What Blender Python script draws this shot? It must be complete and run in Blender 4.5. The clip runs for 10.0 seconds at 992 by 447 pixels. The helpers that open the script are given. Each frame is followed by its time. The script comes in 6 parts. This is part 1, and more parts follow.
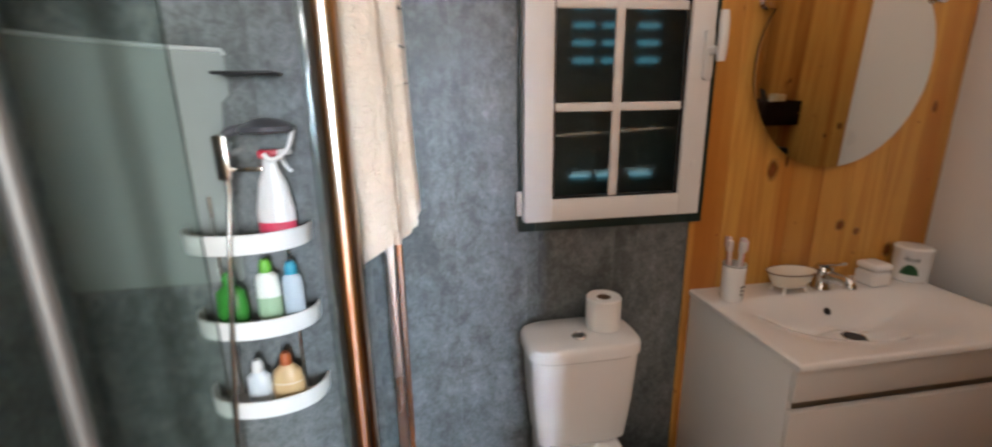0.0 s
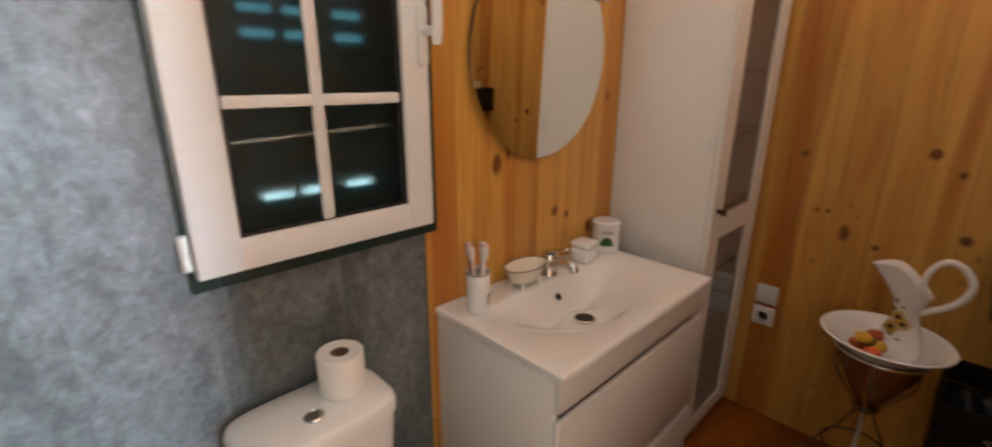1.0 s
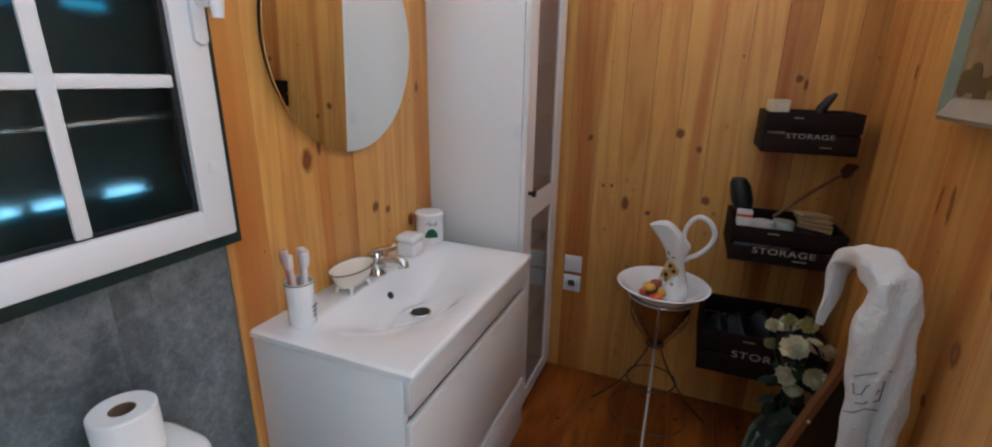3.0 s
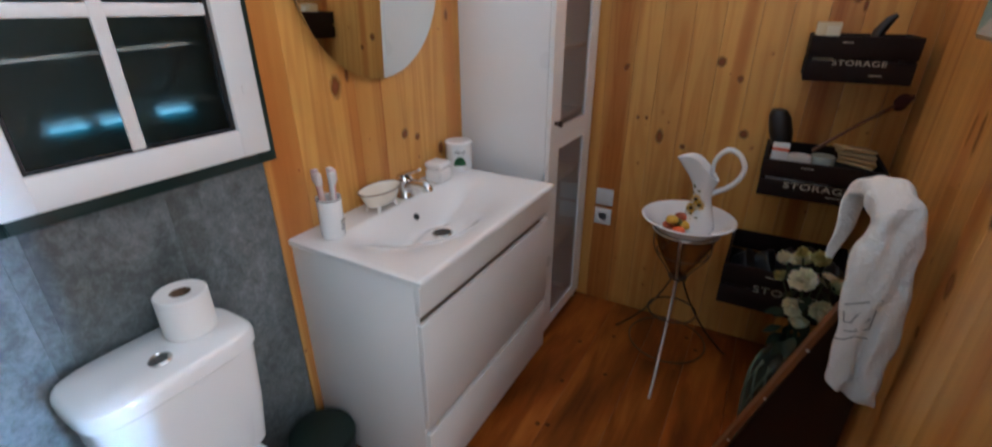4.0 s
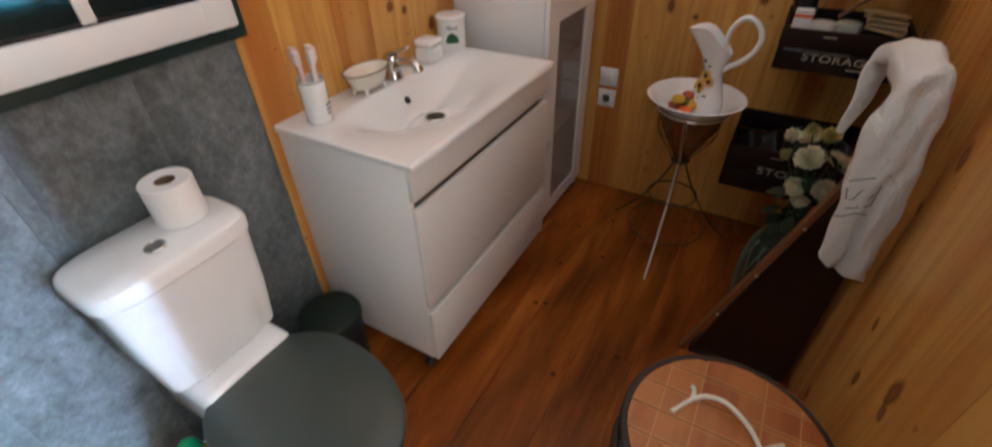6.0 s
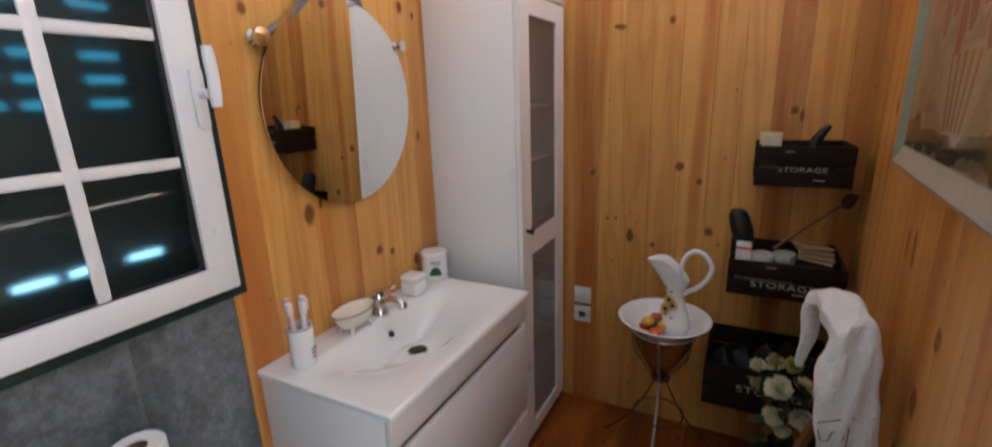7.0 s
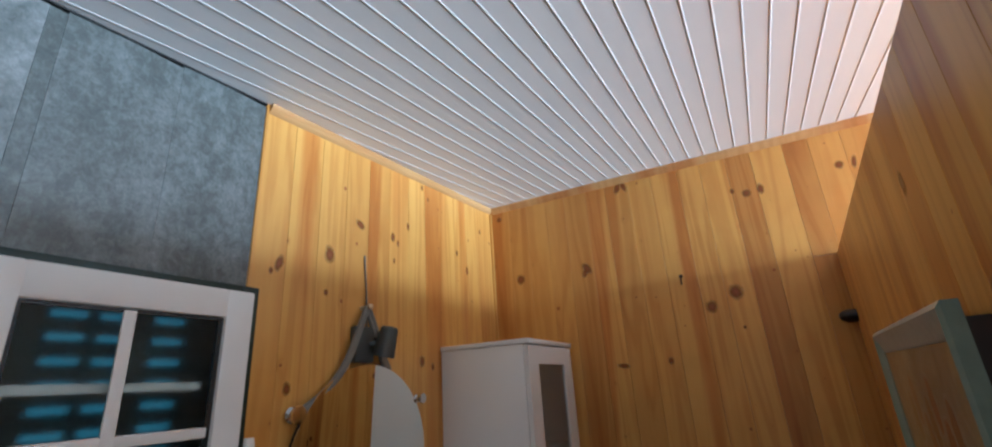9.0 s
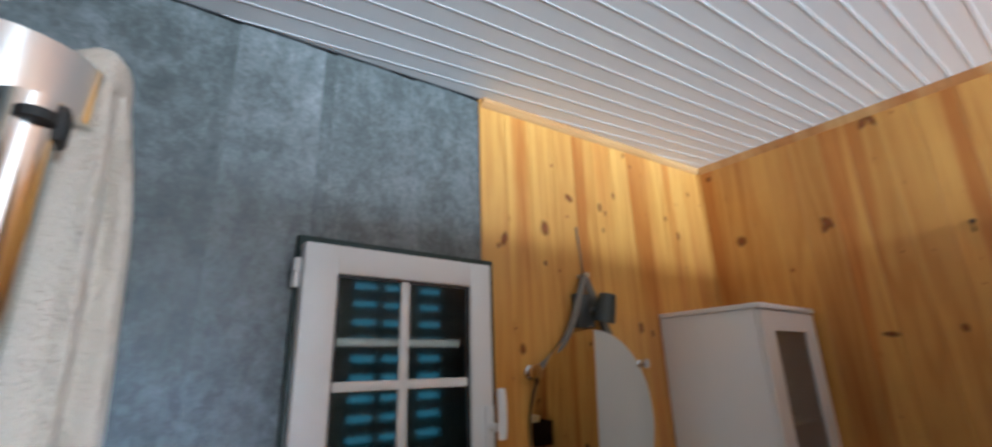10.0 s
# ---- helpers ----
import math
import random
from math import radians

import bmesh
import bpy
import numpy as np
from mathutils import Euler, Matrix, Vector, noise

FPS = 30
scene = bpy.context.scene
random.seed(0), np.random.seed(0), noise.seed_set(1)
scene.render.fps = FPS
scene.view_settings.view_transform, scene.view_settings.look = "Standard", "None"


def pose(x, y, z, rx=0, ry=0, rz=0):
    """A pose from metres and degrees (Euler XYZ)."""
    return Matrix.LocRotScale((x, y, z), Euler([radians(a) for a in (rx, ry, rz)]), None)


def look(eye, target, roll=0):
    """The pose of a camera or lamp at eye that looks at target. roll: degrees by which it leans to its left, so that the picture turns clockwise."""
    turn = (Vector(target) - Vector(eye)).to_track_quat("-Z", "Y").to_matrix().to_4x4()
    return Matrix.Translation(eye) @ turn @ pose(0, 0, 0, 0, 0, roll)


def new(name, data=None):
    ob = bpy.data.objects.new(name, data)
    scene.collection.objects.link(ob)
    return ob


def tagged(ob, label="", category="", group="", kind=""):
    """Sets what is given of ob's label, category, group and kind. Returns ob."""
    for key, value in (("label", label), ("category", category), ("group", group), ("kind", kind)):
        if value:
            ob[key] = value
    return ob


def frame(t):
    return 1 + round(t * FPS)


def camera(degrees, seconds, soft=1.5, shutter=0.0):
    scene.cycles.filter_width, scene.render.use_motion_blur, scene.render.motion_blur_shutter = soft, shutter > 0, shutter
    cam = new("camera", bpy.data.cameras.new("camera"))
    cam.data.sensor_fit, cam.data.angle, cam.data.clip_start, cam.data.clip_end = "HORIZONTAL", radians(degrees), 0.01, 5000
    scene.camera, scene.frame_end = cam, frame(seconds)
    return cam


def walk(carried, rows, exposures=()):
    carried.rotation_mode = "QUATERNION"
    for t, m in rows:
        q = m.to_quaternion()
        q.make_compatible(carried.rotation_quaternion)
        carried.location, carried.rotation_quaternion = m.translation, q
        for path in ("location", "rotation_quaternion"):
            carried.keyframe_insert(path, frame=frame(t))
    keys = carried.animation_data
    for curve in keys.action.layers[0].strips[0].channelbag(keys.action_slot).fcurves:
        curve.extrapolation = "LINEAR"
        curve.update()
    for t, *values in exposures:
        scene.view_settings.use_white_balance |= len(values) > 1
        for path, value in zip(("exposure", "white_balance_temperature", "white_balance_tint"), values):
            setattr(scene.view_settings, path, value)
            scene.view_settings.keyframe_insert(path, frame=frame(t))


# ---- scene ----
cam = camera(92.7, 10.0, soft=2.0, shutter=0.35)
PATH = [
    (0, (0.208, -0.012, 1.486), (0.527, 1.893, 0.967), -0.9),
    (0.2, (0.201, 0.060, 1.501), (0.706, 1.915, 0.950), -1.6),
    (0.4, (0.239, 0.115, 1.503), (0.913, 1.917, 0.957), -1.3),
    (0.5, (0.250, 0.157, 1.497), (1.057, 1.902, 0.946), -0.5),
    (0.7, (0.280, 0.254, 1.492), (1.346, 1.848, 0.925), 0.4),
    (1, (0.338, 0.309, 1.500), (1.671, 1.677, 0.907), 0.2),
    (1.5, (0.368, 0.369, 1.505), (1.992, 1.339, 0.856), -1.2),
    (2, (0.371, 0.358, 1.479), (2.102, 1.123, 0.832), -0.8),
    (2.2, (0.355, 0.366, 1.472), (2.111, 1.072, 0.826), 0.6),
    (3.3, (0.337, 0.356, 1.470), (2.099, 1.138, 0.937), 1.0),
    (3.5, (0.329, 0.319, 1.479), (2.027, 1.226, 0.939), 0.2),
    (3.8, (0.327, 0.254, 1.463), (1.952, 1.185, 0.761), -0.4),
    (4, (0.328, 0.212, 1.457), (1.907, 1.114, 0.624), -0.1),
    (4.2, (0.329, 0.199, 1.440), (1.857, 1.076, 0.493), -0.4),
    (4.5, (0.336, 0.203, 1.414), (1.763, 1.047, 0.294), -1.0),
    (5, (0.341, 0.210, 1.379), (1.569, 0.947, -0.018), -0.5),
    (5.2, (0.345, 0.212, 1.375), (1.498, 0.913, -0.102), -0.4),
    (6.3, (0.366, 0.195, 1.461), (1.856, 1.051, 0.437), -1.8),
    (6.5, (0.368, 0.194, 1.494), (1.938, 1.072, 0.621), -1.7),
    (6.8, (0.367, 0.183, 1.544), (2.030, 1.080, 0.890), -1.8),
    (7, (0.364, 0.174, 1.570), (2.071, 1.079, 1.053), -2.1),
    (7.2, (0.358, 0.173, 1.587), (2.095, 1.083, 1.194), -2.5),
    (7.4, (0.351, 0.171, 1.622), (2.105, 1.088, 1.335), -2.3),
    (7.5, (0.341, 0.160, 1.640), (2.100, 1.083, 1.409), -2.0),
    (7.8, (0.310, 0.152, 1.683), (2.087, 1.070, 1.671), -2.0),
    (8, (0.294, 0.156, 1.708), (2.074, 1.057, 1.856), -2.0),
    (8.5, (0.269, 0.151, 1.753), (2.004, 1.011, 2.255), -2.0),
    (9, (0.250, 0.125, 1.778), (1.929, 0.994, 2.433), -3.6),
    (9.2, (0.250, 0.127, 1.753), (1.906, 1.012, 2.441), -4.1),
    (9.5, (0.239, 0.123, 1.767), (1.782, 1.213, 2.422), -2.7),
    (10, (0.193, 0.148, 1.746), (1.374, 1.649, 2.341), -1.7),
]
walk(cam, [(t, look(eye, target, roll)) for t, eye, target, roll in PATH], exposures=[(0, -0.65, 6800, 9), (0.5, -0.52, 7000, 9), (1, -0.28, 7100, 8), (1.5, 0.0, 6400, 6), (2, 0.17, 5400, 3), (3.3, 0.15, 4850, -2), (4.5, 0.08, 4950, 1), (5.2, 0.1, 4950, 2), (6.3, 0.14, 5850, 3), (7.0, 0.1, 5150, 2), (7.5, -0.35, 4500, -1), (8.0, -0.75, 4400, -2), (8.5, -1.15, 4650, 0), (9.5, -1.2, 5450, -1), (10, -1.1, 5350, 0)])

# ---- light ----
world = bpy.data.worlds.new("sky")
scene.world = world
world.use_nodes = True
wn = world.node_tree
wsky = wn.nodes.new("ShaderNodeTexSky")
wsky.sky_type, wsky.sun_disc = "NISHITA", False
wsky.sun_elevation, wsky.sun_rotation = radians(40), radians(180)
wbg = wn.nodes["Background"]
wn.links.new(wsky.outputs[0], wbg.inputs[0])
wbg.inputs[1].default_value = 0.1


def area(name, m, sx, sy, power, colour):
    d = bpy.data.lights.new(name, "AREA")
    d.shape, d.size, d.size_y, d.energy, d.color = "RECTANGLE", sx, sy, power, colour
    ob = new(name, d)
    ob.matrix_world = m
    return ob


# daylight in two openings of the next room: one opposite the doorway, one behind the partition
key = area("daylight", look((0.76, -5.0, 1.25), (0.30, 1.335, 0.75)), 0.36, 1.20, 12, (0.55, 0.76, 1.0))
key.data.spread = radians(23)
area("daylight", look((1.85, -5.0, 1.40), (1.85, 1.0, 1.40)), 1.1, 1.62, 1000, (0.88, 0.94, 1.0))
# unseen strip lamp added high in the next room, over partition and doorway
area("daylight", look((1.42, -5.0, 2.30), (1.00, 1.0, 2.24)), 1.6, 0.30, 430, (0.88, 0.94, 1.0))
# doorway the camera comes in by: unseen fill lamp added for the room behind
area("doorway_fill", look((0.30, -0.085, 1.52), (0.95, 1.0, 1.30)), 0.44, 1.16, 3.0, (1.0, 0.97, 0.93))


# ---- materials ----
def mat(name):
    m = bpy.data.materials.new(name)
    m.use_nodes = True
    nt = m.node_tree
    b = nt.nodes["Principled BSDF"]
    return m, nt, b


def nd(nt, kind, **props):
    n = nt.nodes.new("ShaderNode" + kind)
    for k, v in props.items():
        if k == "blend":
            n.blend_type = v
        elif k == "op":
            n.operation = v
        elif k == "dt":
            n.data_type = v
        elif k == "feature":
            n.feature = v
        elif k == "dims":
            if n.bl_idname == "ShaderNodeTexVoronoi":
                n.voronoi_dimensions = v
            else:
                n.noise_dimensions = v
    return n


def ramp(nt, fac, stops):
    n = nd(nt, "ValToRGB")
    e = n.color_ramp.elements
    while len(e) < len(stops):
        e.new(0.5)
    for q, (p, c) in zip(e, stops):
        q.position, q.color = p, (*c, 1)
    nt.links.new(fac, n.inputs[0])
    return n.outputs[0]


def mixc(nt, fac, a, b, blend="MIX"):
    n = nd(nt, "Mix", dt="RGBA", blend=blend)
    for i, v in ((0, fac), (6, a), (7, b)):
        if isinstance(v, (int, float)):
            n.inputs[i].default_value = v
        elif isinstance(v, tuple):
            n.inputs[i].default_value = (*v, 1)
        else:
            nt.links.new(v, n.inputs[i])
    return n.outputs[2]


def calc(nt, op, a, b=0.0):
    n = nd(nt, "Math", op=op)
    for i, v in ((0, a), (1, b)):
        if isinstance(v, (int, float)):
            n.inputs[i].default_value = v
        else:
            nt.links.new(v, n.inputs[i])
    return n.outputs[0]


def coords(nt, scale=(1, 1, 1), shift=0.0):
    """Object coordinates, scaled, moved by the object's random number."""
    tc = nd(nt, "TexCoord")
    mp = nd(nt, "Mapping")
    mp.inputs["Scale"].default_value = scale
    nt.links.new(tc.outputs["Object"], mp.inputs["Vector"])
    if shift:
        oi = nd(nt, "ObjectInfo")
        sh = nd(nt, "VectorMath", op="SCALE")
        sh.inputs[0].default_value = (37.0, 53.0, 71.0)
        nt.links.new(calc(nt, "MULTIPLY", oi.outputs["Random"], shift), sh.inputs["Scale"])
        nt.links.new(sh.outputs[0], mp.inputs["Location"])
    return mp.outputs[0]


def noise_at(nt, vec, scale, detail=4.0, rough=0.55, dist=0.0):
    n = nd(nt, "TexNoise")
    nt.links.new(vec, n.inputs["Vector"])
    n.inputs["Scale"].default_value, n.inputs["Detail"].default_value = scale, detail
    n.inputs["Roughness"].default_value, n.inputs["Distortion"].default_value = rough, dist
    return n.outputs[0]


def bump(nt, b, height, strength=0.2, dist=0.002):
    n = nd(nt, "Bump")
    n.inputs["Strength"].default_value, n.inputs["Distance"].default_value = strength, dist
    nt.links.new(height, n.inputs["Height"])
    nt.links.new(n.outputs[0], b.inputs["Normal"])


def plain(name, colour, rough=0.5, metal=0.0, vary=0.08, scale=30.0, relief=0.05, coat=0.0, sheen=0.0):
    """One colour with faint mottling at two scales and fine relief."""
    m, nt, b = mat(name)
    v = coords(nt, shift=1.0)
    n1, n2 = noise_at(nt, v, scale), noise_at(nt, v, scale * 0.12, 2.0)
    lo = tuple(c * (1 - vary) for c in colour)
    hi = tuple(min(1, c * (1 + vary)) for c in colour)
    c = mixc(nt, calc(nt, "ADD", calc(nt, "MULTIPLY", n1, 0.5), calc(nt, "MULTIPLY", n2, 0.5)), lo, hi)
    nt.links.new(c, b.inputs["Base Color"])
    b.inputs["Metallic"].default_value = metal
    r = calc(nt, "ADD", calc(nt, "MULTIPLY", n2, 0.12), rough - 0.06)
    nt.links.new(r, b.inputs["Roughness"])
    b.inputs["Coat Weight"].default_value = coat
    b.inputs["Sheen Weight"].default_value = sheen
    if relief:
        bump(nt, b, n1, relief)
    return m


def pine(name, light, dark, knot, grain_axis=2, knots=6.0, rough=0.36):
    """Varnished softwood: streaked grain along one local axis, bent round oval red-brown knots."""
    m, nt, b = mat(name)
    v = coords(nt, shift=1.0)
    sep = nd(nt, "SeparateXYZ")
    nt.links.new(v, sep.inputs[0])
    along = sep.outputs[grain_axis]
    across = sep.outputs[0] if grain_axis == 2 else sep.outputs[1]
    flat = nd(nt, "CombineXYZ")
    nt.links.new(across, flat.inputs[0])
    nt.links.new(calc(nt, "MULTIPLY", along, 0.86), flat.inputs[1])
    vo = nd(nt, "TexVoronoi", dims="2D", feature="F1")
    vo.inputs["Scale"].default_value = knots
    nt.links.new(flat.outputs[0], vo.inputs["Vector"])
    d = vo.outputs["Distance"]
    size = nd(nt, "SeparateColor")
    nt.links.new(vo.outputs["Color"], size.inputs[0])
    # a knot's size from the cell's own random number
    rad = calc(nt, "ADD", calc(nt, "MULTIPLY", calc(nt, "POWER", size.outputs[0], 2.6), 0.030 * knots / 6), 0.002)
    wob = calc(nt, "MULTIPLY", calc(nt, "SUBTRACT", noise_at(nt, flat.outputs[0], 48.0, 3.0), 0.5), 0.095)
    rel = calc(nt, "DIVIDE", calc(nt, "ADD", d, wob), rad)
    near = calc(nt, "DIVIDE", 1.0, calc(nt, "ADD", 1.0, calc(nt, "POWER", rel, 2.0)))
    # growth rings: wide streaks along the board
    low = nd(nt, "CombineXYZ")
    nt.links.new(across, low.inputs[0])
    nt.links.new(calc(nt, "MULTIPLY", along, 0.055), low.inputs[1])
    warp = noise_at(nt, low.outputs[0], 9.0, 3.0, 0.5, 0.8)
    ringsv = calc(nt, "ADD", calc(nt, "MULTIPLY", across, 30.0), calc(nt, "ADD", calc(nt, "MULTIPLY", warp, 34.0), calc(nt, "MULTIPLY", near, 9.0)))
    rings = calc(nt, "ADD", calc(nt, "MULTIPLY", calc(nt, "SINE", ringsv), 0.5), 0.5)
    fine = nd(nt, "CombineXYZ")
    nt.links.new(calc(nt, "MULTIPLY", across, 420.0), fine.inputs[0])
    nt.links.new(calc(nt, "MULTIPLY", along, 9.0), fine.inputs[1])
    fib = noise_at(nt, fine.outputs[0], 1.0, 3.0)
    mott = noise_at(nt, flat.outputs[0], 7.0, 4.0, 0.6, 0.5)
    streak = calc(nt, "ADD", calc(nt, "MULTIPLY", calc(nt, "POWER", rings, 1.8), 0.24), calc(nt, "ADD", calc(nt, "MULTIPLY", fib, 0.18), calc(nt, "ADD", calc(nt, "MULTIPLY", warp, 0.3), calc(nt, "MULTIPLY", mott, 0.26))))
    c = ramp(nt, streak, [(0.2, light), (0.85, dark)])
    oi = nd(nt, "ObjectInfo")
    c = mixc(nt, 1.0, c, oi.outputs["Color"], "MULTIPLY")
    # red heartwood bands down some boards
    heart = nd(nt, "MapRange")
    nt.links.new(noise_at(nt, low.outputs[0], 6.5, 2.0, 0.5, 0.3), heart.inputs[0])
    heart.inputs[1].default_value, heart.inputs[2].default_value = 0.52, 0.63
    heart.inputs[4].default_value = 0.8
    c = mixc(nt, heart.outputs[0], c, (0.74, 0.50, 0.36), "MULTIPLY")
    halo = calc(nt, "MULTIPLY", calc(nt, "POWER", near, 1.1), 0.85)
    c = mixc(nt, halo, c, (dark[0] * 0.62, dark[1] * 0.42, dark[2] * 0.3))
    core = nd(nt, "MapRange")
    nt.links.new(rel, core.inputs[0])
    core.inputs[1].default_value, core.inputs[2].default_value = 1.15, 0.7
    core.inputs[4].default_value = 0.92
    heartk = mixc(nt, calc(nt, "MINIMUM", rel, 1.0), tuple(q * 2.0 for q in knot), knot)
    c = mixc(nt, core.outputs[0], c, heartk)
    nt.links.new(c, b.inputs["Base Color"])
    nt.links.new(calc(nt, "ADD", calc(nt, "MULTIPLY", fib, 0.15), rough - 0.08), b.inputs["Roughness"])
    bump(nt, b, streak, 0.06, 0.0006)
    return m


def concrete():
    """Cement-look wall panel: cloudy blue-grey with pale and dark flecks and faint upright streaks."""
    m, nt, b = mat("grey_stone_panel")
    v = coords(nt, (1, 1, 0.8), 1.0)
    v2 = coords(nt, (1, 1, 0.16), 1.0)
    big = noise_at(nt, v2, 6.0, 3.0, 0.55, 0.3)
    cloud = noise_at(nt, v, 15.0, 3.0, 0.6, 0.6)
    mid = noise_at(nt, v, 55.0, 5.0, 0.7, 0.5)
    small = noise_at(nt, v, 120.0, 3.0, 0.7)
    f = calc(nt, "ADD", calc(nt, "MULTIPLY", big, 0.30), calc(nt, "ADD", calc(nt, "MULTIPLY", mid, 0.40), calc(nt, "ADD", calc(nt, "MULTIPLY", cloud, 0.30), calc(nt, "MULTIPLY", small, 0.14))))
    oi = nd(nt, "ObjectInfo")
    f = calc(nt, "ADD", f, calc(nt, "MULTIPLY", calc(nt, "SUBTRACT", oi.outputs["Random"], 0.5), 0.05))
    c = ramp(nt, f, [(0.36, (0.036, 0.043, 0.042)), (0.52, (0.084, 0.096, 0.096)), (0.66, (0.172, 0.188, 0.194)), (0.82, (0.33, 0.345, 0.355))])
    nt.links.new(c, b.inputs["Base Color"])
    nt.links.new(calc(nt, "ADD", calc(nt, "MULTIPLY", mid, 0.2), 0.34), b.inputs["Roughness"])
    b.inputs["Specular IOR Level"].default_value = 0.5
    bump(nt, b, mid, 0.05, 0.001)
    return m


def floor_wood(name="red_brown_floor_wood", axis=0):
    m, nt, b = mat(name)
    v = coords(nt, tuple(1.2 if k == axis else 10 for k in range(3)), 1.0)
    n = noise_at(nt, v, 1.6, 5.0, 0.6, 0.8)
    v2 = coords(nt, tuple(3 if k == axis else 110 for k in range(3)), 1.0)
    n2 = noise_at(nt, v2, 1.0, 3.0)
    patch = noise_at(nt, coords(nt, tuple(0.35 if k == axis else 1 for k in range(3)), 0.0), 4.2, 3.0, 0.5, 0.3)
    f = calc(nt, "ADD", calc(nt, "MULTIPLY", n, 0.30), calc(nt, "ADD", calc(nt, "MULTIPLY", n2, 0.07), calc(nt, "MULTIPLY", patch, 0.62)))
    c = ramp(nt, f, [(0.36, (0.11, 0.027, 0.005)), (0.50, (0.28, 0.072, 0.009)), (0.64, (0.54, 0.175, 0.022))])
    oi = nd(nt, "ObjectInfo")
    c = mixc(nt, 1.0, c, ramp(nt, oi.outputs["Random"], [(0, (0.78, 0.82, 0.80)), (0.45, (0.92, 0.93, 0.9)), (1, (1.15, 1.08, 1.0))]), "MULTIPLY")
    kv = nd(nt, "TexVoronoi", dims="2D", feature="F1")
    kv.inputs["Scale"].default_value = 3.0
    kr = nd(nt, "Mapping")
    kr.inputs["Rotation"].default_value = (radians(90) if axis == 2 else 0, 0, 0)
    nt.links.new(coords(nt, (1, 1, 1), 1.0), kr.inputs[0])
    nt.links.new(kr.outputs[0], kv.inputs["Vector"])
    k = calc(nt, "LESS_THAN", kv.outputs["Distance"], 0.03)
    c = mixc(nt, calc(nt, "MULTIPLY", k, 0.7), c, (0.02, 0.006, 0.004))
    nt.links.new(c, b.inputs["Base Color"])
    nt.links.new(calc(nt, "ADD", calc(nt, "MULTIPLY", n, 0.22), 0.22), b.inputs["Roughness"])
    b.inputs["Specular IOR Level"].default_value = 0.2
    bump(nt, b, n2, 0.06, 0.0008)
    return m


def glass_mat(name, tint=(1, 1, 1), rough=0.0, ior=1.45):
    m, nt, b = mat(name)
    b.inputs["Base Color"].default_value = (*tint, 1)
    b.inputs["Transmission Weight"].default_value = 1.0
    b.inputs["IOR"].default_value = ior
    n = noise_at(nt, coords(nt), 4.0, 2.0)
    nt.links.new(calc(nt, "MULTIPLY", calc(nt, "ADD", n, 0.5), rough), b.inputs["Roughness"])
    return m


def frosted(name, tint, rough):
    m, nt, b = mat(name)
    b.inputs["Base Color"].default_value = (*tint, 1)
    b.inputs["Transmission Weight"].default_value = 1.0
    b.inputs["Roughness"].default_value = rough
    return m


def towel_mat(name, colour):
    m, nt, b = mat(name)
    v = coords(nt)
    n, n2 = noise_at(nt, v, 260.0, 2.0), noise_at(nt, v, 14.0, 3.0)
    c = mixc(nt, n2, tuple(x * 0.88 for x in colour), colour)
    nt.links.new(c, b.inputs["Base Color"])
    b.inputs["Roughness"].default_value = 0.95
    b.inputs["Sheen Weight"].default_value = 0.3
    h = calc(nt, "ADD", calc(nt, "MULTIPLY", n, 0.35), calc(nt, "MULTIPLY", noise_at(nt, v, 38.0, 4.0, 0.6, 0.6), 1.0))
    bump(nt, b, h, 0.85, 0.012)
    return m


PINE = pine("pine_boards", (0.70, 0.408, 0.108), (0.48, 0.205, 0.038), (0.19, 0.052, 0.015))
PINE_TRIM = pine("pine_trim", (0.62, 0.38, 0.17), (0.46, 0.24, 0.08), (0.15, 0.06, 0.02), grain_axis=0, knots=2.0)


def knot_mat():
    """A knot: dark ringed heart that fades into a red-brown halo and clear grain at the rim."""
    m, nt, b = mat("pine_knot")
    v = coords(nt)
    sep = nd(nt, "SeparateXYZ")
    nt.links.new(v, sep.inputs[0])
    flat = nd(nt, "CombineXYZ")
    nt.links.new(sep.outputs[0], flat.inputs[0])
    nt.links.new(sep.outputs[2], flat.inputs[1])
    oi = nd(nt, "ObjectInfo")
    nt.links.new(calc(nt, "MULTIPLY", oi.outputs["Random"], 40.0), flat.inputs[2])
    ln = nd(nt, "VectorMath", op="LENGTH")
    disc = nd(nt, "CombineXYZ")
    nt.links.new(sep.outputs[0], disc.inputs[0])
    nt.links.new(sep.outputs[2], disc.inputs[1])
    nt.links.new(disc.outputs[0], ln.inputs[0])
    wob = calc(nt, "MULTIPLY", calc(nt, "SUBTRACT", noise_at(nt, flat.outputs[0], 2.2, 3.0), 0.5), 0.55)
    r = calc(nt, "ADD", ln.outputs["Value"], wob)
    ring = calc(nt, "MULTIPLY", calc(nt, "SINE", calc(nt, "MULTIPLY", r, 34.0)), 0.03)
    c = ramp(nt, calc(nt, "ADD", r, ring), [(0.0, (0.27, 0.085, 0.026)), (0.24, (0.20, 0.058, 0.016)), (0.46, (0.27, 0.085, 0.021)), (0.68, (0.41, 0.165, 0.040)), (1.0, (0.52, 0.27, 0.080))])
    nt.links.new(c, b.inputs["Base Color"])
    fade = nd(nt, "MapRange")
    nt.links.new(r, fade.inputs[0])
    fade.inputs[1].default_value, fade.inputs[2].default_value = 0.28, 0.92
    fade.inputs[3].default_value, fade.inputs[4].default_value = 0.95, 0.0
    nt.links.new(fade.outputs[0], b.inputs["Alpha"])
    b.inputs["Roughness"].default_value = 0.4
    return m


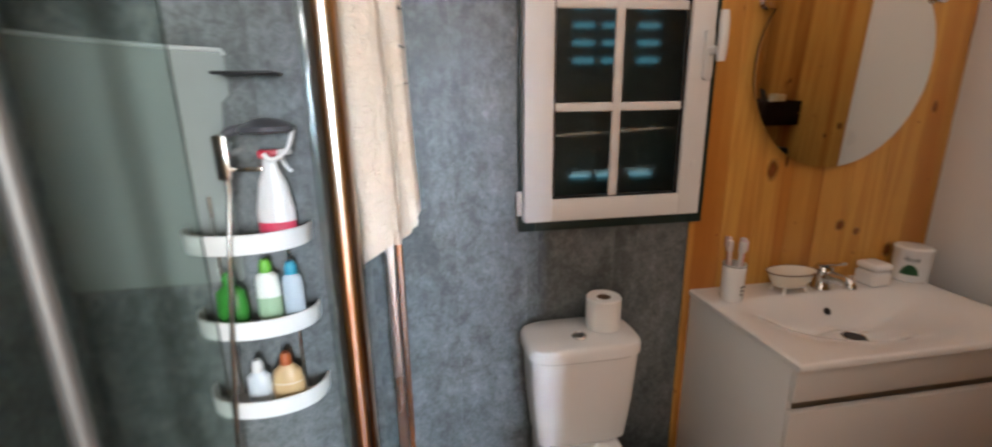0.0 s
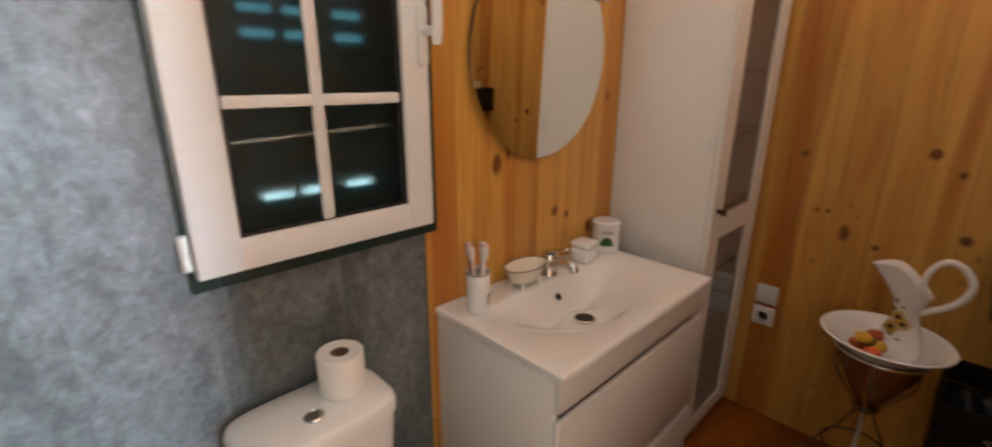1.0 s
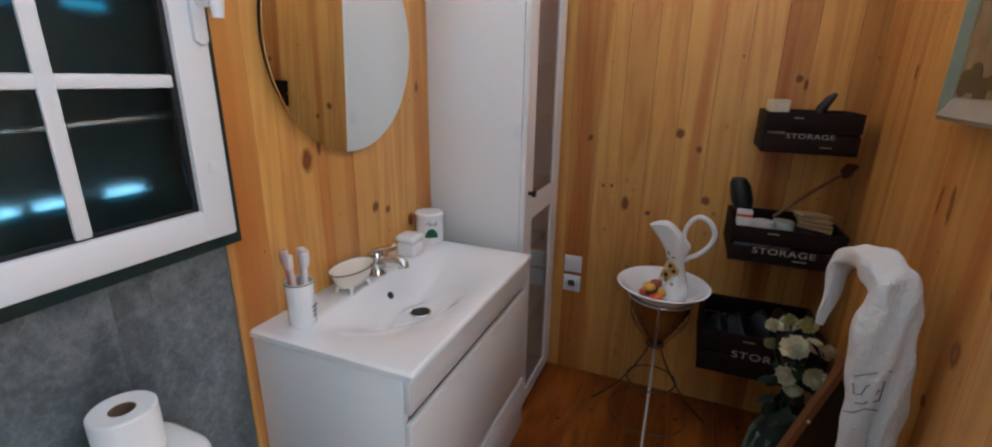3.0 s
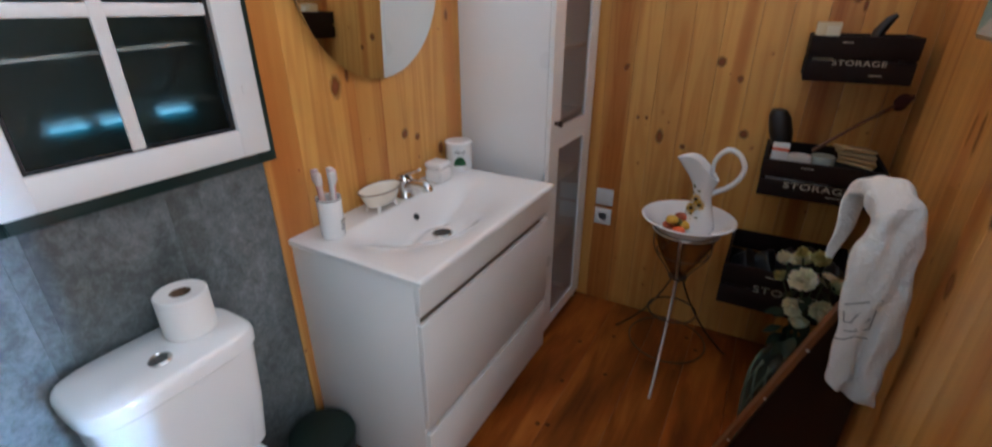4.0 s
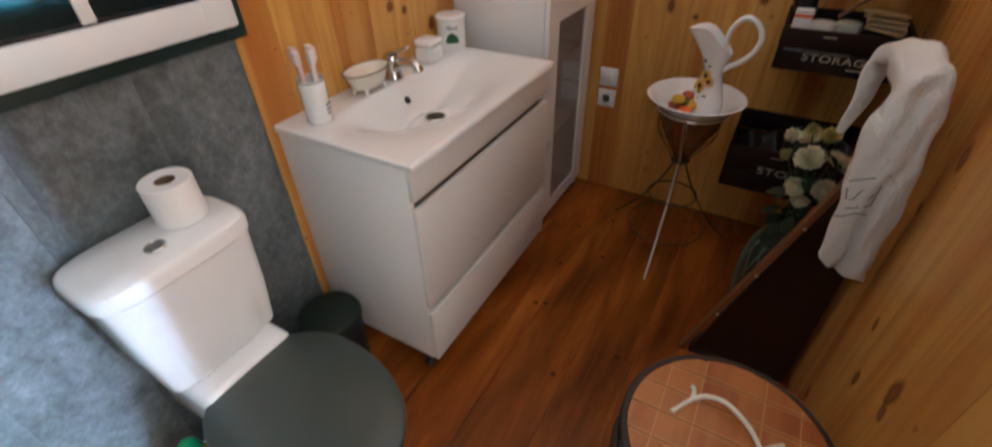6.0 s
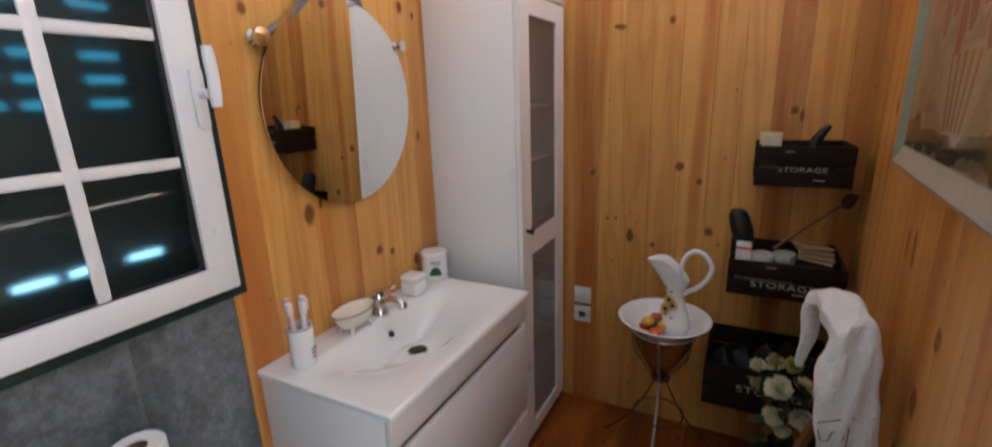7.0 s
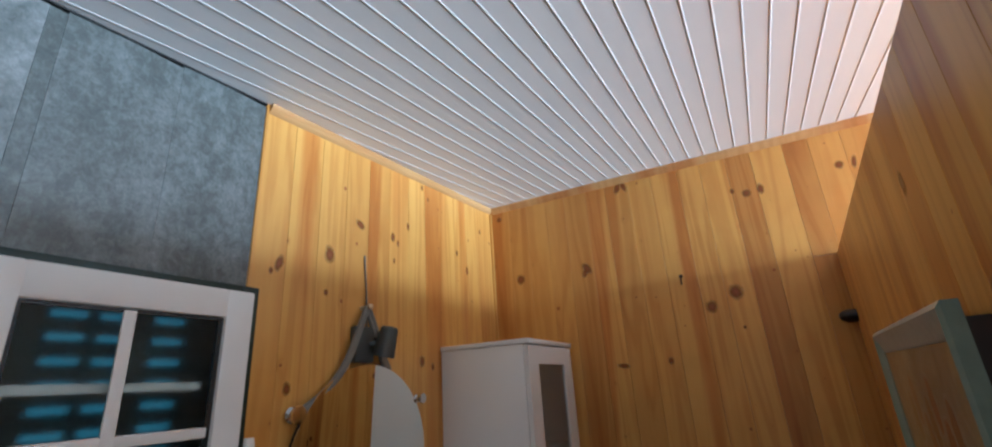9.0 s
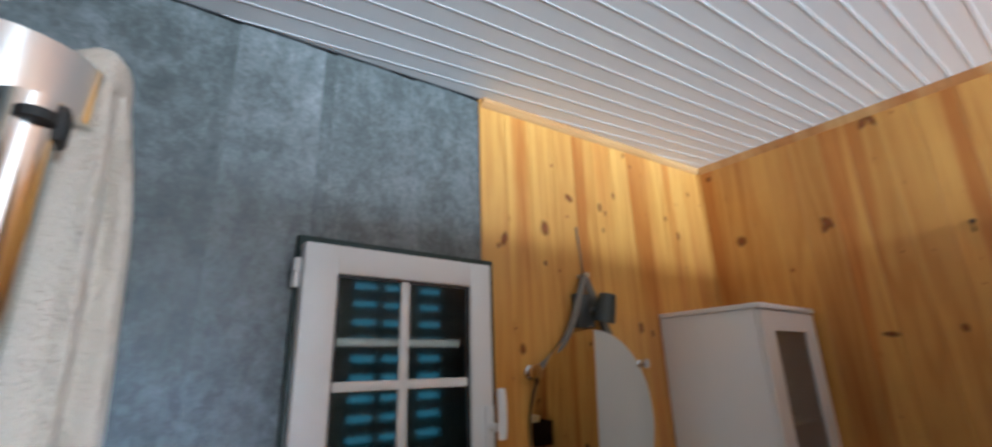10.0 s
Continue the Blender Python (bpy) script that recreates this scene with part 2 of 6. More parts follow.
KNOT = knot_mat()
GREY = concrete()
FLOORW = floor_wood()
FLOORW_B = floor_wood("red_brown_plank_wood", 2)
WHITE = plain("white_lacquer", (0.83, 0.825, 0.82), 0.30, vary=0.008, relief=0.0)
WHITE_FRONT = plain("white_drawer_lacquer", (0.79, 0.775, 0.76), 0.3, vary=0.008, relief=0.0)
WHITE_PVC = plain("white_plastic", (0.78, 0.78, 0.775), 0.38, vary=0.03, relief=0.01)
PVC_CEIL = plain("white_ceiling_plastic", (0.80, 0.80, 0.81), 0.48, vary=0.03, scale=8, relief=0.01)
CERAMIC = plain("white_ceramic", (0.87, 0.87, 0.87), 0.12, vary=0.006, relief=0.0, coat=0.4)
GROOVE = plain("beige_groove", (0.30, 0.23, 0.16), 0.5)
DARKGREEN = plain("dark_green_paint", (0.005, 0.020, 0.016), 0.45, vary=0.2)
SHUTTER = plain("dark_shutter_paint", (0.010, 0.018, 0.016), 0.45, vary=0.25)
CHROME = plain("chrome", (0.74, 0.73, 0.71), 0.16, 1.0, vary=0.03, relief=0.0)
DULLMETAL = plain("dull_aluminium", (0.22, 0.22, 0.215), 0.55, 0.8, vary=0.06)
STEEL = plain("brushed_metal", (0.62, 0.60, 0.57), 0.3, 1.0, vary=0.06)
PEWTER = plain("dark_wire", (0.15, 0.12, 0.09), 0.45, 1.0, vary=0.15)
BLACK = plain("black_plastic", (0.012, 0.012, 0.013), 0.45, vary=0.2)
CRATE = plain("dark_stained_crate_wood", (0.013, 0.0062, 0.0045), 0.68, vary=0.45, scale=60, relief=0.15)
CRATE.node_tree.nodes["Principled BSDF"].inputs["Specular IOR Level"].default_value = 0.2
DARKWOOD = pine("dark_wood", (0.026, 0.012, 0.007), (0.013, 0.006, 0.004), (0.008, 0.004, 0.003), knots=2.0)
BROWNWOOD = pine("brown_wood_edge", (0.24, 0.098, 0.036), (0.13, 0.050, 0.020), (0.03, 0.01, 0.005), knots=2.0)
CREAM = plain("cream_lettering", (0.42, 0.375, 0.28), 0.8, vary=0.5, scale=220)
TOWEL = towel_mat("white_terry", (0.90, 0.88, 0.84))
TOWEL_B = towel_mat("cream_terry", (0.70, 0.63, 0.53))
THREAD = plain("grey_embroidery", (0.17, 0.17, 0.17), 0.8)
PAPER = plain("toilet_paper", (0.82, 0.81, 0.79), 0.9, vary=0.03, scale=80, relief=0.15)
CARD = plain("cardboard", (0.16, 0.10, 0.06), 0.9)
SEATGREY = plain("dark_grey_seat", (0.052, 0.064, 0.057), 0.33, vary=0.06, relief=0.0)
RUBBER = plain("dark_rubber", (0.02, 0.02, 0.02), 0.7)
GLASS = glass_mat("clear_glass", (0.70, 0.79, 0.75), 0.065)
GLASS.node_tree.nodes["Principled BSDF"].inputs["IOR"].default_value = 1.22
WGLASS = glass_mat("window_glass", (0.80, 0.78, 0.74), 0.01)
DULLGLASS = glass_mat("dull_picture_glass", (0.98, 0.98, 0.97), 0.05)
DULLGLASS.node_tree.nodes["Principled BSDF"].inputs["IOR"].default_value = 1.15
SOFTGLASS = frosted("hazy_window_glass", (0.80, 0.87, 0.87), 0.36)
SOFTGLASS.node_tree.nodes["Principled BSDF"].inputs["IOR"].default_value = 1.22
ROPE = plain("grey_rope", (0.20, 0.185, 0.16), 0.9, vary=0.3, scale=250, relief=0.5)
LAMPGREY = plain("grey_lamp_metal", (0.075, 0.082, 0.08), 0.4, 0.3)
PLASTER = plain("dull_plaster", (0.30, 0.26, 0.21), 0.9, vary=0.1, scale=12)
PICFRAME = plain("grey_green_frame", (0.22, 0.275, 0.215), 0.6, vary=0.35, scale=45, relief=0.3)
SILVERFRAME = plain("tarnished_silver", (0.45, 0.45, 0.40), 0.45, 0.4, vary=0.3, scale=60, relief=0.3)
BAMBOO = pine("bamboo_lid", (0.42, 0.160, 0.040), (0.27, 0.085, 0.018), (0.2, 0.05, 0.012), grain_axis=1, knots=1.0)
INLAY = plain("pale_inlay", (0.48, 0.25, 0.10), 0.5, vary=0.3, scale=60)
WICKER = plain("dark_wicker", (0.022, 0.012, 0.008), 0.6, vary=0.4, scale=90, relief=0.4)
CORD = plain("white_cord", (0.72, 0.68, 0.60), 0.9, vary=0.1, scale=200, relief=0.4)
mir, mnt, mb = mat("mirror_silver")
mb.inputs["Metallic"].default_value, mb.inputs["Roughness"].default_value = 1.0, 0.015
mb.inputs["Base Color"].default_value = (0.86, 0.88, 0.86, 1)


# ---- builders ----
def part(name, bm, material, parent=None, label="", sharp=38):
    me = bpy.data.meshes.new(name)
    bmesh.ops.recalc_face_normals(bm, faces=bm.faces)
    bm.to_mesh(me)
    bm.free()
    me.materials.append(material)
    me.shade_smooth()
    me.set_sharp_from_angle(angle=radians(sharp))
    ob = new(name, me)
    if parent is not None:
        ob.parent = parent
    if label:
        ob["label"] = label
    return ob


def thing(name, at, label, category, group="", kind="", rz=0.0):
    e = new(name)
    e.empty_display_size = 0.05
    e.matrix_basis = pose(*at, 0, 0, rz)
    return tagged(e, label, category, group, kind)


def bx(bm, x0, x1, y0, y1, z0, z1, bevel=0.0, seg=2):
    vs = bmesh.ops.create_cube(bm, size=1.0)["verts"]
    for v in vs:
        v.co = Vector((x0 + (v.co.x + 0.5) * (x1 - x0), y0 + (v.co.y + 0.5) * (y1 - y0), z0 + (v.co.z + 0.5) * (z1 - z0)))
    if bevel:
        es = list({e for v in vs for e in v.link_edges})
        bmesh.ops.bevel(bm, geom=es, offset=bevel, segments=seg, profile=0.5, affect="EDGES")
    return bm


def box(*a, **k):
    return bx(bmesh.new(), *a, **k)


def turned(bm, prof, at=(0, 0, 0), seg=32, m=None):
    """A turned form: (radius, height) from one end to the other."""
    rings = []
    for r, z in prof:
        if r < 1e-5:
            rings.append([bm.verts.new((0, 0, z))])
        else:
            rings.append([bm.verts.new((r * math.cos(i * math.tau / seg), r * math.sin(i * math.tau / seg), z)) for i in range(seg)])
    for a, b in zip(rings, rings[1:]):
        for i in range(seg):
            q = (i + 1) % seg
            if len(a) == 1 and len(b) == 1:
                continue
            if len(a) == 1:
                bm.faces.new((a[0], b[i], b[q]))
            elif len(b) == 1:
                bm.faces.new((a[i], a[q], b[0]))
            else:
                bm.faces.new((a[i], a[q], b[q], b[i]))
    mm = Matrix.Translation(at) @ (m or Matrix())
    for r in rings:
        for v in r:
            v.co = mm @ v.co
    return bm


def tube(bm, pts, r, seg=10, closed=False, flat=1.0):
    """A round bar along points; r is one radius or one for each point."""
    pts = [Vector(p) for p in pts]
    n = len(pts)
    rr = r if isinstance(r, (list, tuple)) else [r] * n
    up = None
    rings = []
    for i, p in enumerate(pts):
        a = pts[(i - 1) % n] if (closed or i) else p
        b = pts[(i + 1) % n] if (closed or i < n - 1) else p
        t = (b - a).normalized()
        if up is None:
            up = t.orthogonal().normalized()
        up = (up - t * up.dot(t))
        up = up.normalized() if up.length > 1e-6 else t.orthogonal().normalized()
        side = t.cross(up)
        rings.append([bm.verts.new(p + rr[i] * (math.cos(k * math.tau / seg) * up + flat * math.sin(k * math.tau / seg) * side)) for k in range(seg)])
    for i in range(n if closed else n - 1):
        a, b = rings[i], rings[(i + 1) % n]
        for k in range(seg):
            q = (k + 1) % seg
            bm.faces.new((a[k], a[q], b[q], b[k]))
    if not closed:
        bm.faces.new(list(reversed(rings[0])))
        bm.faces.new(rings[-1])
    return bm


def curve_pts(pts, per=6, closed=False):
    """A smooth line through points."""
    pts = [Vector(p) for p in pts]
    n = len(pts)
    out = []
    for i in range(n if closed else n - 1):
        p0 = pts[(i - 1) % n] if (closed or i) else pts[0]
        p1, p2 = pts[i], pts[(i + 1) % n]
        p3 = pts[(i + 2) % n] if (closed or i + 2 < n) else pts[-1]
        for k in range(per):
            u = k / per
            out.append(0.5 * ((2 * p1) + (p2 - p0) * u + (2 * p0 - 5 * p1 + 4 * p2 - p3) * u * u + (3 * p1 - p0 - 3 * p2 + p3) * u ** 3))
    if not closed:
        out.append(pts[-1])
    return out


def loft(bm, rings, cap=True):
    vs = [[bm.verts.new(p) for p in r] for r in rings]
    n = len(vs[0])
    for a, b in zip(vs, vs[1:]):
        for k in range(n):
            q = (k + 1) % n
            bm.faces.new((a[k], a[q], b[q], b[k]))
    if cap:
        bm.faces.new(list(reversed(vs[0])))
        bm.faces.new(vs[-1])
    return bm


def oval(cx, cy, z, rx, ry, n=40, p=2.0):
    out = []
    for i in range(n):
        a = i * math.tau / n
        c, s = math.cos(a), math.sin(a)
        out.append((cx + rx * math.copysign(abs(c) ** (2 / p), c), cy + ry * math.copysign(abs(s) ** (2 / p), s), z))
    return out


def lattice(bm, fn, nu, nv, thick=0.0):
    """A sheet from fn(u, v); with thickness it gets a second side and rims."""
    g = [[bm.verts.new(fn(i / nu, j / nv)) for j in range(nv + 1)] for i in range(nu + 1)]
    fs = [bm.faces.new((g[i][j], g[i + 1][j], g[i + 1][j + 1], g[i][j + 1])) for i in range(nu) for j in range(nv)]
    if thick:
        bmesh.ops.solidify(bm, geom=fs, thickness=thick)
    return bm


def lettering(text, size, m, material, parent, depth=0.0008, name="lettering", label=""):
    cu = bpy.data.curves.new(name, "FONT")
    cu.body, cu.size, cu.extrude, cu.align_x, cu.align_y = text, size, depth, "CENTER", "CENTER"
    cu.space_character = 1.08
    tmp = new("tmp_" + name, cu)
    bpy.context.view_layer.update()
    me = bpy.data.meshes.new_from_object(tmp.evaluated_get(bpy.context.evaluated_depsgraph_get()))
    bpy.data.objects.remove(tmp)
    me.materials.clear()
    me.materials.append(material)
    ob = new(name, me)
    ob.parent, ob.matrix_basis = parent, m
    if label:
        ob["label"] = label
    return ob

# ---- the large structure ----
NY, EX, WX = 1.335, 2.517, -0.72          # window wall, crate wall, shower wall
FRONT = pose(EX, -0.224, 0, 0, 0, 180 - math.degrees(math.atan(0.064)))  # the partition: local x runs along it, -y faces the room
FRONT_LONG, FRONT_TOP = 1.90, 2.205


def ceiling_z(x):
    return 2.616 + 0.057 * x


def setting(name, bm, material, label, category):
    return tagged(part(name, bm, material), label, category, "", "structure")


bm = box(WX - 0.1, EX + 0.1, -5.2, NY + 0.1, -0.12, -0.022)
floor = setting("floor", bm, FLOORW, "dark red-brown plank floor, worn and glossy", "floor")
bm = bmesh.new()
bx(bm, WX - 0.1, 0.53, NY + 0.012, NY + 0.11, -0.02, 2.80)
bx(bm, 1.06, EX + 0.1, NY + 0.014, NY + 0.11, -0.02, 2.80)
bx(bm, 0.53, 1.06, NY + 0.012, NY + 0.11, -0.02, 1.11)
bx(bm, 0.53, 1.06, NY + 0.012, NY + 0.11, 2.05, 2.80)
wall_north = setting("wall_north", bm, PLASTER, "wall of grey stone-look panels and pine boards", "wall")
wall_east = setting("wall_east", box(EX + 0.014, EX + 0.1, -5.2, NY + 0.012, -0.02, 2.80), PLASTER, "wall of knotty varnished pine boards", "wall")
bm = box(0.0, FRONT_LONG, 0.012, 0.05, -0.02, FRONT_TOP - 0.002)
wall_front = setting("wall_front", bm, PINE, "low partition of knotty pine boards, open above", "wall")
wall_front.matrix_basis = FRONT
# unseen partition added left of the doorway; keeps the daylight beam off the shower
setting("wall_front_left", box(WX, -0.06, -0.20, -0.13, -0.02, FRONT_TOP), PINE, "plain unseen partition added beside the doorway to shade the shower", "wall")
# unseen wall added to stop daylight slanting in through the doorway
setting("wall_passage", box(0.625, 0.665, -1.70, -0.165, -0.02, FRONT_TOP), PINE, "plain unseen wall added to block slanting daylight", "wall")
setting("wall_west", box(WX - 0.1, WX - 0.004, -5.2, NY + 0.012, -0.02, 2.80), PLASTER, "plain shower side wall", "wall")
bm = bmesh.new()
bx(bm, WX - 0.1, 0.05, -5.25, -5.12, -0.02, 2.80)
bx(bm, 1.15, 1.25, -5.25, -5.12, -0.02, 2.5)
bx(bm, 2.45, EX + 0.1, -5.25, -5.12, -0.02, 2.5)
bx(bm, 0.05, EX + 0.1, -5.25, -5.12, 2.5, 2.80)
setting("wall_south", bm, PLASTER, "plain wall of the next room with two openings", "wall")

# ceiling: long plastic boards with a raised bead beside each joint
bm = bmesh.new()
XS = [WX - 0.05 + (EX + 0.1 - WX) * k / 24 for k in range(25)]


def joint_y(k, x):
    """The k-th joint: the boards run a little askew to the window wall and taper slightly."""
    a, b_ = 1.2790 - 0.0715 * k, 1.1580 - 0.0657 * k
    return min(NY + 0.04, max(-5.2, a + (b_ - a) * (x - 1.0) / 1.46))


for k in range(-5, 88):
    rows = []
    for xx in XS:
        y, a = joint_y(k, xx), joint_y(k + 1, xx)
        s_ = (y - a) / 0.0707
        prof = [(y, -0.004), (y - 0.0014 * s_, -0.004), (y - 0.0022 * s_, -0.0080), (y - 0.0040 * s_, -0.0094), (y - 0.0070 * s_, -0.0094), (y - 0.0085 * s_, -0.0080), (a + 0.0004 * s_, -0.008), (a, -0.004)]
        rows.append([bm.verts.new((xx, py, ceiling_z(xx) + pz)) for py, pz in prof])
    for r0, r1 in zip(rows, rows[1:]):
        for j in range(7):
            if r0[0].co.y - r0[7].co.y > 0.0005 or r1[0].co.y - r1[7].co.y > 0.0005:
                bm.faces.new((r0[j], r0[j + 1], r1[j + 1], r1[j]))
lo = [bm.verts.new((xx, yy, ceiling_z(xx) + 0.012)) for xx, yy in ((WX - 0.1, -5.25), (EX + 0.1, -5.25), (EX + 0.1, NY + 0.1), (WX - 0.1, NY + 0.1))]
hi = [bm.verts.new(v.co + Vector((0, 0, 0.05))) for v in lo]
bm.faces.new(lo), bm.faces.new(hi)
for k in range(4):
    bm.faces.new((lo[k], lo[(k + 1) % 4], hi[(k + 1) % 4], hi[k]))
setting("ceiling", bm, PVC_CEIL, "white plastic board ceiling with narrow joints, slightly sloped", "ceiling")

# trims
bm = bmesh.new()
for x0, x1 in ((1.072, EX),):
    a = [(x0, NY + 0.001, ceiling_z(x0) - 0.008), (x0, NY - 0.022, ceiling_z(x0) - 0.009), (x0, NY - 0.018, ceiling_z(x0) - 0.022), (x0, NY - 0.004, ceiling_z(x0) - 0.036), (x0, NY + 0.001, ceiling_z(x0) - 0.038)]
    b = [(x1, q[1], q[2] + ceiling_z(x1) - ceiling_z(x0)) for q in a]
    loft(bm, [a, b])
zt = ceiling_z(EX) - 0.008
loft(bm, [[(EX - 0.022, yy, zt), (EX, yy, zt), (EX, yy, zt - 0.034), (EX - 0.006, yy, zt - 0.03), (EX - 0.019, yy, zt - 0.014)] for yy in (-2.0, NY - 0.02)])
setting("trim_ceiling", bm, PINE_TRIM, "narrow pine moulding under the ceiling", "moulding")
bm = box(EX - 0.012, EX, NY - 0.012, NY, 0.0, zt - 0.03, bevel=0.003)
setting("trim_corner", bm, PINE, "thin pine corner strip", "moulding")
setting("trim_joint", box(1.063, 1.073, NY - 0.005, NY + 0.012, 0.0, ceiling_z(1.07) - 0.008, bevel=0.002), PINE, "thin pine strip where pine and grey panels meet", "moulding")
bm = bmesh.new()
loft(bm, [[(xx, NY - 0.004, ceiling_z(xx) - 0.013), (xx, NY + 0.012, ceiling_z(xx) - 0.013), (xx, NY + 0.012, ceiling_z(xx) - 0.006), (xx, NY - 0.004, ceiling_z(xx) - 0.006)] for xx in (WX, 1.063)])
setting("trim_dark", bm, BLACK, "thin dark strip under the ceiling", "moulding")
# door post that ends the partition
bm = box(FRONT_LONG, FRONT_LONG + 0.02, -0.01, 0.06, 0.0, FRONT_TOP, bevel=0.003)
jamb = setting("trim_door", bm, PINE, "pine edge post of the partition", "moulding")
jamb.matrix_basis = FRONT

# ---- window ----
window = thing("window_1", (0.80, NY, 1.58), "closed white window with glazing bars in a dark green frame, slatted shutter behind", "window", kind="structure")
fx0, fx1, fz0, fz1 = 0.500 - 0.80, 1.092 - 0.80, 1.092 - 1.58, 2.079 - 1.58
bm = bmesh.new()
fy0, fy1 = -0.020, 0.02
bx(bm, fx0, fx0 + 0.05, fy0, fy1, fz0, fz1, 0.003)
bx(bm, fx1 - 0.05, fx1, fy0, fy1, fz0, fz1, 0.003)
bx(bm, fx0 + 0.05, fx1 - 0.05, fy0, fy1, fz0, fz0 + 0.05, 0.003)
bx(bm, fx0 + 0.05, fx1 - 0.05, fy0, fy1, fz1 - 0.05, fz1, 0.003)
part("frame", bm, DARKGREEN, window, "dark green painted outer frame")
# reveal behind the frame
bm = bmesh.new()
for x0, x1, z0, z1 in ((-0.28, -0.268, -0.48, 0.48), (0.258, 0.27, -0.48, 0.48), (-0.268, 0.258, -0.48, -0.468), (-0.268, 0.258, 0.468, 0.48)):
    bx(bm, x0, x1, 0.02, 0.125, z0, z1)
part("reveal", bm, SHUTTER, window)
sx0, sx1, sz0, sz1, sy0, sy1 = 0.508 - 0.80, 1.057 - 0.80, 1.128 - 1.58, 2.056 - 1.58, -0.055, -0.016
gx0, gx1, gz0, gz1 = 0.592 - 0.80, 0.984 - 0.80, 1.194 - 1.58, 1.984 - 1.58
bm = bmesh.new()
bx(bm, sx0, gx0, sy0, sy1, sz0, sz1, 0.006)
bx(bm, gx1, sx1, sy0, sy1, sz0, sz1, 0.006)
bx(bm, gx0 - 0.004, gx1 + 0.004, sy0 + 0.001, sy1, sz0, gz0, 0.006)
bx(bm, gx0 - 0.004, gx1 + 0.004, sy0 + 0.001, sy1, gz1, sz1, 0.006)
part("sash", bm, WHITE_PVC, window, "white plastic sash")
bm = bmesh.new()
for x0, x1, z0, z1 in ((gx0, gx0 + 0.008, gz0, gz1), (gx1 - 0.012, gx1, gz0, gz1), (gx0 + 0.008, gx1 - 0.012, gz0, gz0 + 0.008), (gx0 + 0.008, gx1 - 0.012, gz1 - 0.008, gz1)):
    bx(bm, x0, x1, -0.044, -0.03, z0, z1)
part("gasket", bm, BLACK, window)
bars = [(-0.037, -0.011, gz0 + 0.004, gz1 - 0.004), (gx0 + 0.004, gx1 - 0.010, 1.708 - 1.58, 1.732 - 1.58), (gx0 + 0.004, gx1 - 0.010, 1.441 - 1.58, 1.465 - 1.58)]
for k, (x0, x1, z0, z1) in enumerate(bars):
    part("glazing_bar", box(x0, x1, -0.050 + 0.001 * (k > 0), -0.042, z0, z1, bevel=0.003), WHITE_PVC, window)
cells_x, cells_z = ((gx0, -0.024), (-0.024, gx1)), ((gz0, -0.132), (-0.132, 0.140), (0.140, gz1))
for x0, x1 in cells_x:
    for z0, z1 in cells_z:
        pane = part("pane", box(x0, x1, -0.040, -0.036, z0, z1), SOFTGLASS, window)
        pane.visible_shadow = False
bm = bmesh.new()
bx(bm, gx0 + 0.01, gx1 - 0.015, -0.012, 0.0, 0.234, 0.254, 0.003)
part("crossbar", bm, WHITE_PVC, window, "pale rail behind the upper glass")
bm = tube(bmesh.new(), curve_pts([(gx0 + 0.01, 0.0, -0.208), (-0.1, 0.0, -0.204), (0.02, 0.0, -0.199), (gx1 - 0.01, 0.0, -0.193)]), 0.003, 8)
part("rod", bm, STEEL, window, "thin pale rod behind the lower glass")
for z in (sz1 - 0.075, sz0 + 0.055):
    bm = turned(bmesh.new(), [(0, -0.035), (0.008, -0.035), (0.009, -0.033), (0.009, -0.002), (0.007, 0.0), (0.009, 0.002), (0.009, 0.033), (0.008, 0.035), (0, 0.035)], (sx0 - 0.011, -0.035, z), 16)
    part("hinge", bm, WHITE_PVC, window)
bm = bx(bmesh.new(), 0.222, 0.252, -0.066, -0.054, -0.055, 0.075, 0.005)
turned(bm, [(0.011, 0), (0.011, 0.03), (0.009, 0.035), (0, 0.035)], (0.240, -0.06, 0.02), 16, pose(0, 0, 0, 90, 0, 0))
loft(bm, [oval(0.247, -0.102 - 0.004 * math.sin(k / 6 * math.pi), 0.0 + 0.13 * k / 6 - 0.01, 0.0145 - 0.003 * (k in (0, 6)), 0.010, 14) for k in range(7)])
part("handle", bm, WHITE_PVC, window, "white lever handle")
part("lock", turned(bmesh.new(), [(0, 0), (0.009, 0), (0.009, 0.008), (0.007, 0.010), (0, 0.010)], (0.236, -0.055, -0.050), 18, pose(0, 0, 0, 90, 0, 0)), WHITE_PVC, window, "small round lock below the lever")
part("catch", box(0.213, 0.231, -0.058, -0.054, -0.306, -0.286, bevel=0.002), WHITE_PVC, window)
# shutter with three columns of slots
bm = bmesh.new()
cols = [(-0.112, -0.042), (-0.022, 0.036), (0.092, 0.166)]
rows_z = [0.455, 0.405, 0.355, 0.305, 0.255, 0.207, 0.157, 0.105, 0.056, 0.006, -0.346]
cuts_x = sorted({-0.268, 0.258, *[v for c in cols for v in c]})
cuts_z = sorted({-0.468, 0.468, *[z - 0.007 for z in rows_z], *[z + 0.007 for z in rows_z]})
for i in range(len(cuts_x) - 1):
    for j in range(len(cuts_z) - 1):
        cx, cz = (cuts_x[i] + cuts_x[i + 1]) / 2, (cuts_z[j] + cuts_z[j + 1]) / 2
        if any(a < cx < b for a, b in cols) and any(abs(cz - z) < 0.006 for z in rows_z):
            continue
        bx(bm, cuts_x[i], cuts_x[i + 1], 0.085, 0.097, cuts_z[j], cuts_z[j + 1])
part("shutter", bm, SHUTTER, window, "dark shutter with rows of slots")
bm = bmesh.new()
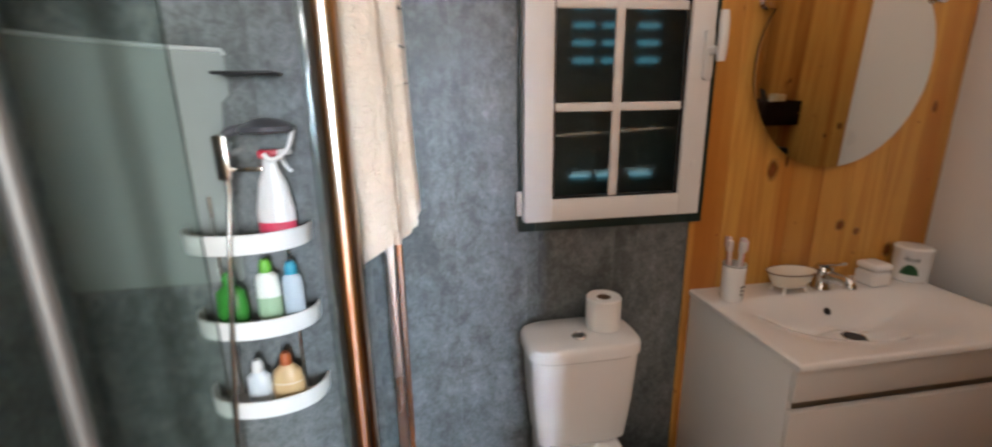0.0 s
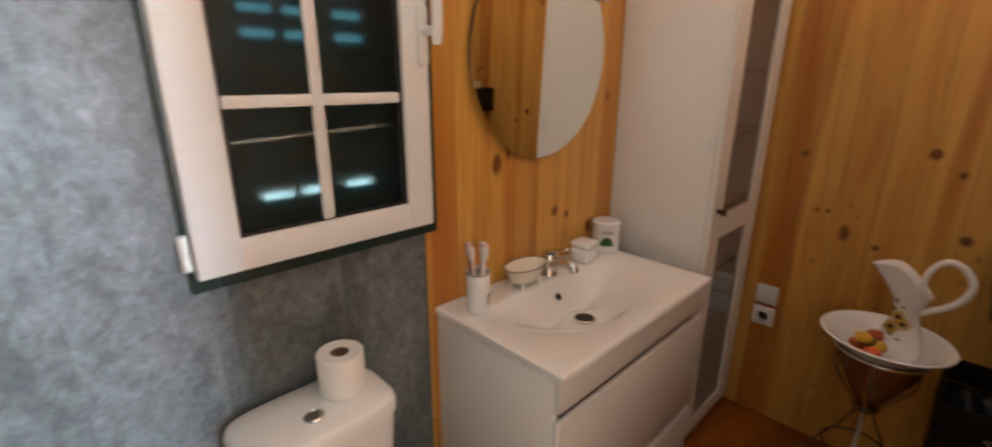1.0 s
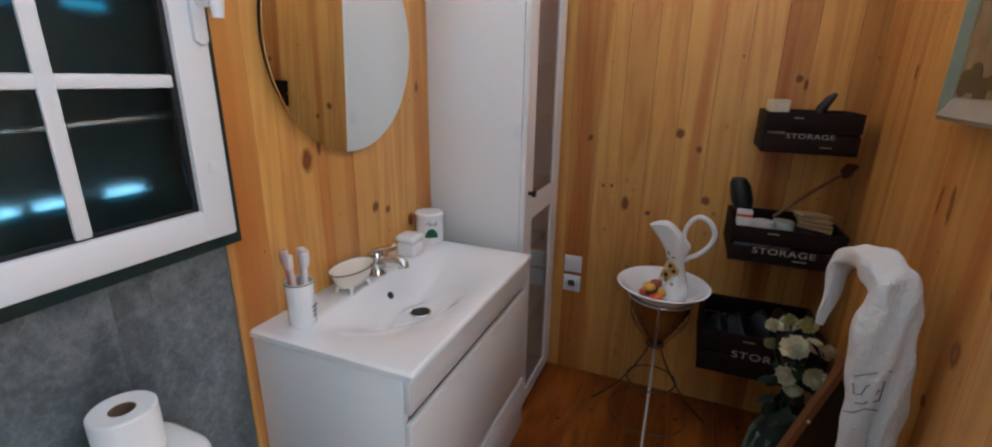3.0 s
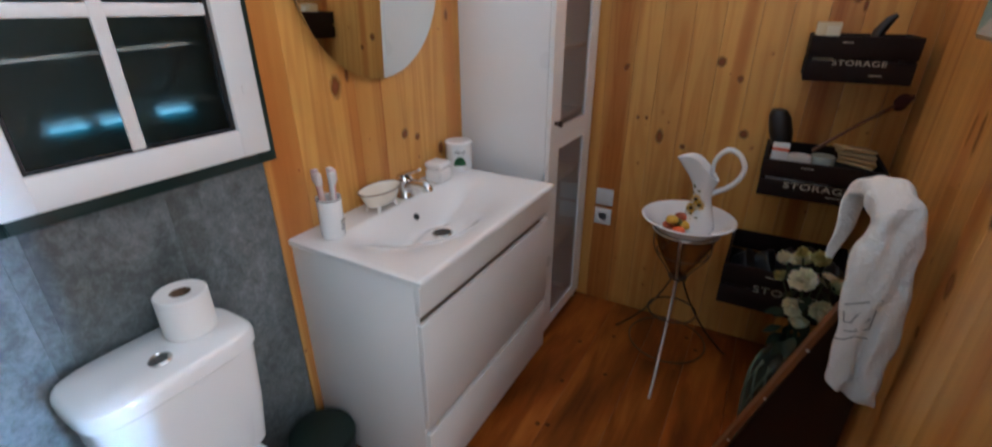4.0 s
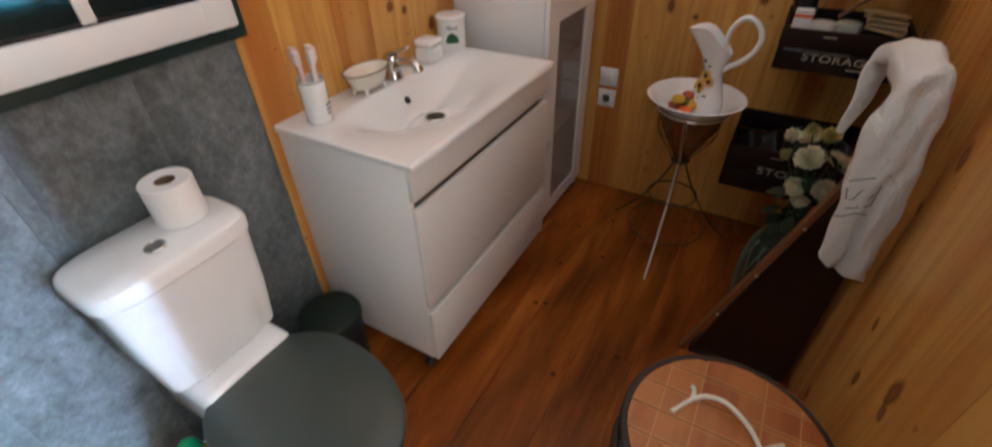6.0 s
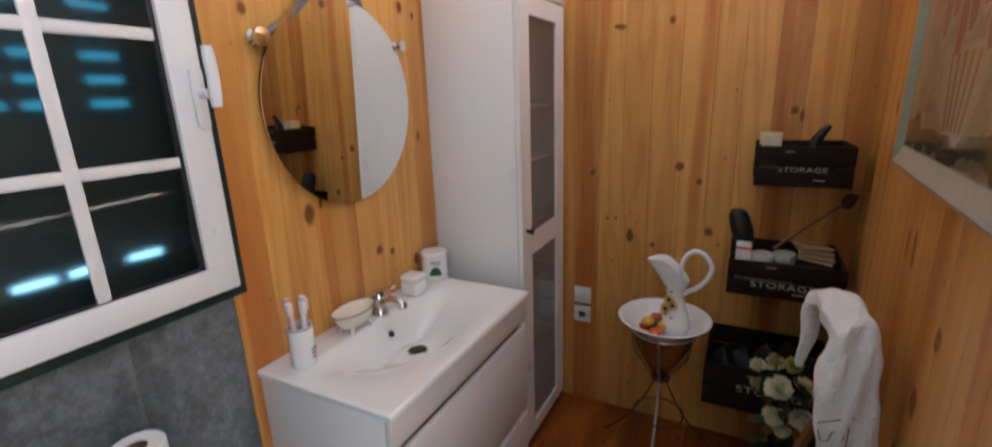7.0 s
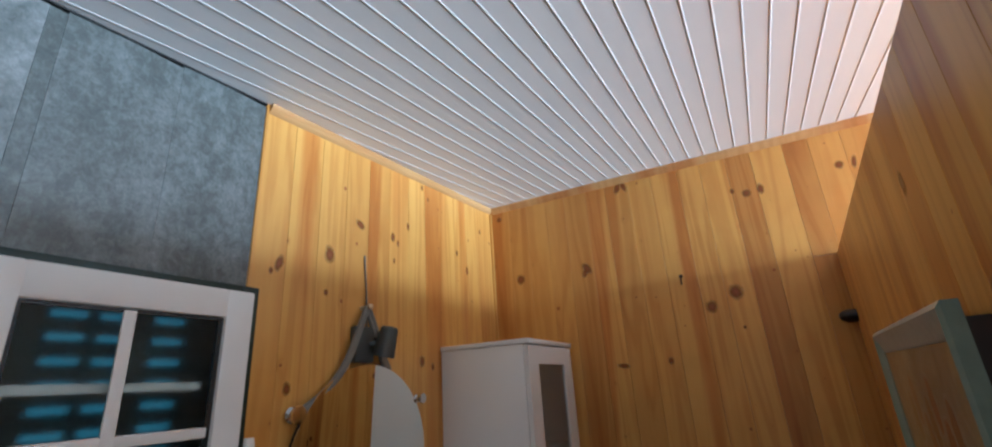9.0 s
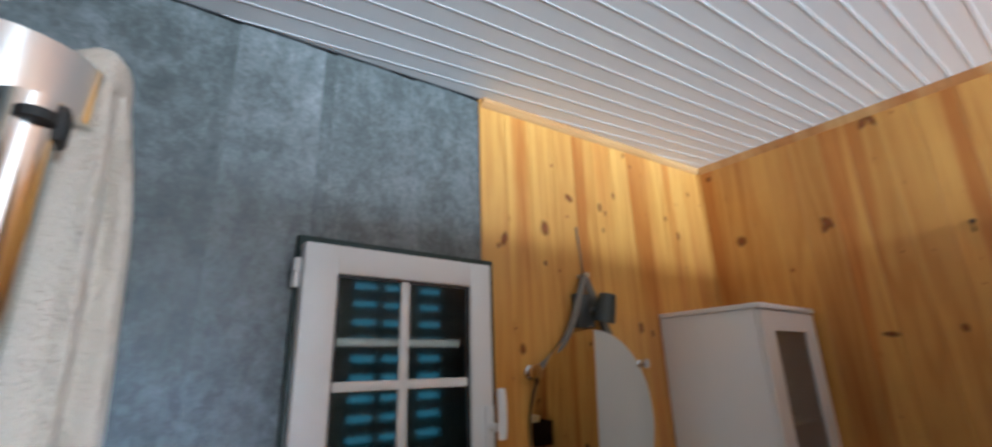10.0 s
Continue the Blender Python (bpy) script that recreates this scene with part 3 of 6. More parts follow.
for a, b in cols:
    for z in rows_z:
        t = -0.012
        vs = [bm.verts.new(p) for p in ((a - 0.004, 0.084, z - 0.010), (b + 0.004, 0.084, z - 0.010), (b + 0.004, 0.058, z - 0.024), (a - 0.004, 0.058, z - 0.024))]
        top = [bm.verts.new(v.co + Vector((0, 0.0, 0.003))) for v in vs]
        bm.faces.new(vs), bm.faces.new(top)
        for k in range(4):
            bm.faces.new((vs[k], vs[(k + 1) % 4], top[(k + 1) % 4], top[k]))
part("louvre", bm, DARKGREEN, window, "dark green louvre blades")
gm, gnt, gb = mat("pale_blue_daylight")
ge = nd(gnt, "Emission")
ge.inputs[0].default_value, ge.inputs[1].default_value = (0.11, 0.37, 0.50, 1), 0.95
gnt.links.new(ge.outputs[0], gnt.nodes["Material Output"].inputs[0])
tagged(part("backdrop", box(0.2, 1.4, 1.60, 1.62, 1.195, 2.6), gm), "pale blue daylight outside the window", "sky", "", "backdrop")["kind"] = "structure"

# glowing sheet added low outside to brighten the lowest shutter slots
wm, wnt, wb = mat("white_daylight")
we = nd(wnt, "Emission")
we.inputs[0].default_value, we.inputs[1].default_value = (0.55, 0.85, 1.0, 1), 4.0
wnt.links.new(we.outputs[0], wnt.nodes["Material Output"].inputs[0])
tagged(part("backdrop", box(0.2, 1.4, 1.58, 1.60, 0.9, 1.194), wm), "white daylight glow added low outside the window", "ground", "", "backdrop")["kind"] = "structure"


# ---- shower ----
def shower():
    s = thing("shower_enclosure", (-0.30, 0.92, 0.0), "rounded corner shower cabin with clear glass and chrome frame", "shower cabin")
    ox, oy = -0.30, 0.92
    X, XW, Yf, R = 0.127 - ox, 0.142 - ox, 0.628 - oy, 0.05
    arc = [(X - R + R * math.cos(a), Yf + R - R * math.sin(a)) for a in [k * math.pi / 16 for k in range(9)]]
    line = [(XW, NY - 0.012 - oy), (XW, 0.99 - oy), (X, 0.84 - oy)] + arc + [(-0.4 - ox, Yf), (WX + 0.002 - ox, Yf)]

    def strip(pts, half, z0, z1):
        b = bmesh.new()
        inner, outer = [], []
        for i, p in enumerate(pts):
            a, c = Vector(pts[max(i - 1, 0)]), Vector(pts[min(i + 1, len(pts) - 1)])
            d = (c - a).normalized()
            nrm = Vector((-d.y, d.x))
            inner.append(Vector(p) + nrm * half), outer.append(Vector(p) - nrm * half)
        g = [[b.verts.new((q.x, q.y, z)) for q in (i_, o_) for z in (z0, z1)] for i_, o_ in zip(inner, outer)]
        for u, v in zip(g, g[1:]):
            for m_, n_ in ((0, 1), (1, 3), (3, 2), (2, 0)):
                b.faces.new((u[m_], u[n_], v[n_], v[m_]))
        for e in (g[0], g[-1]):
            b.faces.new((e[0], e[1], e[3], e[2]))
        return b

    tray = bmesh.new()
    outline = [(WX + 0.002 - ox, NY - 0.002 - oy), (X + 0.01, NY - 0.002 - oy)] + [(px + 0.012, py - 0.012) for px, py in arc] + [(WX + 0.002 - ox, Yf - 0.012)]
    loft(tray, [[(px, py, z) for px, py in outline] for z in (0.0, 0.05)])
    part("tray", tray, CERAMIC, s, "white shower tray")
    part("top_rail", strip(line, 0.021, 1.958, 2.012), CHROME, s, "chrome curved top rail")
    part("bottom_rail", strip(line, 0.014, 0.052, 0.085), CHROME, s)
    for name, pts in (("side_glass", [(XW, NY - 0.02 - oy), (XW, 0.975 - oy)]), ("curved_glass", [(px, py) for px, py in arc[2:]]), ("front_glass", [(-0.07 - ox, Yf), (WX + 0.02 - ox, Yf)])):
        g = part(name, strip(pts, 0.003, 0.085, 1.960), GLASS, s)
        g.visible_shadow = False
    for px, py, r, metal in ((0.108 - ox, 0.622 - oy, 0.021, CHROME), (-0.262 - ox, Yf, 0.016, DULLMETAL)):
        part("post", turned(bmesh.new(), [(0, 0.086), (r, 0.086), (r, 1.957), (0, 1.957)], (px, py, 0), 24), metal, s, "chrome post")
    b = bx(bmesh.new(), 0.098 - ox, 0.134 - ox, 0.612 - oy, 0.640 - oy, 1.925, 1.957, 0.005)
    turned(b, [(0, -0.004), (0.013, -0.004), (0.013, 0.004), (0, 0.004)], (0.116 - ox, 0.606 - oy, 1.938), 18, pose(0.0, 0, 0, 0, 0, 0))
    part("roller", b, RUBBER, s, "dark plastic roller block")
    part("wall_profile", box(XW - 0.014, XW + 0.014, NY - 0.03 - oy, NY - 0.001 - oy, 0.05, 1.936, bevel=0.003), CHROME, s)
    part("edge_profile", box(XW - 0.01, XW + 0.01, 0.965 - oy, 0.985 - oy, 0.086, 1.936, bevel=0.003), STEEL, s)
    return s


shower()


def shower_column():
    s = thing("shower_column", (-0.245, NY - 0.001, 1.3), "chrome shower mixer with grey hand shower and hanging hose", "shower mixer")
    part("bracket", tube(bmesh.new(), [(0.0, 0, 0.06), (0.0, -0.10, 0.06)], 0.012, 14), CHROME, s)
    b = bx(bmesh.new(), -0.016, 0.016, -0.135, -0.095, 0.0, 0.11, 0.007)
    tube(b, [(0.0, -0.115, 0.02), (0.0, -0.115, -0.03)], 0.009, 12)
    part("mixer", b, CHROME, s)
    b = bx(bmesh.new(), 0.014, 0.085, -0.122, -0.106, 0.018, 0.030, 0.004)
    part("lever", b, CHROME, s)
    b = turned(bmesh.new(), [(0, 0.020), (0.030, 0.016), (0.062, 0.0), (0.066, -0.010), (0.055, -0.016), (0, -0.016)], (0.10, -0.10, 0.125), 28, None)
    tube(b, curve_pts([(0.06, -0.10, 0.122), (0.02, -0.10, 0.115), (0.0, -0.10, 0.10)]), 0.012, 12)
    part("hand_shower", b, plain("grey_shower_plastic", (0.07, 0.07, 0.08), 0.35), s, "dark grey hand shower")
    part("cradle", tube(bmesh.new(), curve_pts([(0.16, -0.09, 0.12), (0.145, -0.11, 0.07), (0.11, -0.12, 0.045), (0.09, -0.12, 0.06)]), 0.006, 10), WHITE_PVC, s)
    part("hose", tube(bmesh.new(), curve_pts([(0.0, -0.115, -0.03), (-0.012, -0.150, -0.20), (-0.040, -0.155, -0.45), (-0.070, -0.155, -0.75), (-0.080, -0.150, -0.95), (-0.05, -0.14, -1.02), (-0.02, -0.10, -0.95)]), 0.0065, 10), CHROME, s, "thin ribbed silver hose")
    part("soap_ledge", box(-0.005, 0.13, -0.11, -0.001, 0.245, 0.253, bevel=0.003), BLACK, s, "thin dark ledge")


shower_column()


def splash_panel():
    s = thing("splash_panel", (-0.475, NY - 0.0015, 1.0), "milky pale plastic splash panel on the shower wall", "wall panel")
    top = [(0.228, 0.596), (0.222, 0.606), (0.10, 0.614), (-0.10, 0.632), (-0.235, 0.648)]
    out = [(-0.235, 0.02), (-0.225, 0.0), (0.19, 0.0), (0.196, 0.02), (0.198, 0.40), (0.206, 0.48), (0.228, 0.50)] + top
    part("sheet", loft(bmesh.new(), [[(x, y, z) for x, z in out] for y in (0.0, -0.007)]), plain("milky_plastic", (0.25, 0.278, 0.272), 0.25, vary=0.12, scale=6, relief=0.02), s)
    part("edge_strip", tube(bmesh.new(), [(x, -0.005, z) for x, z in top], 0.006, 8), plain("milky_edge", (0.42, 0.45, 0.45), 0.3), s, "rounded pale upper edge")


splash_panel()


def bottle(name, at, prof, colour, label, cap=None, flat=0.6, band=None, rz=0.0):
    e = thing(name, at, label, "bottle", rz=rz)
    body = plain(name + "_plastic", colour, 0.3, vary=0.05)
    part("body", loft(bmesh.new(), [oval(0, 0, z, r, r * flat, 28) for r, z in prof]), body, e)
    top = prof[-1][1]
    if cap:
        part("cap", turned(bmesh.new(), [(0, 0), (0.016, 0), (0.016, 0.02), (0.010, 0.035), (0, 0.036)], (0, 0, top), 18), plain(name + "_cap", cap, 0.35), e)
    if band:
        z0, z1, c = band
        r = prof[1][0]
        part("label", loft(bmesh.new(), [oval(0, 0, z, r * 1.015, r * flat * 1.02, 28) for z in (z0, z1)], cap=False), plain(name + "_label", c, 0.4), e)
    return e


def shower_rack():
    s = thing("shower_rack", (-0.245, NY - 0.001, 0.642), "three-tier hanging shower shelf in white plastic and chrome", "shower shelf")
    for z in (0.0, 0.237, 0.470):
        outline = [(0.156 * math.cos(a), -0.012 - 0.125 * math.sin(a) ** 0.8 if 0 < a < math.pi else -0.012) for a in [k * math.pi / 20 for k in range(21)]]
        b = bmesh.new()
        loft(b, [[(px, py, z + 0.0) for px, py in outline], [(px, py, z + 0.006) for px, py in outline]])
        part("shelf", b, STEEL, s)
        b = bmesh.new()
        g = [[b.verts.new((px * sc, -0.012 + (py + 0.012) * sc, z + dz)) for dz, sc in ((0.0, 1.0), (0.052, 1.02), (0.052, 0.985), (0.006, 0.965))] for px, py in outline]
        for u, v in zip(g, g[1:]):
            for k in range(4):
                b.faces.new((u[k], u[(k + 1) % 4], v[(k + 1) % 4], v[k]))
        part("rim", b, WHITE_PVC, s)
    for px in (-0.09, 0.09):
        part("upright", tube(bmesh.new(), [(px, -0.014, -0.05), (px, -0.014, 0.60)], 0.005, 10), CHROME, s)
    return s


shower_rack()
yb = NY - 0.075
bottle("spray_bottle", (-0.155, yb, 1.118), [(0.038, 0), (0.046, 0.004), (0.047, 0.09), (0.034, 0.165), (0.018, 0.205), (0.016, 0.226)], (0.72, 0.72, 0.72), "white spray bottle with a red trigger head on the shower shelf", band=(0.035, 0.065, (0.6, 0.05, 0.1)))
e = thing("spray_trigger", (-0.155, yb, 1.344), "red and white spray trigger on a bottle", "spray head")
b = bx(bmesh.new(), -0.024, 0.022, -0.012, 0.012, 0.0, 0.022, 0.005)
part("head", b, plain("red_plastic", (0.5, 0.03, 0.06), 0.35), e)
b = bx(bmesh.new(), 0.022, 0.055, -0.009, 0.009, 0.008, 0.022, 0.003)
tube(b, curve_pts([(0.03, 0, 0.008), (0.034, 0, -0.015), (0.05, 0, -0.035)]), 0.004, 8)
part("trigger", b, WHITE_PVC, e)
bottle("shampoo_bottle", (-0.298, yb, 0.885), [(0.03, 0), (0.037, 0.005), (0.04, 0.06), (0.036, 0.11), (0.015, 0.13)], (0.03, 0.19, 0.03), "green shampoo bottle on the middle shower shelf", cap=(0.03, 0.2, 0.03))
bottle("shampoo_bottle", (-0.203, yb, 0.885), [(0.026, 0), (0.031, 0.005), (0.031, 0.12), (0.028, 0.15), (0.014, 0.16)], (0.72, 0.74, 0.70), "white shampoo bottle with a green cap", cap=(0.12, 0.4, 0.04), band=(0.03, 0.09, (0.3, 0.45, 0.3)))
bottle("shampoo_bottle", (-0.140, yb, 0.885), [(0.022, 0), (0.027, 0.005), (0.027, 0.12), (0.024, 0.14), (0.013, 0.15)], (0.45, 0.52, 0.58), "pale bottle with a blue cap", cap=(0.02, 0.3, 0.45))
bottle("shower_gel", (-0.185, yb, 0.648), [(0.03, 0), (0.042, 0.005), (0.045, 0.05), (0.038, 0.10), (0.016, 0.12)], (0.55, 0.38, 0.2), "amber shower gel bottle on the lowest shelf", cap=(0.4, 0.1, 0.03), band=(0.02, 0.07, (0.7, 0.6, 0.45)))
bottle("shower_gel", (-0.262, yb, 0.648), [(0.026, 0), (0.032, 0.005), (0.032, 0.09), (0.015, 0.105)], (0.55, 0.6, 0.65), "pale translucent bottle on the lowest shelf", cap=(0.6, 0.6, 0.6))


# ---- hanging towel on the shower rail ----
def shower_towel():
    e = thing("bath_towel", (0.152, 0.748, 2.016), "cream towel with stitched lines hung over the shower rail", "towel")
    n = 96

    def outline(d):
        """A fluted ring at a depth d under the rail; it narrows where it lies over the rail."""
        k = min(1.0, d / 0.10) ** 0.7
        outer = float(np.interp(d, [0, 0.12, 0.25, 0.40, 0.76], [0.012, 0.030, 0.038, 0.045, 0.056]))
        inner = float(np.interp(d, [0, 0.05, 0.12, 0.40, 0.76], [-0.046, -0.050, -0.072, -0.080, -0.060]))
        ring = []
        for i in range(n):
            a = i * math.tau / n
            c, s = math.cos(a), math.sin(a)
            rx = (outer - inner) / 2 * abs(c) ** 0.55 * math.copysign(1, c)
            ry = 0.088 * abs(s) ** 0.6 * math.copysign(1, s)
            # deep flutes between rounded folds
            w = 7 * a + 0.5 + 0.9 * d
            fl = k * (0.016 * (1 - 2 * abs(math.cos(w / 2)) ** 6) + 0.005 * math.sin(19 * a - 2.0 * d + 2) - 0.010)
            x = (outer + inner) / 2 + rx + fl * c * 0.5
            y = ry + fl * s + 0.010 * math.sin(5 * d) * k
            z = -d
            if d > 0.5:
                z += (d - 0.5) / 0.26 * (0.6 * (x + 0.02) + 0.006 * math.sin(7 * a))
            ring.append((x, y, z))
        return ring

    b = bmesh.new()
    rows = [[(x * 0.5 - 0.004, y * 0.94, 0.030) for x, y, z in outline(0.0)], [(x * 0.88, y * 0.98, 0.022) for x, y, z in outline(0.0)]]
    rows += [outline(0.76 * (i / 44) ** 1.1) for i in range(45)]
    inner = [[(x * 0.86 + 0.002, y * 0.93, z + 0.012) for x, y, z in outline(0.76)], [(x * 0.8, y * 0.88, z + 0.12) for x, y, z in outline(0.76)]]
    loft(b, rows + inner)
    part("cloth", b, TOWEL_B, e, sharp=80)
    for k in range(4):
        d = 0.36 + 0.05 * k
        ring = outline(d)
        pts = [Vector(ring[i % n]) * 1.004 + Vector((0.0015, -0.001, 0)) for i in range(-11 + (k % 2), -4)]
        part("stitching", tube(bmesh.new(), pts, 0.0014, 5), THREAD, e)


shower_towel()


# ---- toilet ----
def toilet():
    t = thing("toilet", (0.662, 1.335, 0.0), "white ceramic close-coupled toilet with a closed dark grey lid", "toilet")
    rows = []
    for z, w, y0, y1 in ((0.452, 0.122, -0.180, -0.045), (0.470, 0.140, -0.196, -0.035), (0.60, 0.154, -0.206, -0.027), (0.757, 0.163, -0.213, -0.023)):
        rows.append([(p[0], p[1], z) for p in oval(0, (y0 + y1) / 2, z, w, (y1 - y0) / 2, 48, 6.0)])
    part("cistern", loft(bmesh.new(), rows), CERAMIC, t)
    rows = [oval(0.0, -0.12, z, w, d, 48, 4.4) for z, w, d in ((0.755, 0.166, 0.097), (0.760, 0.172, 0.102), (0.784, 0.173, 0.102), (0.795, 0.169, 0.099), (0.801, 0.160, 0.091), (0.8015, 0.05, 0.03))]
    part("cistern_lid", loft(bmesh.new(), rows), CERAMIC, t)
    part("flush_button", turned(bmesh.new(), [(0, 0.0), (0.022, 0.0), (0.022, 0.004), (0.019, 0.007), (0.018, 0.005), (0, 0.006)], (-0.012, -0.150, 0.801), 28), CHROME, t, "chrome flush button")

    def ring(z, hw, y0, y1, n=48):
        """Egg outline: straight back, round front."""
        out = []
        for i in range(n):
            a = i * math.tau / n
            c, s = math.cos(a), math.sin(a)
            cy = y0 + (y1 - y0) * 0.40
            ry = (y1 - cy) if s > 0 else (cy - y0)
            pw = 2.0 if s > 0 else 2.4
            out.append((hw * math.copysign(abs(c) ** (2 / pw), c), -(cy + ry * math.copysign(abs(s) ** (2 / 2.0), s)), z))
        return out

    rows = [ring(0.0, 0.116, 0.12, 0.575), ring(0.03, 0.114, 0.12, 0.572), ring(0.16, 0.120, 0.12, 0.585), ring(0.26, 0.145, 0.13, 0.63), ring(0.35, 0.168, 0.15, 0.665), ring(0.385, 0.173, 0.16, 0.678), ring(0.395, 0.171, 0.165, 0.676)]
    part("bowl", loft(bmesh.new(), rows), CERAMIC, t)
    b = bx(bmesh.new(), -0.125, 0.125, -0.25, -0.02, 0.30, 0.451, 0.02, 3)
    part("deck", b, CERAMIC, t)
    rows = [ring(z, hw, y0, y1) for z, hw, y0, y1 in ((0.397, 0.178, 0.206, 0.685), (0.404, 0.183, 0.202, 0.689), (0.413, 0.183, 0.202, 0.689), (0.418, 0.180, 0.205, 0.686))]
    part("seat_ring", loft(bmesh.new(), rows), SEATGREY, t)
    rows = [ring(z, hw, y0, y1) for z, hw, y0, y1 in ((0.419, 0.182, 0.204, 0.688), (0.424, 0.187, 0.200, 0.692), (0.433, 0.186, 0.201, 0.691), (0.439, 0.179, 0.208, 0.683), (0.443, 0.13, 0.29, 0.62), (0.444, 0.02, 0.42, 0.46))]
    part("lid", loft(bmesh.new(), rows), SEATGREY, t, "dark grey toilet lid")
    return t


toilet()


def toilet_roll():
    e = thing("toilet_roll", (0.743, 1.236, 0.802), "white toilet paper roll standing on the cistern", "toilet paper")
    b = turned(bmesh.new(), [(0.021, 0.002), (0.05, 0.0), (0.0525, 0.003), (0.0525, 0.095), (0.05, 0.098), (0.021, 0.096), (0.021, 0.002)], (0, 0, 0), 48)
    part("paper", b, PAPER, e)
    b = turned(bmesh.new(), [(0.021, 0.001), (0.0195, 0.001), (0.0195, 0.095), (0.021, 0.095)], (0, 0, 0), 32)
    part("core", b, CARD, e, "brown cardboard core")


toilet_roll()


def toilet_brush():
    e = thing("toilet_brush", (0.337, 1.150, 0.0), "white toilet brush in a round ceramic holder", "toilet brush")
    b = turned(bmesh.new(), [(0, 0), (0.057, 0), (0.062, 0.005), (0.064, 0.10), (0.063, 0.120), (0.059, 0.126), (0.051, 0.122), (0.048, 0.108), (0.047, 0.02), (0, 0.02)], (0, 0, 0), 40)
    part("holder", b, CERAMIC, e, "white holder with small grey print")
    b = bmesh.new()
    for k in range(4):
        bx(b, -0.018, 0.014 - 0.006 * (k % 3), -0.0648, -0.0600, 0.050 + 0.010 * k, 0.0525 + 0.010 * k)
    part("print", b, plain("faint_grey_print", (0.45, 0.46, 0.48), 0.5), e)
    top = Vector((0.01, 0.06, 0.33))
    base = Vector((0.0, -0.005, 0.08))
    pts = [base.lerp(top, k / 8) for k in range(9)]
    part("handle", tube(bmesh.new(), pts, [0.006, 0.006, 0.0075, 0.009, 0.0105, 0.0125, 0.0145, 0.0150, 0.010], 12, flat=0.6), WHITE_PVC, e)
    part("hang_hole", turned(bmesh.new(), [(0, 0), (0.005, 0), (0.004, 0.002), (0, 0.002)], (0.0085, 0.040, 0.308), 14, pose(0, 0, 0, 75, 0, 0)), RUBBER, e, "dark hanging hole")
    b = bmesh.new()
    rnd = random.Random(4)
    for k in range(120):
        a, z = rnd.uniform(0, math.tau), rnd.uniform(0.03, 0.085)
        tube(b, [(0.004 * math.cos(a), 0.004 * math.sin(a), z), (0.03 * math.cos(a), 0.03 * math.sin(a), z + 0.012)], 0.0012, 4)
    part("bristles", b, CORD, e)


toilet_brush()


def cleaner():
    e = thing("cleaner_bottle", (0.480, 1.190, 0.0), "yellow cleaning cream bottle with a green cap on the floor", "bottle", rz=28)
    yel = plain("yellow_plastic", (0.80, 0.62, 0.01), 0.3, vary=0.05)
    part("body", loft(bmesh.new(), [oval(0, 0, z, r, r * 0.55, 32, 2.4) for r, z in ((0.046, 0), (0.052, 0.007), (0.050, 0.06), (0.041, 0.108), (0.050, 0.168), (0.047, 0.203), (0.026, 0.232), (0.021, 0.238))]), yel, e)
    part("cap", loft(bmesh.new(), [oval(0, 0, z, r, r * 0.7, 24) for r, z in ((0.034, 0.224), (0.035, 0.238), (0.026, 0.276), (0.014, 0.288), (0.004, 0.290))]), plain("green_plastic", (0.01, 0.25, 0.09), 0.35), e, "green flip cap")
    b = loft(bmesh.new(), [oval(0, -0.0005, z, r, r * 0.55 + 0.0015, 32, 2.4) for r, z in ((0.0505, 0.03), (0.0506, 0.06), (0.042, 0.108), (0.0460, 0.138))], cap=False)
    part("label", b, plain("pale_label", (0.60, 0.66, 0.72), 0.4), e, "pale printed label")
    b = turned(bmesh.new(), [(0, 0), (0.025, 0), (0.025, 0.002), (0, 0.003)], (0, -0.0272, 0.170), 24, pose(0, 0, 0, 90, 0, 0) @ Matrix.Diagonal((1.0, 0.62, 1, 1)))
    part("badge", b, plain("navy_badge", (0.02, 0.04, 0.16), 0.4), e, "dark blue oval badge")
    b = turned(bmesh.new(), [(0, 0), (0.018, 0), (0.018, 0.002), (0, 0.003)], (0, -0.0288, 0.170), 24, pose(0, 0, 0, 90, 0, 0) @ Matrix.Diagonal((1.0, 0.5, 1, 1)))
    part("badge", b, WHITE_PVC, e, "white field of the badge")
    for k in range(3):
        part("print", box(-0.020 + 0.004 * k, 0.016 - 0.003 * k, -0.0300 + 0.0006 * k, -0.0265 + 0.0006 * k, 0.060 + 0.013 * k, 0.065 + 0.013 * k), plain("blue_grey_print", (0.22, 0.28, 0.36), 0.5), e, "blurred line of print")


cleaner()


def pedal_bin():
    e = thing("waste_bin", (0.984, 1.212, 0.0), "small dark pedal bin between toilet and vanity", "bin")
    part("bucket", turned(bmesh.new(), [(0, 0), (0.085, 0), (0.09, 0.006), (0.096, 0.23), (0, 0.23)], (0, 0, 0), 40), BLACK, e)
    part("lid", turned(bmesh.new(), [(0.0, 0.232), (0.101, 0.232), (0.102, 0.245), (0.097, 0.256), (0.06, 0.266), (0, 0.27)], (0, 0, 0), 40), plain("dark_green_plastic", (0.012, 0.022, 0.016), 0.35), e, "domed dark lid")
    part("pedal", box(-0.02, 0.02, -0.12, -0.08, 0.008, 0.018, bevel=0.003), STEEL, e)


pedal_bin()


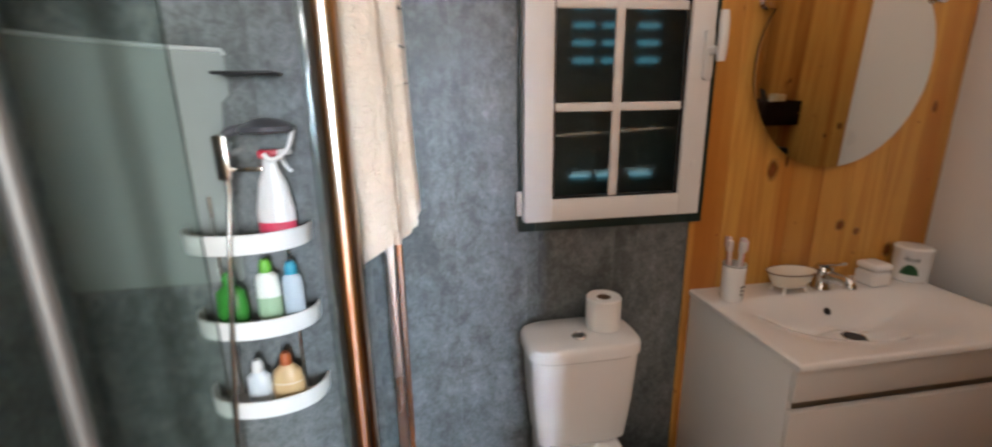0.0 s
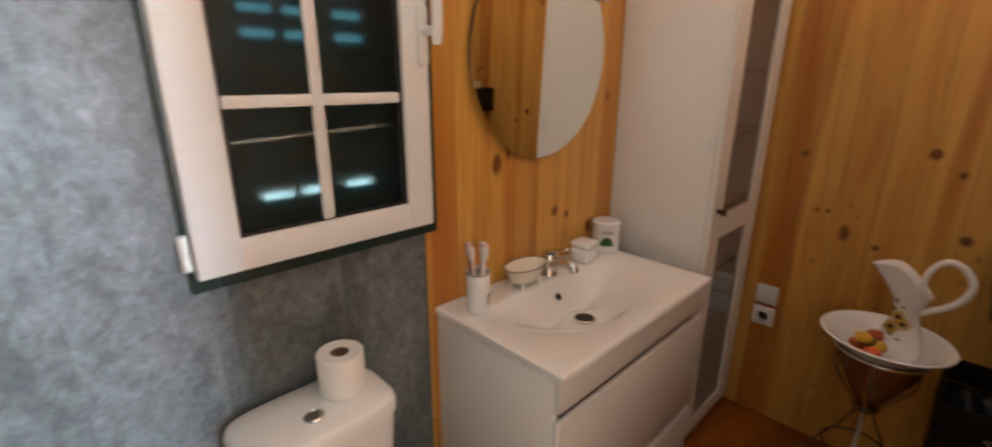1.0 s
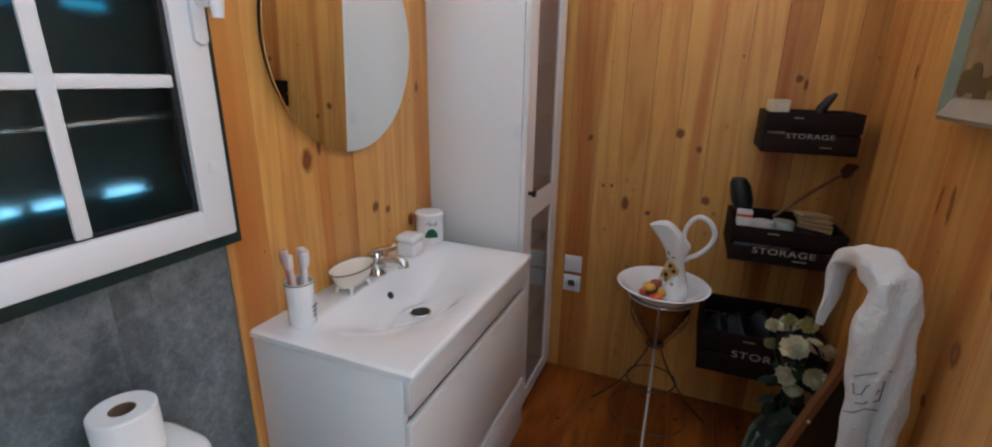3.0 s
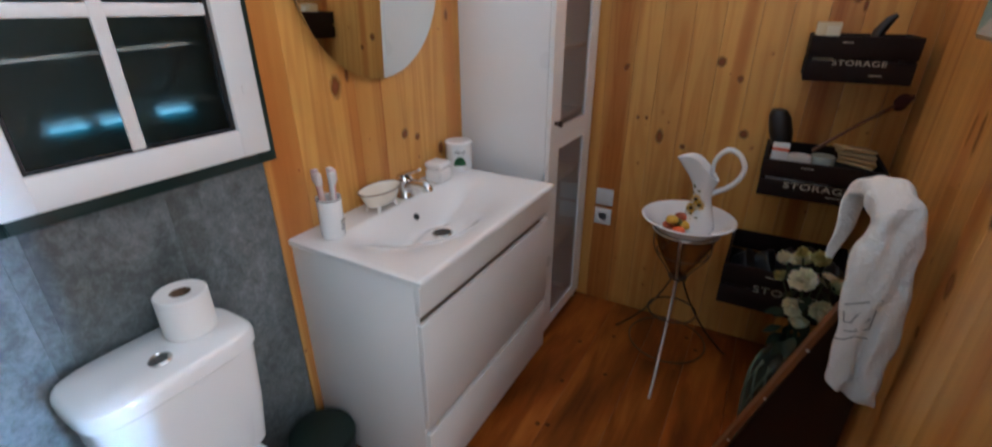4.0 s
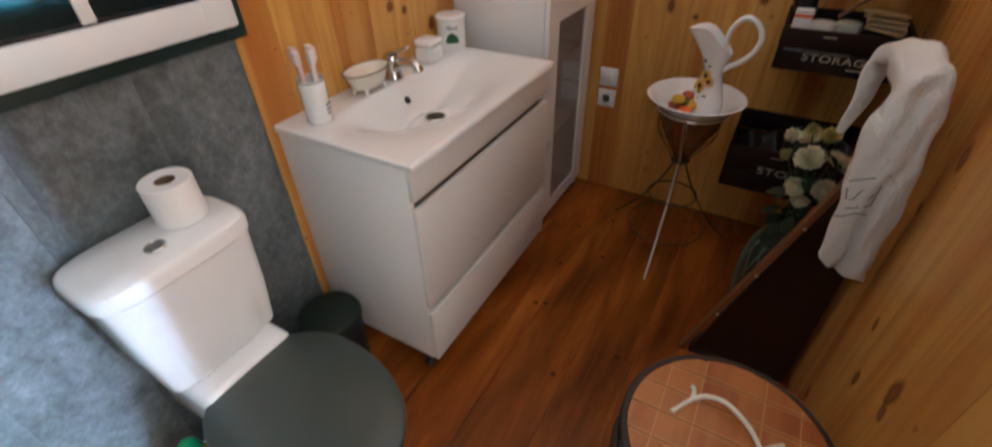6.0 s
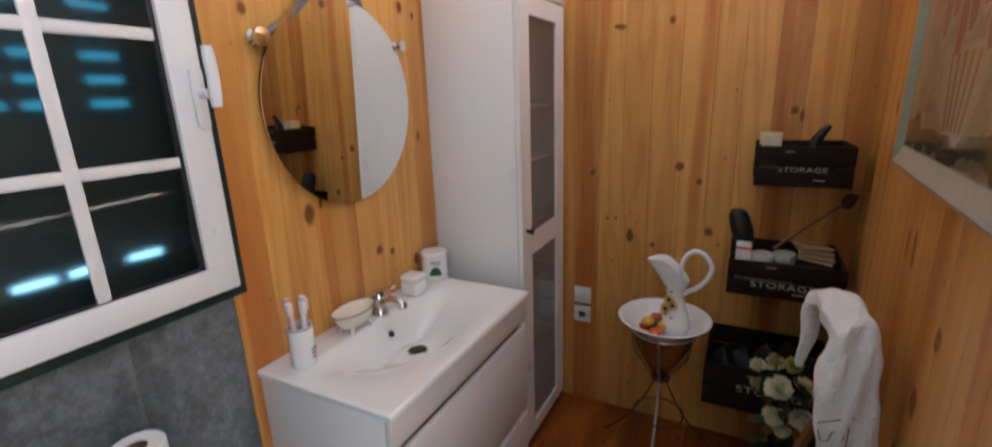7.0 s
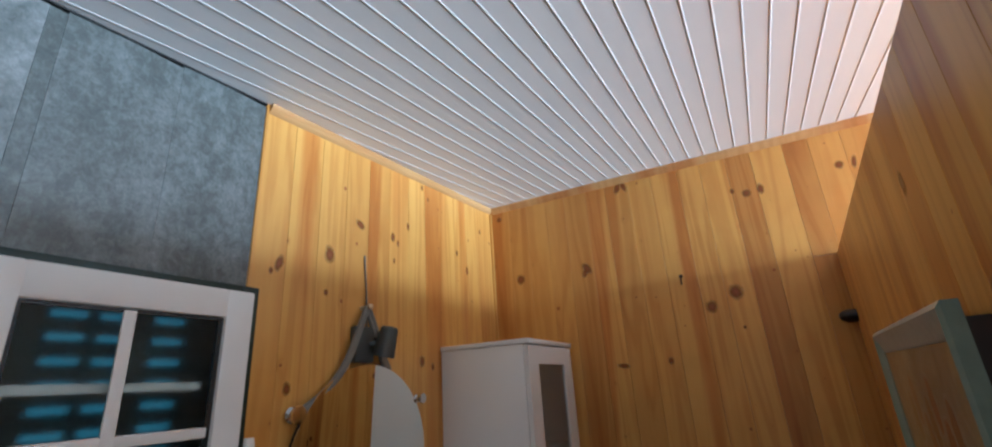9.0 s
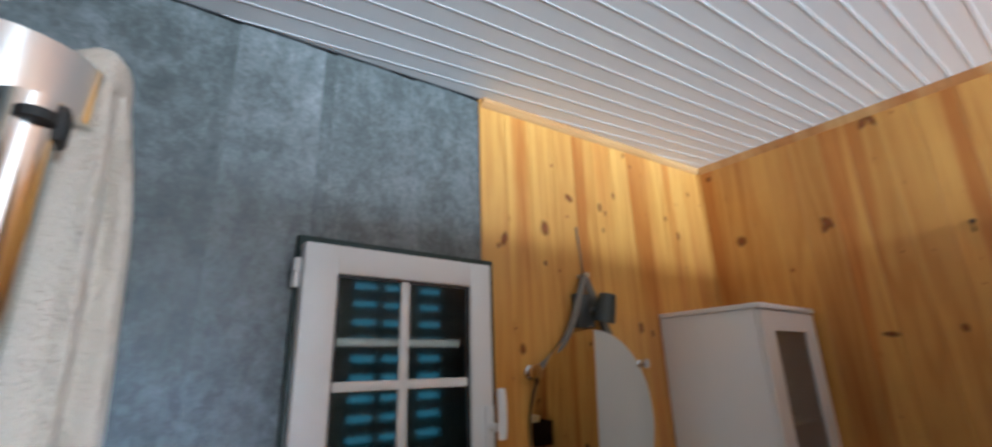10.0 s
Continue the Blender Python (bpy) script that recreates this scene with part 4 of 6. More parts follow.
# ---- vanity ----
def vanity():
    v = thing("vanity_unit", (1.495, NY, 0.0), "white two-drawer vanity unit with cut-in handle grooves", "vanity cabinet")
    x0, x1, yf, yb_ = -0.402, 0.402, -0.448, -0.002
    b = bmesh.new()
    bx(b, x0, x0 + 0.018, yf, yb_, 0.10, 0.832, 0.0015)
    bx(b, x1 - 0.018, x1, yf, yb_, 0.10, 0.832, 0.0015)
    bx(b, x0 + 0.018, x1 - 0.018, yf + 0.03, yb_, 0.10, 0.116)
    bx(b, x0 + 0.018, x1 - 0.018, yb_ - 0.012, yb_, 0.116, 0.832)
    part("carcass", b, WHITE, v)
    part("top_rail", box(x0 + 0.001, x1 - 0.001, yf - 0.018, yf - 0.0005, 0.738, 0.831, bevel=0.0015), WHITE_FRONT, v)
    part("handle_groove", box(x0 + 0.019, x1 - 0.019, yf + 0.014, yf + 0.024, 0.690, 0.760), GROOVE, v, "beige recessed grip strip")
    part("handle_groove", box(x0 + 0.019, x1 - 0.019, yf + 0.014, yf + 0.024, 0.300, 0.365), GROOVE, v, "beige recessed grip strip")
    for z0, z1 in ((0.345, 0.709), (0.10, 0.321)):
        d = bx(bmesh.new(), x0 + 0.001, x1 - 0.001, yf - 0.018, yf - 0.0005, z0, z1, 0.0025)
        part("drawer_front", d, WHITE_FRONT, v)
    for px in (x0 + 0.04, x1 - 0.04):
        for py in (yf + 0.06, yb_ - 0.05):
            part("foot", turned(bmesh.new(), [(0, 0), (0.02, 0), (0.02, 0.004), (0.014, 0.01), (0.014, 0.1), (0, 0.1)], (px, py, 0), 16), BLACK, v)
    return v


vanity()


def basin():
    s = thing("washbasin", (1.495, NY, 0.833), "white ceramic basin top with a shallow swept bowl", "sink")
    hx, y0, y1, top = 0.408, -0.478, -0.002, 0.018
    def ease(v):
        v = max(0.0, min(1.0, v))
        return v * v * (3 - 2 * v)

    def f(u, v, seat=0.0):
        px, py = -hx + 2 * hx * u, y0 + (y1 - y0) * v
        back = ease((-0.098 - py) / 0.105)
        front = ease((py + 0.474) / 0.40)
        left = ease((px + 0.385) / 0.34)
        right = ease((0.39 - px) / 0.38)
        d = 0.152 * back * front * left * right
        if seat:
            k = ease((math.hypot(px + 0.02, py + 0.262) - 0.030) / 0.11)
            d = seat * (1 - k) + d * k
        edge = min(1.0, min(px + hx, hx - px, py - y0) / 0.005)
        return (px, py, top - d - 0.004 * (1 - edge) ** 2)

    b = bmesh.new()
    seat = top - f((hx - 0.02) / (2 * hx), (-0.262 - y0) / (y1 - y0))[2]
    lattice(b, lambda u, v: f(u, v, seat), 110, 76)
    es = [e for e in b.edges if e.is_boundary]
    g = bmesh.ops.extrude_edge_only(b, edges=es)["geom"]
    for q in g:
        if isinstance(q, bmesh.types.BMVert):
            q.co.z = 0.0
    part("basin", b, CERAMIC, s, sharp=60)
    dz = f((hx - 0.02) / (2 * hx), (-0.262 - y0) / (y1 - y0))[2]
    b = turned(bmesh.new(), [(0.034, 0.001), (0.034, 0.004), (0.031, 0.006), (0.027, 0.003), (0.026, -0.004)], (-0.02, -0.262, dz + 0.001), 32)
    part("drain_ring", b, CHROME, s)
    part("drain_hole", turned(bmesh.new(), [(0, 0.0), (0.0285, 0.0), (0.0285, 0.0025), (0, 0.003)], (-0.02, -0.262, dz + 0.0035), 28), BLACK, s, "dark open drain")
    pz = f((-0.005 + hx) / (2 * hx), (-0.142 - y0) / (y1 - y0))[2]
    part("overflow", turned(bmesh.new(), [(0, 0), (0.010, 0), (0.012, 0.001), (0.012, 0.003), (0, 0.004)], (-0.005, -0.142, pz), 24, pose(0, 0, 0, 54, 0, 0)), BLACK, s, "dark overflow hole")


basin()


def tap():
    s = thing("basin_tap", (1.520, NY - 0.075, 0.851), "chrome single-lever basin tap", "faucet")
    part("body", turned(bmesh.new(), [(0, 0), (0.031, 0), (0.031, 0.006), (0.027, 0.012), (0.026, 0.058), (0.029, 0.064), (0.025, 0.078), (0, 0.082)], (0, 0, 0), 28), CHROME, s)
    part("spout", tube(bmesh.new(), curve_pts([(0, -0.008, 0.038), (0, -0.045, 0.052), (0, -0.085, 0.056), (0, -0.10, 0.050), (0, -0.104, 0.038)]), [0.021] * 8 + [0.018] * 17, 16), CHROME, s)
    b = loft(bmesh.new(), [[(p[0], 0.014 - k * 0.014, 0.078 + 0.005 * k + p[1]) for p in oval(0, 0, 0, 0.018 - 0.0010 * k, 0.008 - 0.0004 * k, 16)] for k in range(7)])
    part("lever", b, CHROME, s)


tap()


def brush_cup():
    s = thing("toothbrush_cup", (1.172, 1.238, 0.851), "white printed ceramic tumbler on the basin", "cup")
    part("cup", turned(bmesh.new(), [(0, 0), (0.031, 0), (0.034, 0.004), (0.035, 0.118), (0.0345, 0.121), (0.031, 0.12), (0.030, 0.01), (0, 0.01)], (0, 0, 0), 36), CERAMIC, s)
    part("rim_line", turned(bmesh.new(), [(0.0352, 0.1155), (0.0354, 0.117), (0.0352, 0.1185)], (0, 0, 0), 36), BLACK, s)
    b = bmesh.new()
    for k in range(3):
        bx(b, -0.012, 0.012 - 0.005 * k, -0.0365, -0.0345, 0.05 - 0.012 * k, 0.055 - 0.012 * k)
    p = part("print", b, THREAD, s, "small grey print")
    p.matrix_basis = pose(0, 0, 0, 0, 0, 20)
    for k, (a, lean, c) in enumerate(((0.3, 0.016, (0.74, 0.62, 0.60)), (1.8, 0.018, (0.66, 0.30, 0.30)), (3.3, 0.016, (0.72, 0.52, 0.46)), (4.6, 0.017, (0.74, 0.70, 0.68)), (5.6, 0.012, (0.68, 0.36, 0.40)))):
        e = thing("toothbrush", (1.172 + lean * math.cos(a) * 0.6, 1.238 + lean * math.sin(a) * 0.6, 0.862), "pale toothbrush standing in the tumbler", "toothbrush", "toothbrushes in the tumbler")
        dx, dy = lean * 0.9 * math.cos(a), lean * 0.9 * math.sin(a)
        part("handle", tube(bmesh.new(), [(0, 0, 0), (dx * 0.6, dy * 0.6, 0.08), (dx * 0.95, dy * 0.95, 0.13), (dx * 1.15, dy * 1.15, 0.165)], [0.006, 0.0075, 0.0065, 0.006], 10), plain("toothbrush_plastic", c, 0.35), e)
        part("head", bx(bmesh.new(), dx * 1.3 - 0.009, dx * 1.3 + 0.009, dy * 1.3 - 0.008, dy * 1.3 + 0.008, 0.152, 0.188, 0.004), plain("pale_bristles", tuple(0.5 * q + 0.36 for q in c), 0.7), e)


brush_cup()


def soap_tub():
    s = thing("soap_dish", (1.398, 1.258, 0.851), "small cream bathtub-shaped soap dish with claw feet", "soap dish")
    b = loft(bmesh.new(), [oval(0, 0, z, a, c, 36) for z, a, c in ((0.016, 0.040, 0.022), (0.021, 0.056, 0.032), (0.040, 0.068, 0.042), (0.064, 0.080, 0.048), (0.069, 0.085, 0.052), (0.071, 0.083, 0.050), (0.064, 0.072, 0.042), (0.042, 0.062, 0.037), (0.026, 0.04, 0.024))])
    part("tub", b, plain("cream_ceramic", (0.80, 0.74, 0.63), 0.2, vary=0.05, relief=0.0), s)
    part("rim_line", tube(bmesh.new(), oval(0, 0, 0.0705, 0.0845, 0.0515, 40), 0.0020, 6, closed=True), CARD, s, "thin brown rim line")
    for x, y in ((-0.036, -0.022), (0.036, -0.022), (-0.036, 0.022), (0.036, 0.022)):
        part("foot", tube(bmesh.new(), [(x, y, 0.022), (x * 1.15, y * 1.2, 0.01), (x * 1.2, y * 1.25, 0.0)], [0.008, 0.005, 0.006], 10), CERAMIC, s)


soap_tub()


def small_jar():
    s = thing("cotton_box", (1.712, 1.255, 0.851), "square white ceramic pot with a lid", "jar")
    part("pot", bx(bmesh.new(), -0.038, 0.038, -0.038, 0.038, 0.0, 0.052, 0.012, 4), CERAMIC, s)
    part("lid", bx(bmesh.new(), -0.039, 0.039, -0.039, 0.039, 0.053, 0.08, 0.013, 4), CERAMIC, s)
    c = thing("canister", (1.876, 1.270, 0.851), "white ceramic canister with a small green picture", "canister")
    part("body", turned(bmesh.new(), [(0, 0), (0.050, 0), (0.054, 0.004), (0.054, 0.104), (0.056, 0.108), (0.056, 0.116), (0.053, 0.118), (0.051, 0.114), (0.0, 0.114), (0, 0.112)], (0, 0, 0), 44), CERAMIC, c)
    part("lid", turned(bmesh.new(), [(0, 0.1145), (0.049, 0.1145), (0.050, 0.1165), (0.046, 0.120), (0, 0.122)], (0, 0, 0), 44), CERAMIC, c)
    b = bmesh.new()
    R = 0.0552

    def on(a, z):
        return (R * math.cos(a), R * math.sin(a), z)

    a0 = math.radians(-142)

    def hill(u, v):
        top = 0.034 + 0.030 * math.sin(u * math.pi) ** 0.6
        return on(a0 - 0.46 + 0.92 * u, 0.028 + (top - 0.028) * v)
    lattice(b, hill, 16, 6, 0.0006)
    part("picture", b, plain("leaf_green_print", (0.06, 0.22, 0.09), 0.4, vary=0.5, scale=120), c, "green painted landscape")
    b = bmesh.new()
    for k in range(7):
        a = a0 - 0.36 + 0.11 * k
        tube(b, [on(a, 0.078 + 0.005 * math.sin(k * 1.9)), on(a + 0.045, 0.088 + 0.005 * math.sin(k * 1.2)), on(a + 0.08, 0.078 + 0.005 * math.sin(k * 2.7))], 0.0012, 5)
    part("print", b, THREAD, c, "grey script-like strokes")


small_jar()


# ---- mirror and lamp ----
def round_mirror():
    cx, cz, r = 1.528, 1.563, 0.315
    s = thing("round_mirror", (cx, NY - 0.002, cz), "frameless round mirror hung from a grey rope", "mirror")
    tilt = pose(0, -0.02, 0, 90, 0, 0)
    b = turned(bmesh.new(), [(0, 0.0), (r - 0.002, 0.0), (r, -0.001), (r, -0.005), (0, -0.005)], (0, 0, 0), 96)
    g = part("glass", b, mir, s)
    g.matrix_basis = pose(0, 0, 0, 1.5, 0, 1.0) @ tilt @ pose(0, 0, 0, 0, 180, 0)
    b = turned(bmesh.new(), [(0, 0), (r - 0.014, 0), (r - 0.014, 0.008), (0, 0.008)], (0, 0, 0), 64)
    g = part("backing", b, BLACK, s)
    g.matrix_basis = pose(0, -0.010, 0, 90, 0, 0) @ pose(0, 0, 0, 0, 180, 0)
    peg = (1.508 - cx, -0.03, 2.076 - cz)
    for side, px, pz in ((-1, -0.290, 0.176), (1, 0.282, 0.194)):
        k = turned(bmesh.new(), [(r_ * (1.35 if side < 0 else 1.0), z_) for r_, z_ in ((0, 0), (0.016, 0), (0.017, 0.004), (0.012, 0.012), (0.013, 0.02), (0.019, 0.028), (0.018, 0.036), (0, 0.04))], (px, -0.006, pz), 20, pose(0, 0, 0, 90, 0, 0))
        part("clip", k, CHROME, s, "chrome knob clip")
        # the strap sags on one side and tucks in behind the glass on the other
        end, sag = (Vector((px, -0.024, pz)), 0.056) if side < 0 else (Vector((0.108, -0.012, 0.298)), 0.012)
        for o in (-0.008, 0.008):
            pts = [end.lerp(Vector(peg), u) + Vector((o * 0.9 + 0.4 * sag * math.sin(u * math.pi), 0.002 * math.sin(u * 9), -sag * math.sin(u * math.pi) + o * 0.4)) for u in [k2 / 16 for k2 in range(17)]]
            part("rope", tube(bmesh.new(), pts, [0.0105 - 0.003 * u / 16 for u in range(17)], 10), ROPE, s)
    part("peg", turned(bmesh.new(), [(0, 0), (0.007, 0), (0.007, 0.035), (0.011, 0.038), (0.01, 0.046), (0, 0.048)], (peg[0], 0.0, peg[2] - 0.004), 16, pose(0, 0, 0, 90, 0, 0)), STEEL, s)


round_mirror()


def spot_lamp():
    s = thing("wall_lamp", (1.503, NY - 0.001, 1.945), "unlit grey spotlight on a square wall plate", "lamp")
    part("plate", bx(bmesh.new(), -0.045, 0.045, -0.03, 0.0, -0.06, 0.06, 0.006), LAMPGREY, s)
    part("arm", tube(bmesh.new(), [(0.02, -0.03, 0.0), (0.045, -0.06, 0.005)], 0.009, 12), LAMPGREY, s)
    m = pose(0.052, -0.078, 0.008, 14, 3, 0)
    part("head", turned(bmesh.new(), [(0, 0.052), (0.024, 0.05), (0.03, 0.044), (0.038, -0.04), (0.039, -0.052), (0.034, -0.052), (0.03, -0.035), (0, -0.03)], (0, 0, 0), 28, m), LAMPGREY, s)
    part("bulb", turned(bmesh.new(), [(0, -0.036), (0.026, -0.036), (0.026, -0.042), (0.015, -0.046), (0, -0.047)], (0, 0, 0), 24, m), plain("frosted_bulb", (0.5, 0.5, 0.48), 0.3), s, "unlit bulb")
    part("cable", tube(bmesh.new(), curve_pts([(0.03, -0.005, 0.06), (0.026, -0.005, 0.14), (0.022, -0.005, 0.20), (0.014, -0.005, 0.27), (0.010, -0.004, 0.32)]), 0.003, 8), ROPE, s, "thin grey cable up the wall")


spot_lamp()


# ---- tall cabinet ----
def tall_cabinet():
    s = thing("tall_cabinet", (2.236, NY, 0.0), "tall narrow white cabinet with glazed door", "cabinet")
    x0, x1, yf, yb_ = -0.241, 0.240, -0.392, -0.003
    b = bmesh.new()
    bx(b, x0, x0 + 0.016, yf, yb_, 0.0, 1.937, 0.001)
    bx(b, x1 - 0.016, x1, yf, yb_, 0.0, 1.937, 0.001)
    bx(b, x0 + 0.016, x1 - 0.016, yb_ - 0.006, yb_, 0.0, 1.937)
    bx(b, x0 + 0.016, x1 - 0.016, yf + 0.004, yb_ - 0.006, 0.05, 0.066)
    bx(b, x0 + 0.016, x1 - 0.016, yf + 0.02, yf + 0.034, 0.0, 0.05)
    part("carcass", b, WHITE, s)
    part("top", box(x0 - 0.006, x1 + 0.006, yf - 0.026, yb_, 1.938, 1.957, bevel=0.002), WHITE, s)
    for z in (0.40, 0.74, 1.02, 1.30, 1.52):
        part("shelf", box(x0 + 0.017, x1 - 0.017, yf + 0.03, yb_ - 0.01, z, z + 0.015, bevel=0.001), WHITE, s)
    dy0, dy1 = yf - 0.020, yf - 0.002
    st = 0.096
    b = bmesh.new()
    gx, gz = [x0 + 0.002, x0 + st, x1 - st, x1 - 0.002], [0.055, 0.115, 0.928, 1.018, 1.860, 1.932]
    grid = [[b.verts.new((px, dy0, pz)) for pz in gz] for px in gx]
    faces = [b.faces.new((grid[i][k], grid[i + 1][k], grid[i + 1][k + 1], grid[i][k + 1])) for i in range(3) for k in range(5) if not (i == 1 and k in (1, 3))]
    ex = bmesh.ops.extrude_face_region(b, geom=faces)["geom"]
    for q in ex:
        if isinstance(q, bmesh.types.BMVert):
            q.co.y = dy1
    d = part("door", b, WHITE, s, "white framed glass door")
    for z0, z1 in ((0.115, 0.928), (1.018, 1.860)):
        g = part("door_glass", box(x0 + st - 0.004, x1 - st + 0.004, dy0 + 0.007, dy0 + 0.011, z0 + 0.0005, z1 - 0.0005), WGLASS, d)
        g.visible_shadow = False
    part("knob", turned(bmesh.new(), [(0, 0), (0.008, 0), (0.007, 0.012), (0.014, 0.02), (0.013, 0.028), (0, 0.031)], (x0 + 0.045, dy0, 1.043), 20, pose(0, 0, 0, 90, 0, 0)), DARKWOOD, d, "dark brown knob")
    return s


tall_cabinet()


def stored(name, at, w, d, h, colour, label):
    e = thing(name, at, label, "box")
    part("pack", bx(bmesh.new(), -w / 2, w / 2, -d / 2, d / 2, 0, h, min(w, d, h) * 0.12, 2), plain(name + "_card", colour, 0.7, vary=0.15), e)


for k, (px, z, w, h, c) in enumerate(((2.17, 1.035, 0.12, 0.12, (0.45, 0.3, 0.22)), (2.29, 1.035, 0.1, 0.16, (0.5, 0.45, 0.4)), (2.22, 1.315, 0.16, 0.1, (0.6, 0.35, 0.3)), (2.2, 1.535, 0.2, 0.12, (0.62, 0.38, 0.34)), (2.2, 0.755, 0.18, 0.13, (0.35, 0.25, 0.18)), (2.25, 0.415, 0.2, 0.18, (0.3, 0.22, 0.15)))):
    stored("folded_cloth", (px, 1.14, z), w, 0.2, h, c, "folded cloth bundle behind the cabinet glass")


# ---- sockets ----
def socket(z, plug):
    s = thing("wall_socket", (EX, 0.834, z), "white square wall socket beside the cabinet" if plug else "white square light switch above the socket", "socket", "wall plates by the cabinet")
    part("plate", box(-0.011, 0.0, -0.043, 0.043, -0.043, 0.043, bevel=0.004), WHITE_PVC, s)
    if plug:
        part("insert", turned(bmesh.new(), [(0.022, 0), (0.022, 0.004), (0.019, 0.003), (0.018, 0.0005), (0, 0.0005)], (-0.0105, 0, 0), 28, pose(0, 0, 0, 0, -90, 0)), WHITE_PVC, s)
        for o in (-0.0095, 0.0095):
            part("pin_hole", turned(bmesh.new(), [(0, 0), (0.0027, 0), (0.0027, 0.0008), (0, 0.001)], (-0.0115, o, 0), 12, pose(0, 0, 0, 0, -90, 0)), BLACK, s)
    else:
        part("rocker", box(-0.0145, -0.0112, -0.03, 0.03, -0.03, 0.03, bevel=0.002), WHITE_PVC, s)


socket(0.592, False)
socket(0.489, True)


# ---- pitcher, bowl and stand ----
BX, BY, BZ = 2.19, 0.400, 0.624


def wire_stand():
    s = thing("wash_stand", (BX, BY, 0.0), "three-legged silver wire stand under a wash bowl", "stand")
    for k, a in enumerate((181, 303, 63)):
        a = math.radians(a)
        c, d = math.cos(a), math.sin(a)
        pts = curve_pts([(0.126 * c, 0.126 * d, 0.652), (0.118 * c, 0.118 * d, 0.60), (0.07 * c, 0.07 * d, 0.50), (0.028 * c, 0.028 * d, 0.43), (0.045 * c, 0.045 * d, 0.36), (0.10 * c, 0.10 * d, 0.25), (0.17 * c, 0.17 * d, 0.14), (0.27 * c, 0.27 * d, 0.02), (0.29 * c, 0.29 * d, 0.004)])
        # front leg thicker and in brighter metal than the other two
        part("leg", tube(bmesh.new(), pts, 0.0060 if k == 0 else 0.0035, 10), STEEL if k == 0 else PEWTER, s)
        a2 = a + math.radians(60)
        c, d = math.cos(a2), math.sin(a2)
        pts = curve_pts([(0.126 * c, 0.126 * d, 0.66), (0.112 * c, 0.12 * d, 0.57), (0.06 * c, 0.06 * d, 0.48), (0.03 * c, 0.03 * d, 0.43)])
        part("brace", tube(bmesh.new(), pts, 0.0025, 8), PEWTER, s)
    for r, z, w in ((0.126, 0.648, 0.0045), (0.098, 0.545, 0.0025), (0.033, 0.43, 0.005), (0.098, 0.262, 0.0035), (0.160, 0.105, 0.0030)):
        part("ring", tube(bmesh.new(), oval(0, 0, z, r, r, 40), w, 8, closed=True), STEEL if z > 0.6 else PEWTER, s)
    b = turned(bmesh.new(), [(0.118, 0.648), (0.112, 0.60), (0.070, 0.51), (0.030, 0.445), (0.0, 0.44), (0.0, 0.443), (0.027, 0.448), (0.066, 0.512), (0.108, 0.60), (0.114, 0.648), (0.118, 0.648)], (0, 0, 0), 40)
    part("funnel", b, frosted("smoky_brown_glass", (0.68, 0.56, 0.40), 0.10), s, "smoky brown glass funnel")
    part("finial", turned(bmesh.new(), [(0, 0.40), (0.012, 0.405), (0.02, 0.42), (0.022, 0.435), (0.012, 0.45), (0, 0.455)], (0, 0, 0), 16), PEWTER, s)


wire_stand()


def wash_bowl():
    s = thing("wash_bowl", (BX, BY, BZ), "white ceramic wash bowl with painted flowers on a wire stand", "bowl")
    b = turned(bmesh.new(), [(0, 0.0), (0.06, 0.0), (0.065, 0.008), (0.107, 0.021), (0.139, 0.044), (0.160, 0.066), (0.173, 0.073), (0.177, 0.078), (0.172, 0.081), (0.156, 0.074), (0.134, 0.053), (0.103, 0.031), (0.065, 0.019), (0, 0.016)], (0, 0, 0), 64)
    part("bowl", b, CERAMIC, s)
    return s


wash_bowl()
ORANGE = plain("orange_glaze", (0.70, 0.11, 0.025), 0.3, vary=0.35, scale=60)
YELLOW = plain("yellow_glaze", (0.66, 0.40, 0.03), 0.3, vary=0.3, scale=60)
RUST = plain("rust_glaze", (0.42, 0.085, 0.03), 0.35, vary=0.4, scale=60)
LEAFG = plain("olive_glaze", (0.14, 0.13, 0.03), 0.35, vary=0.3, scale=60)
BROWN = plain("dark_brown_glaze", (0.05, 0.02, 0.01), 0.35)


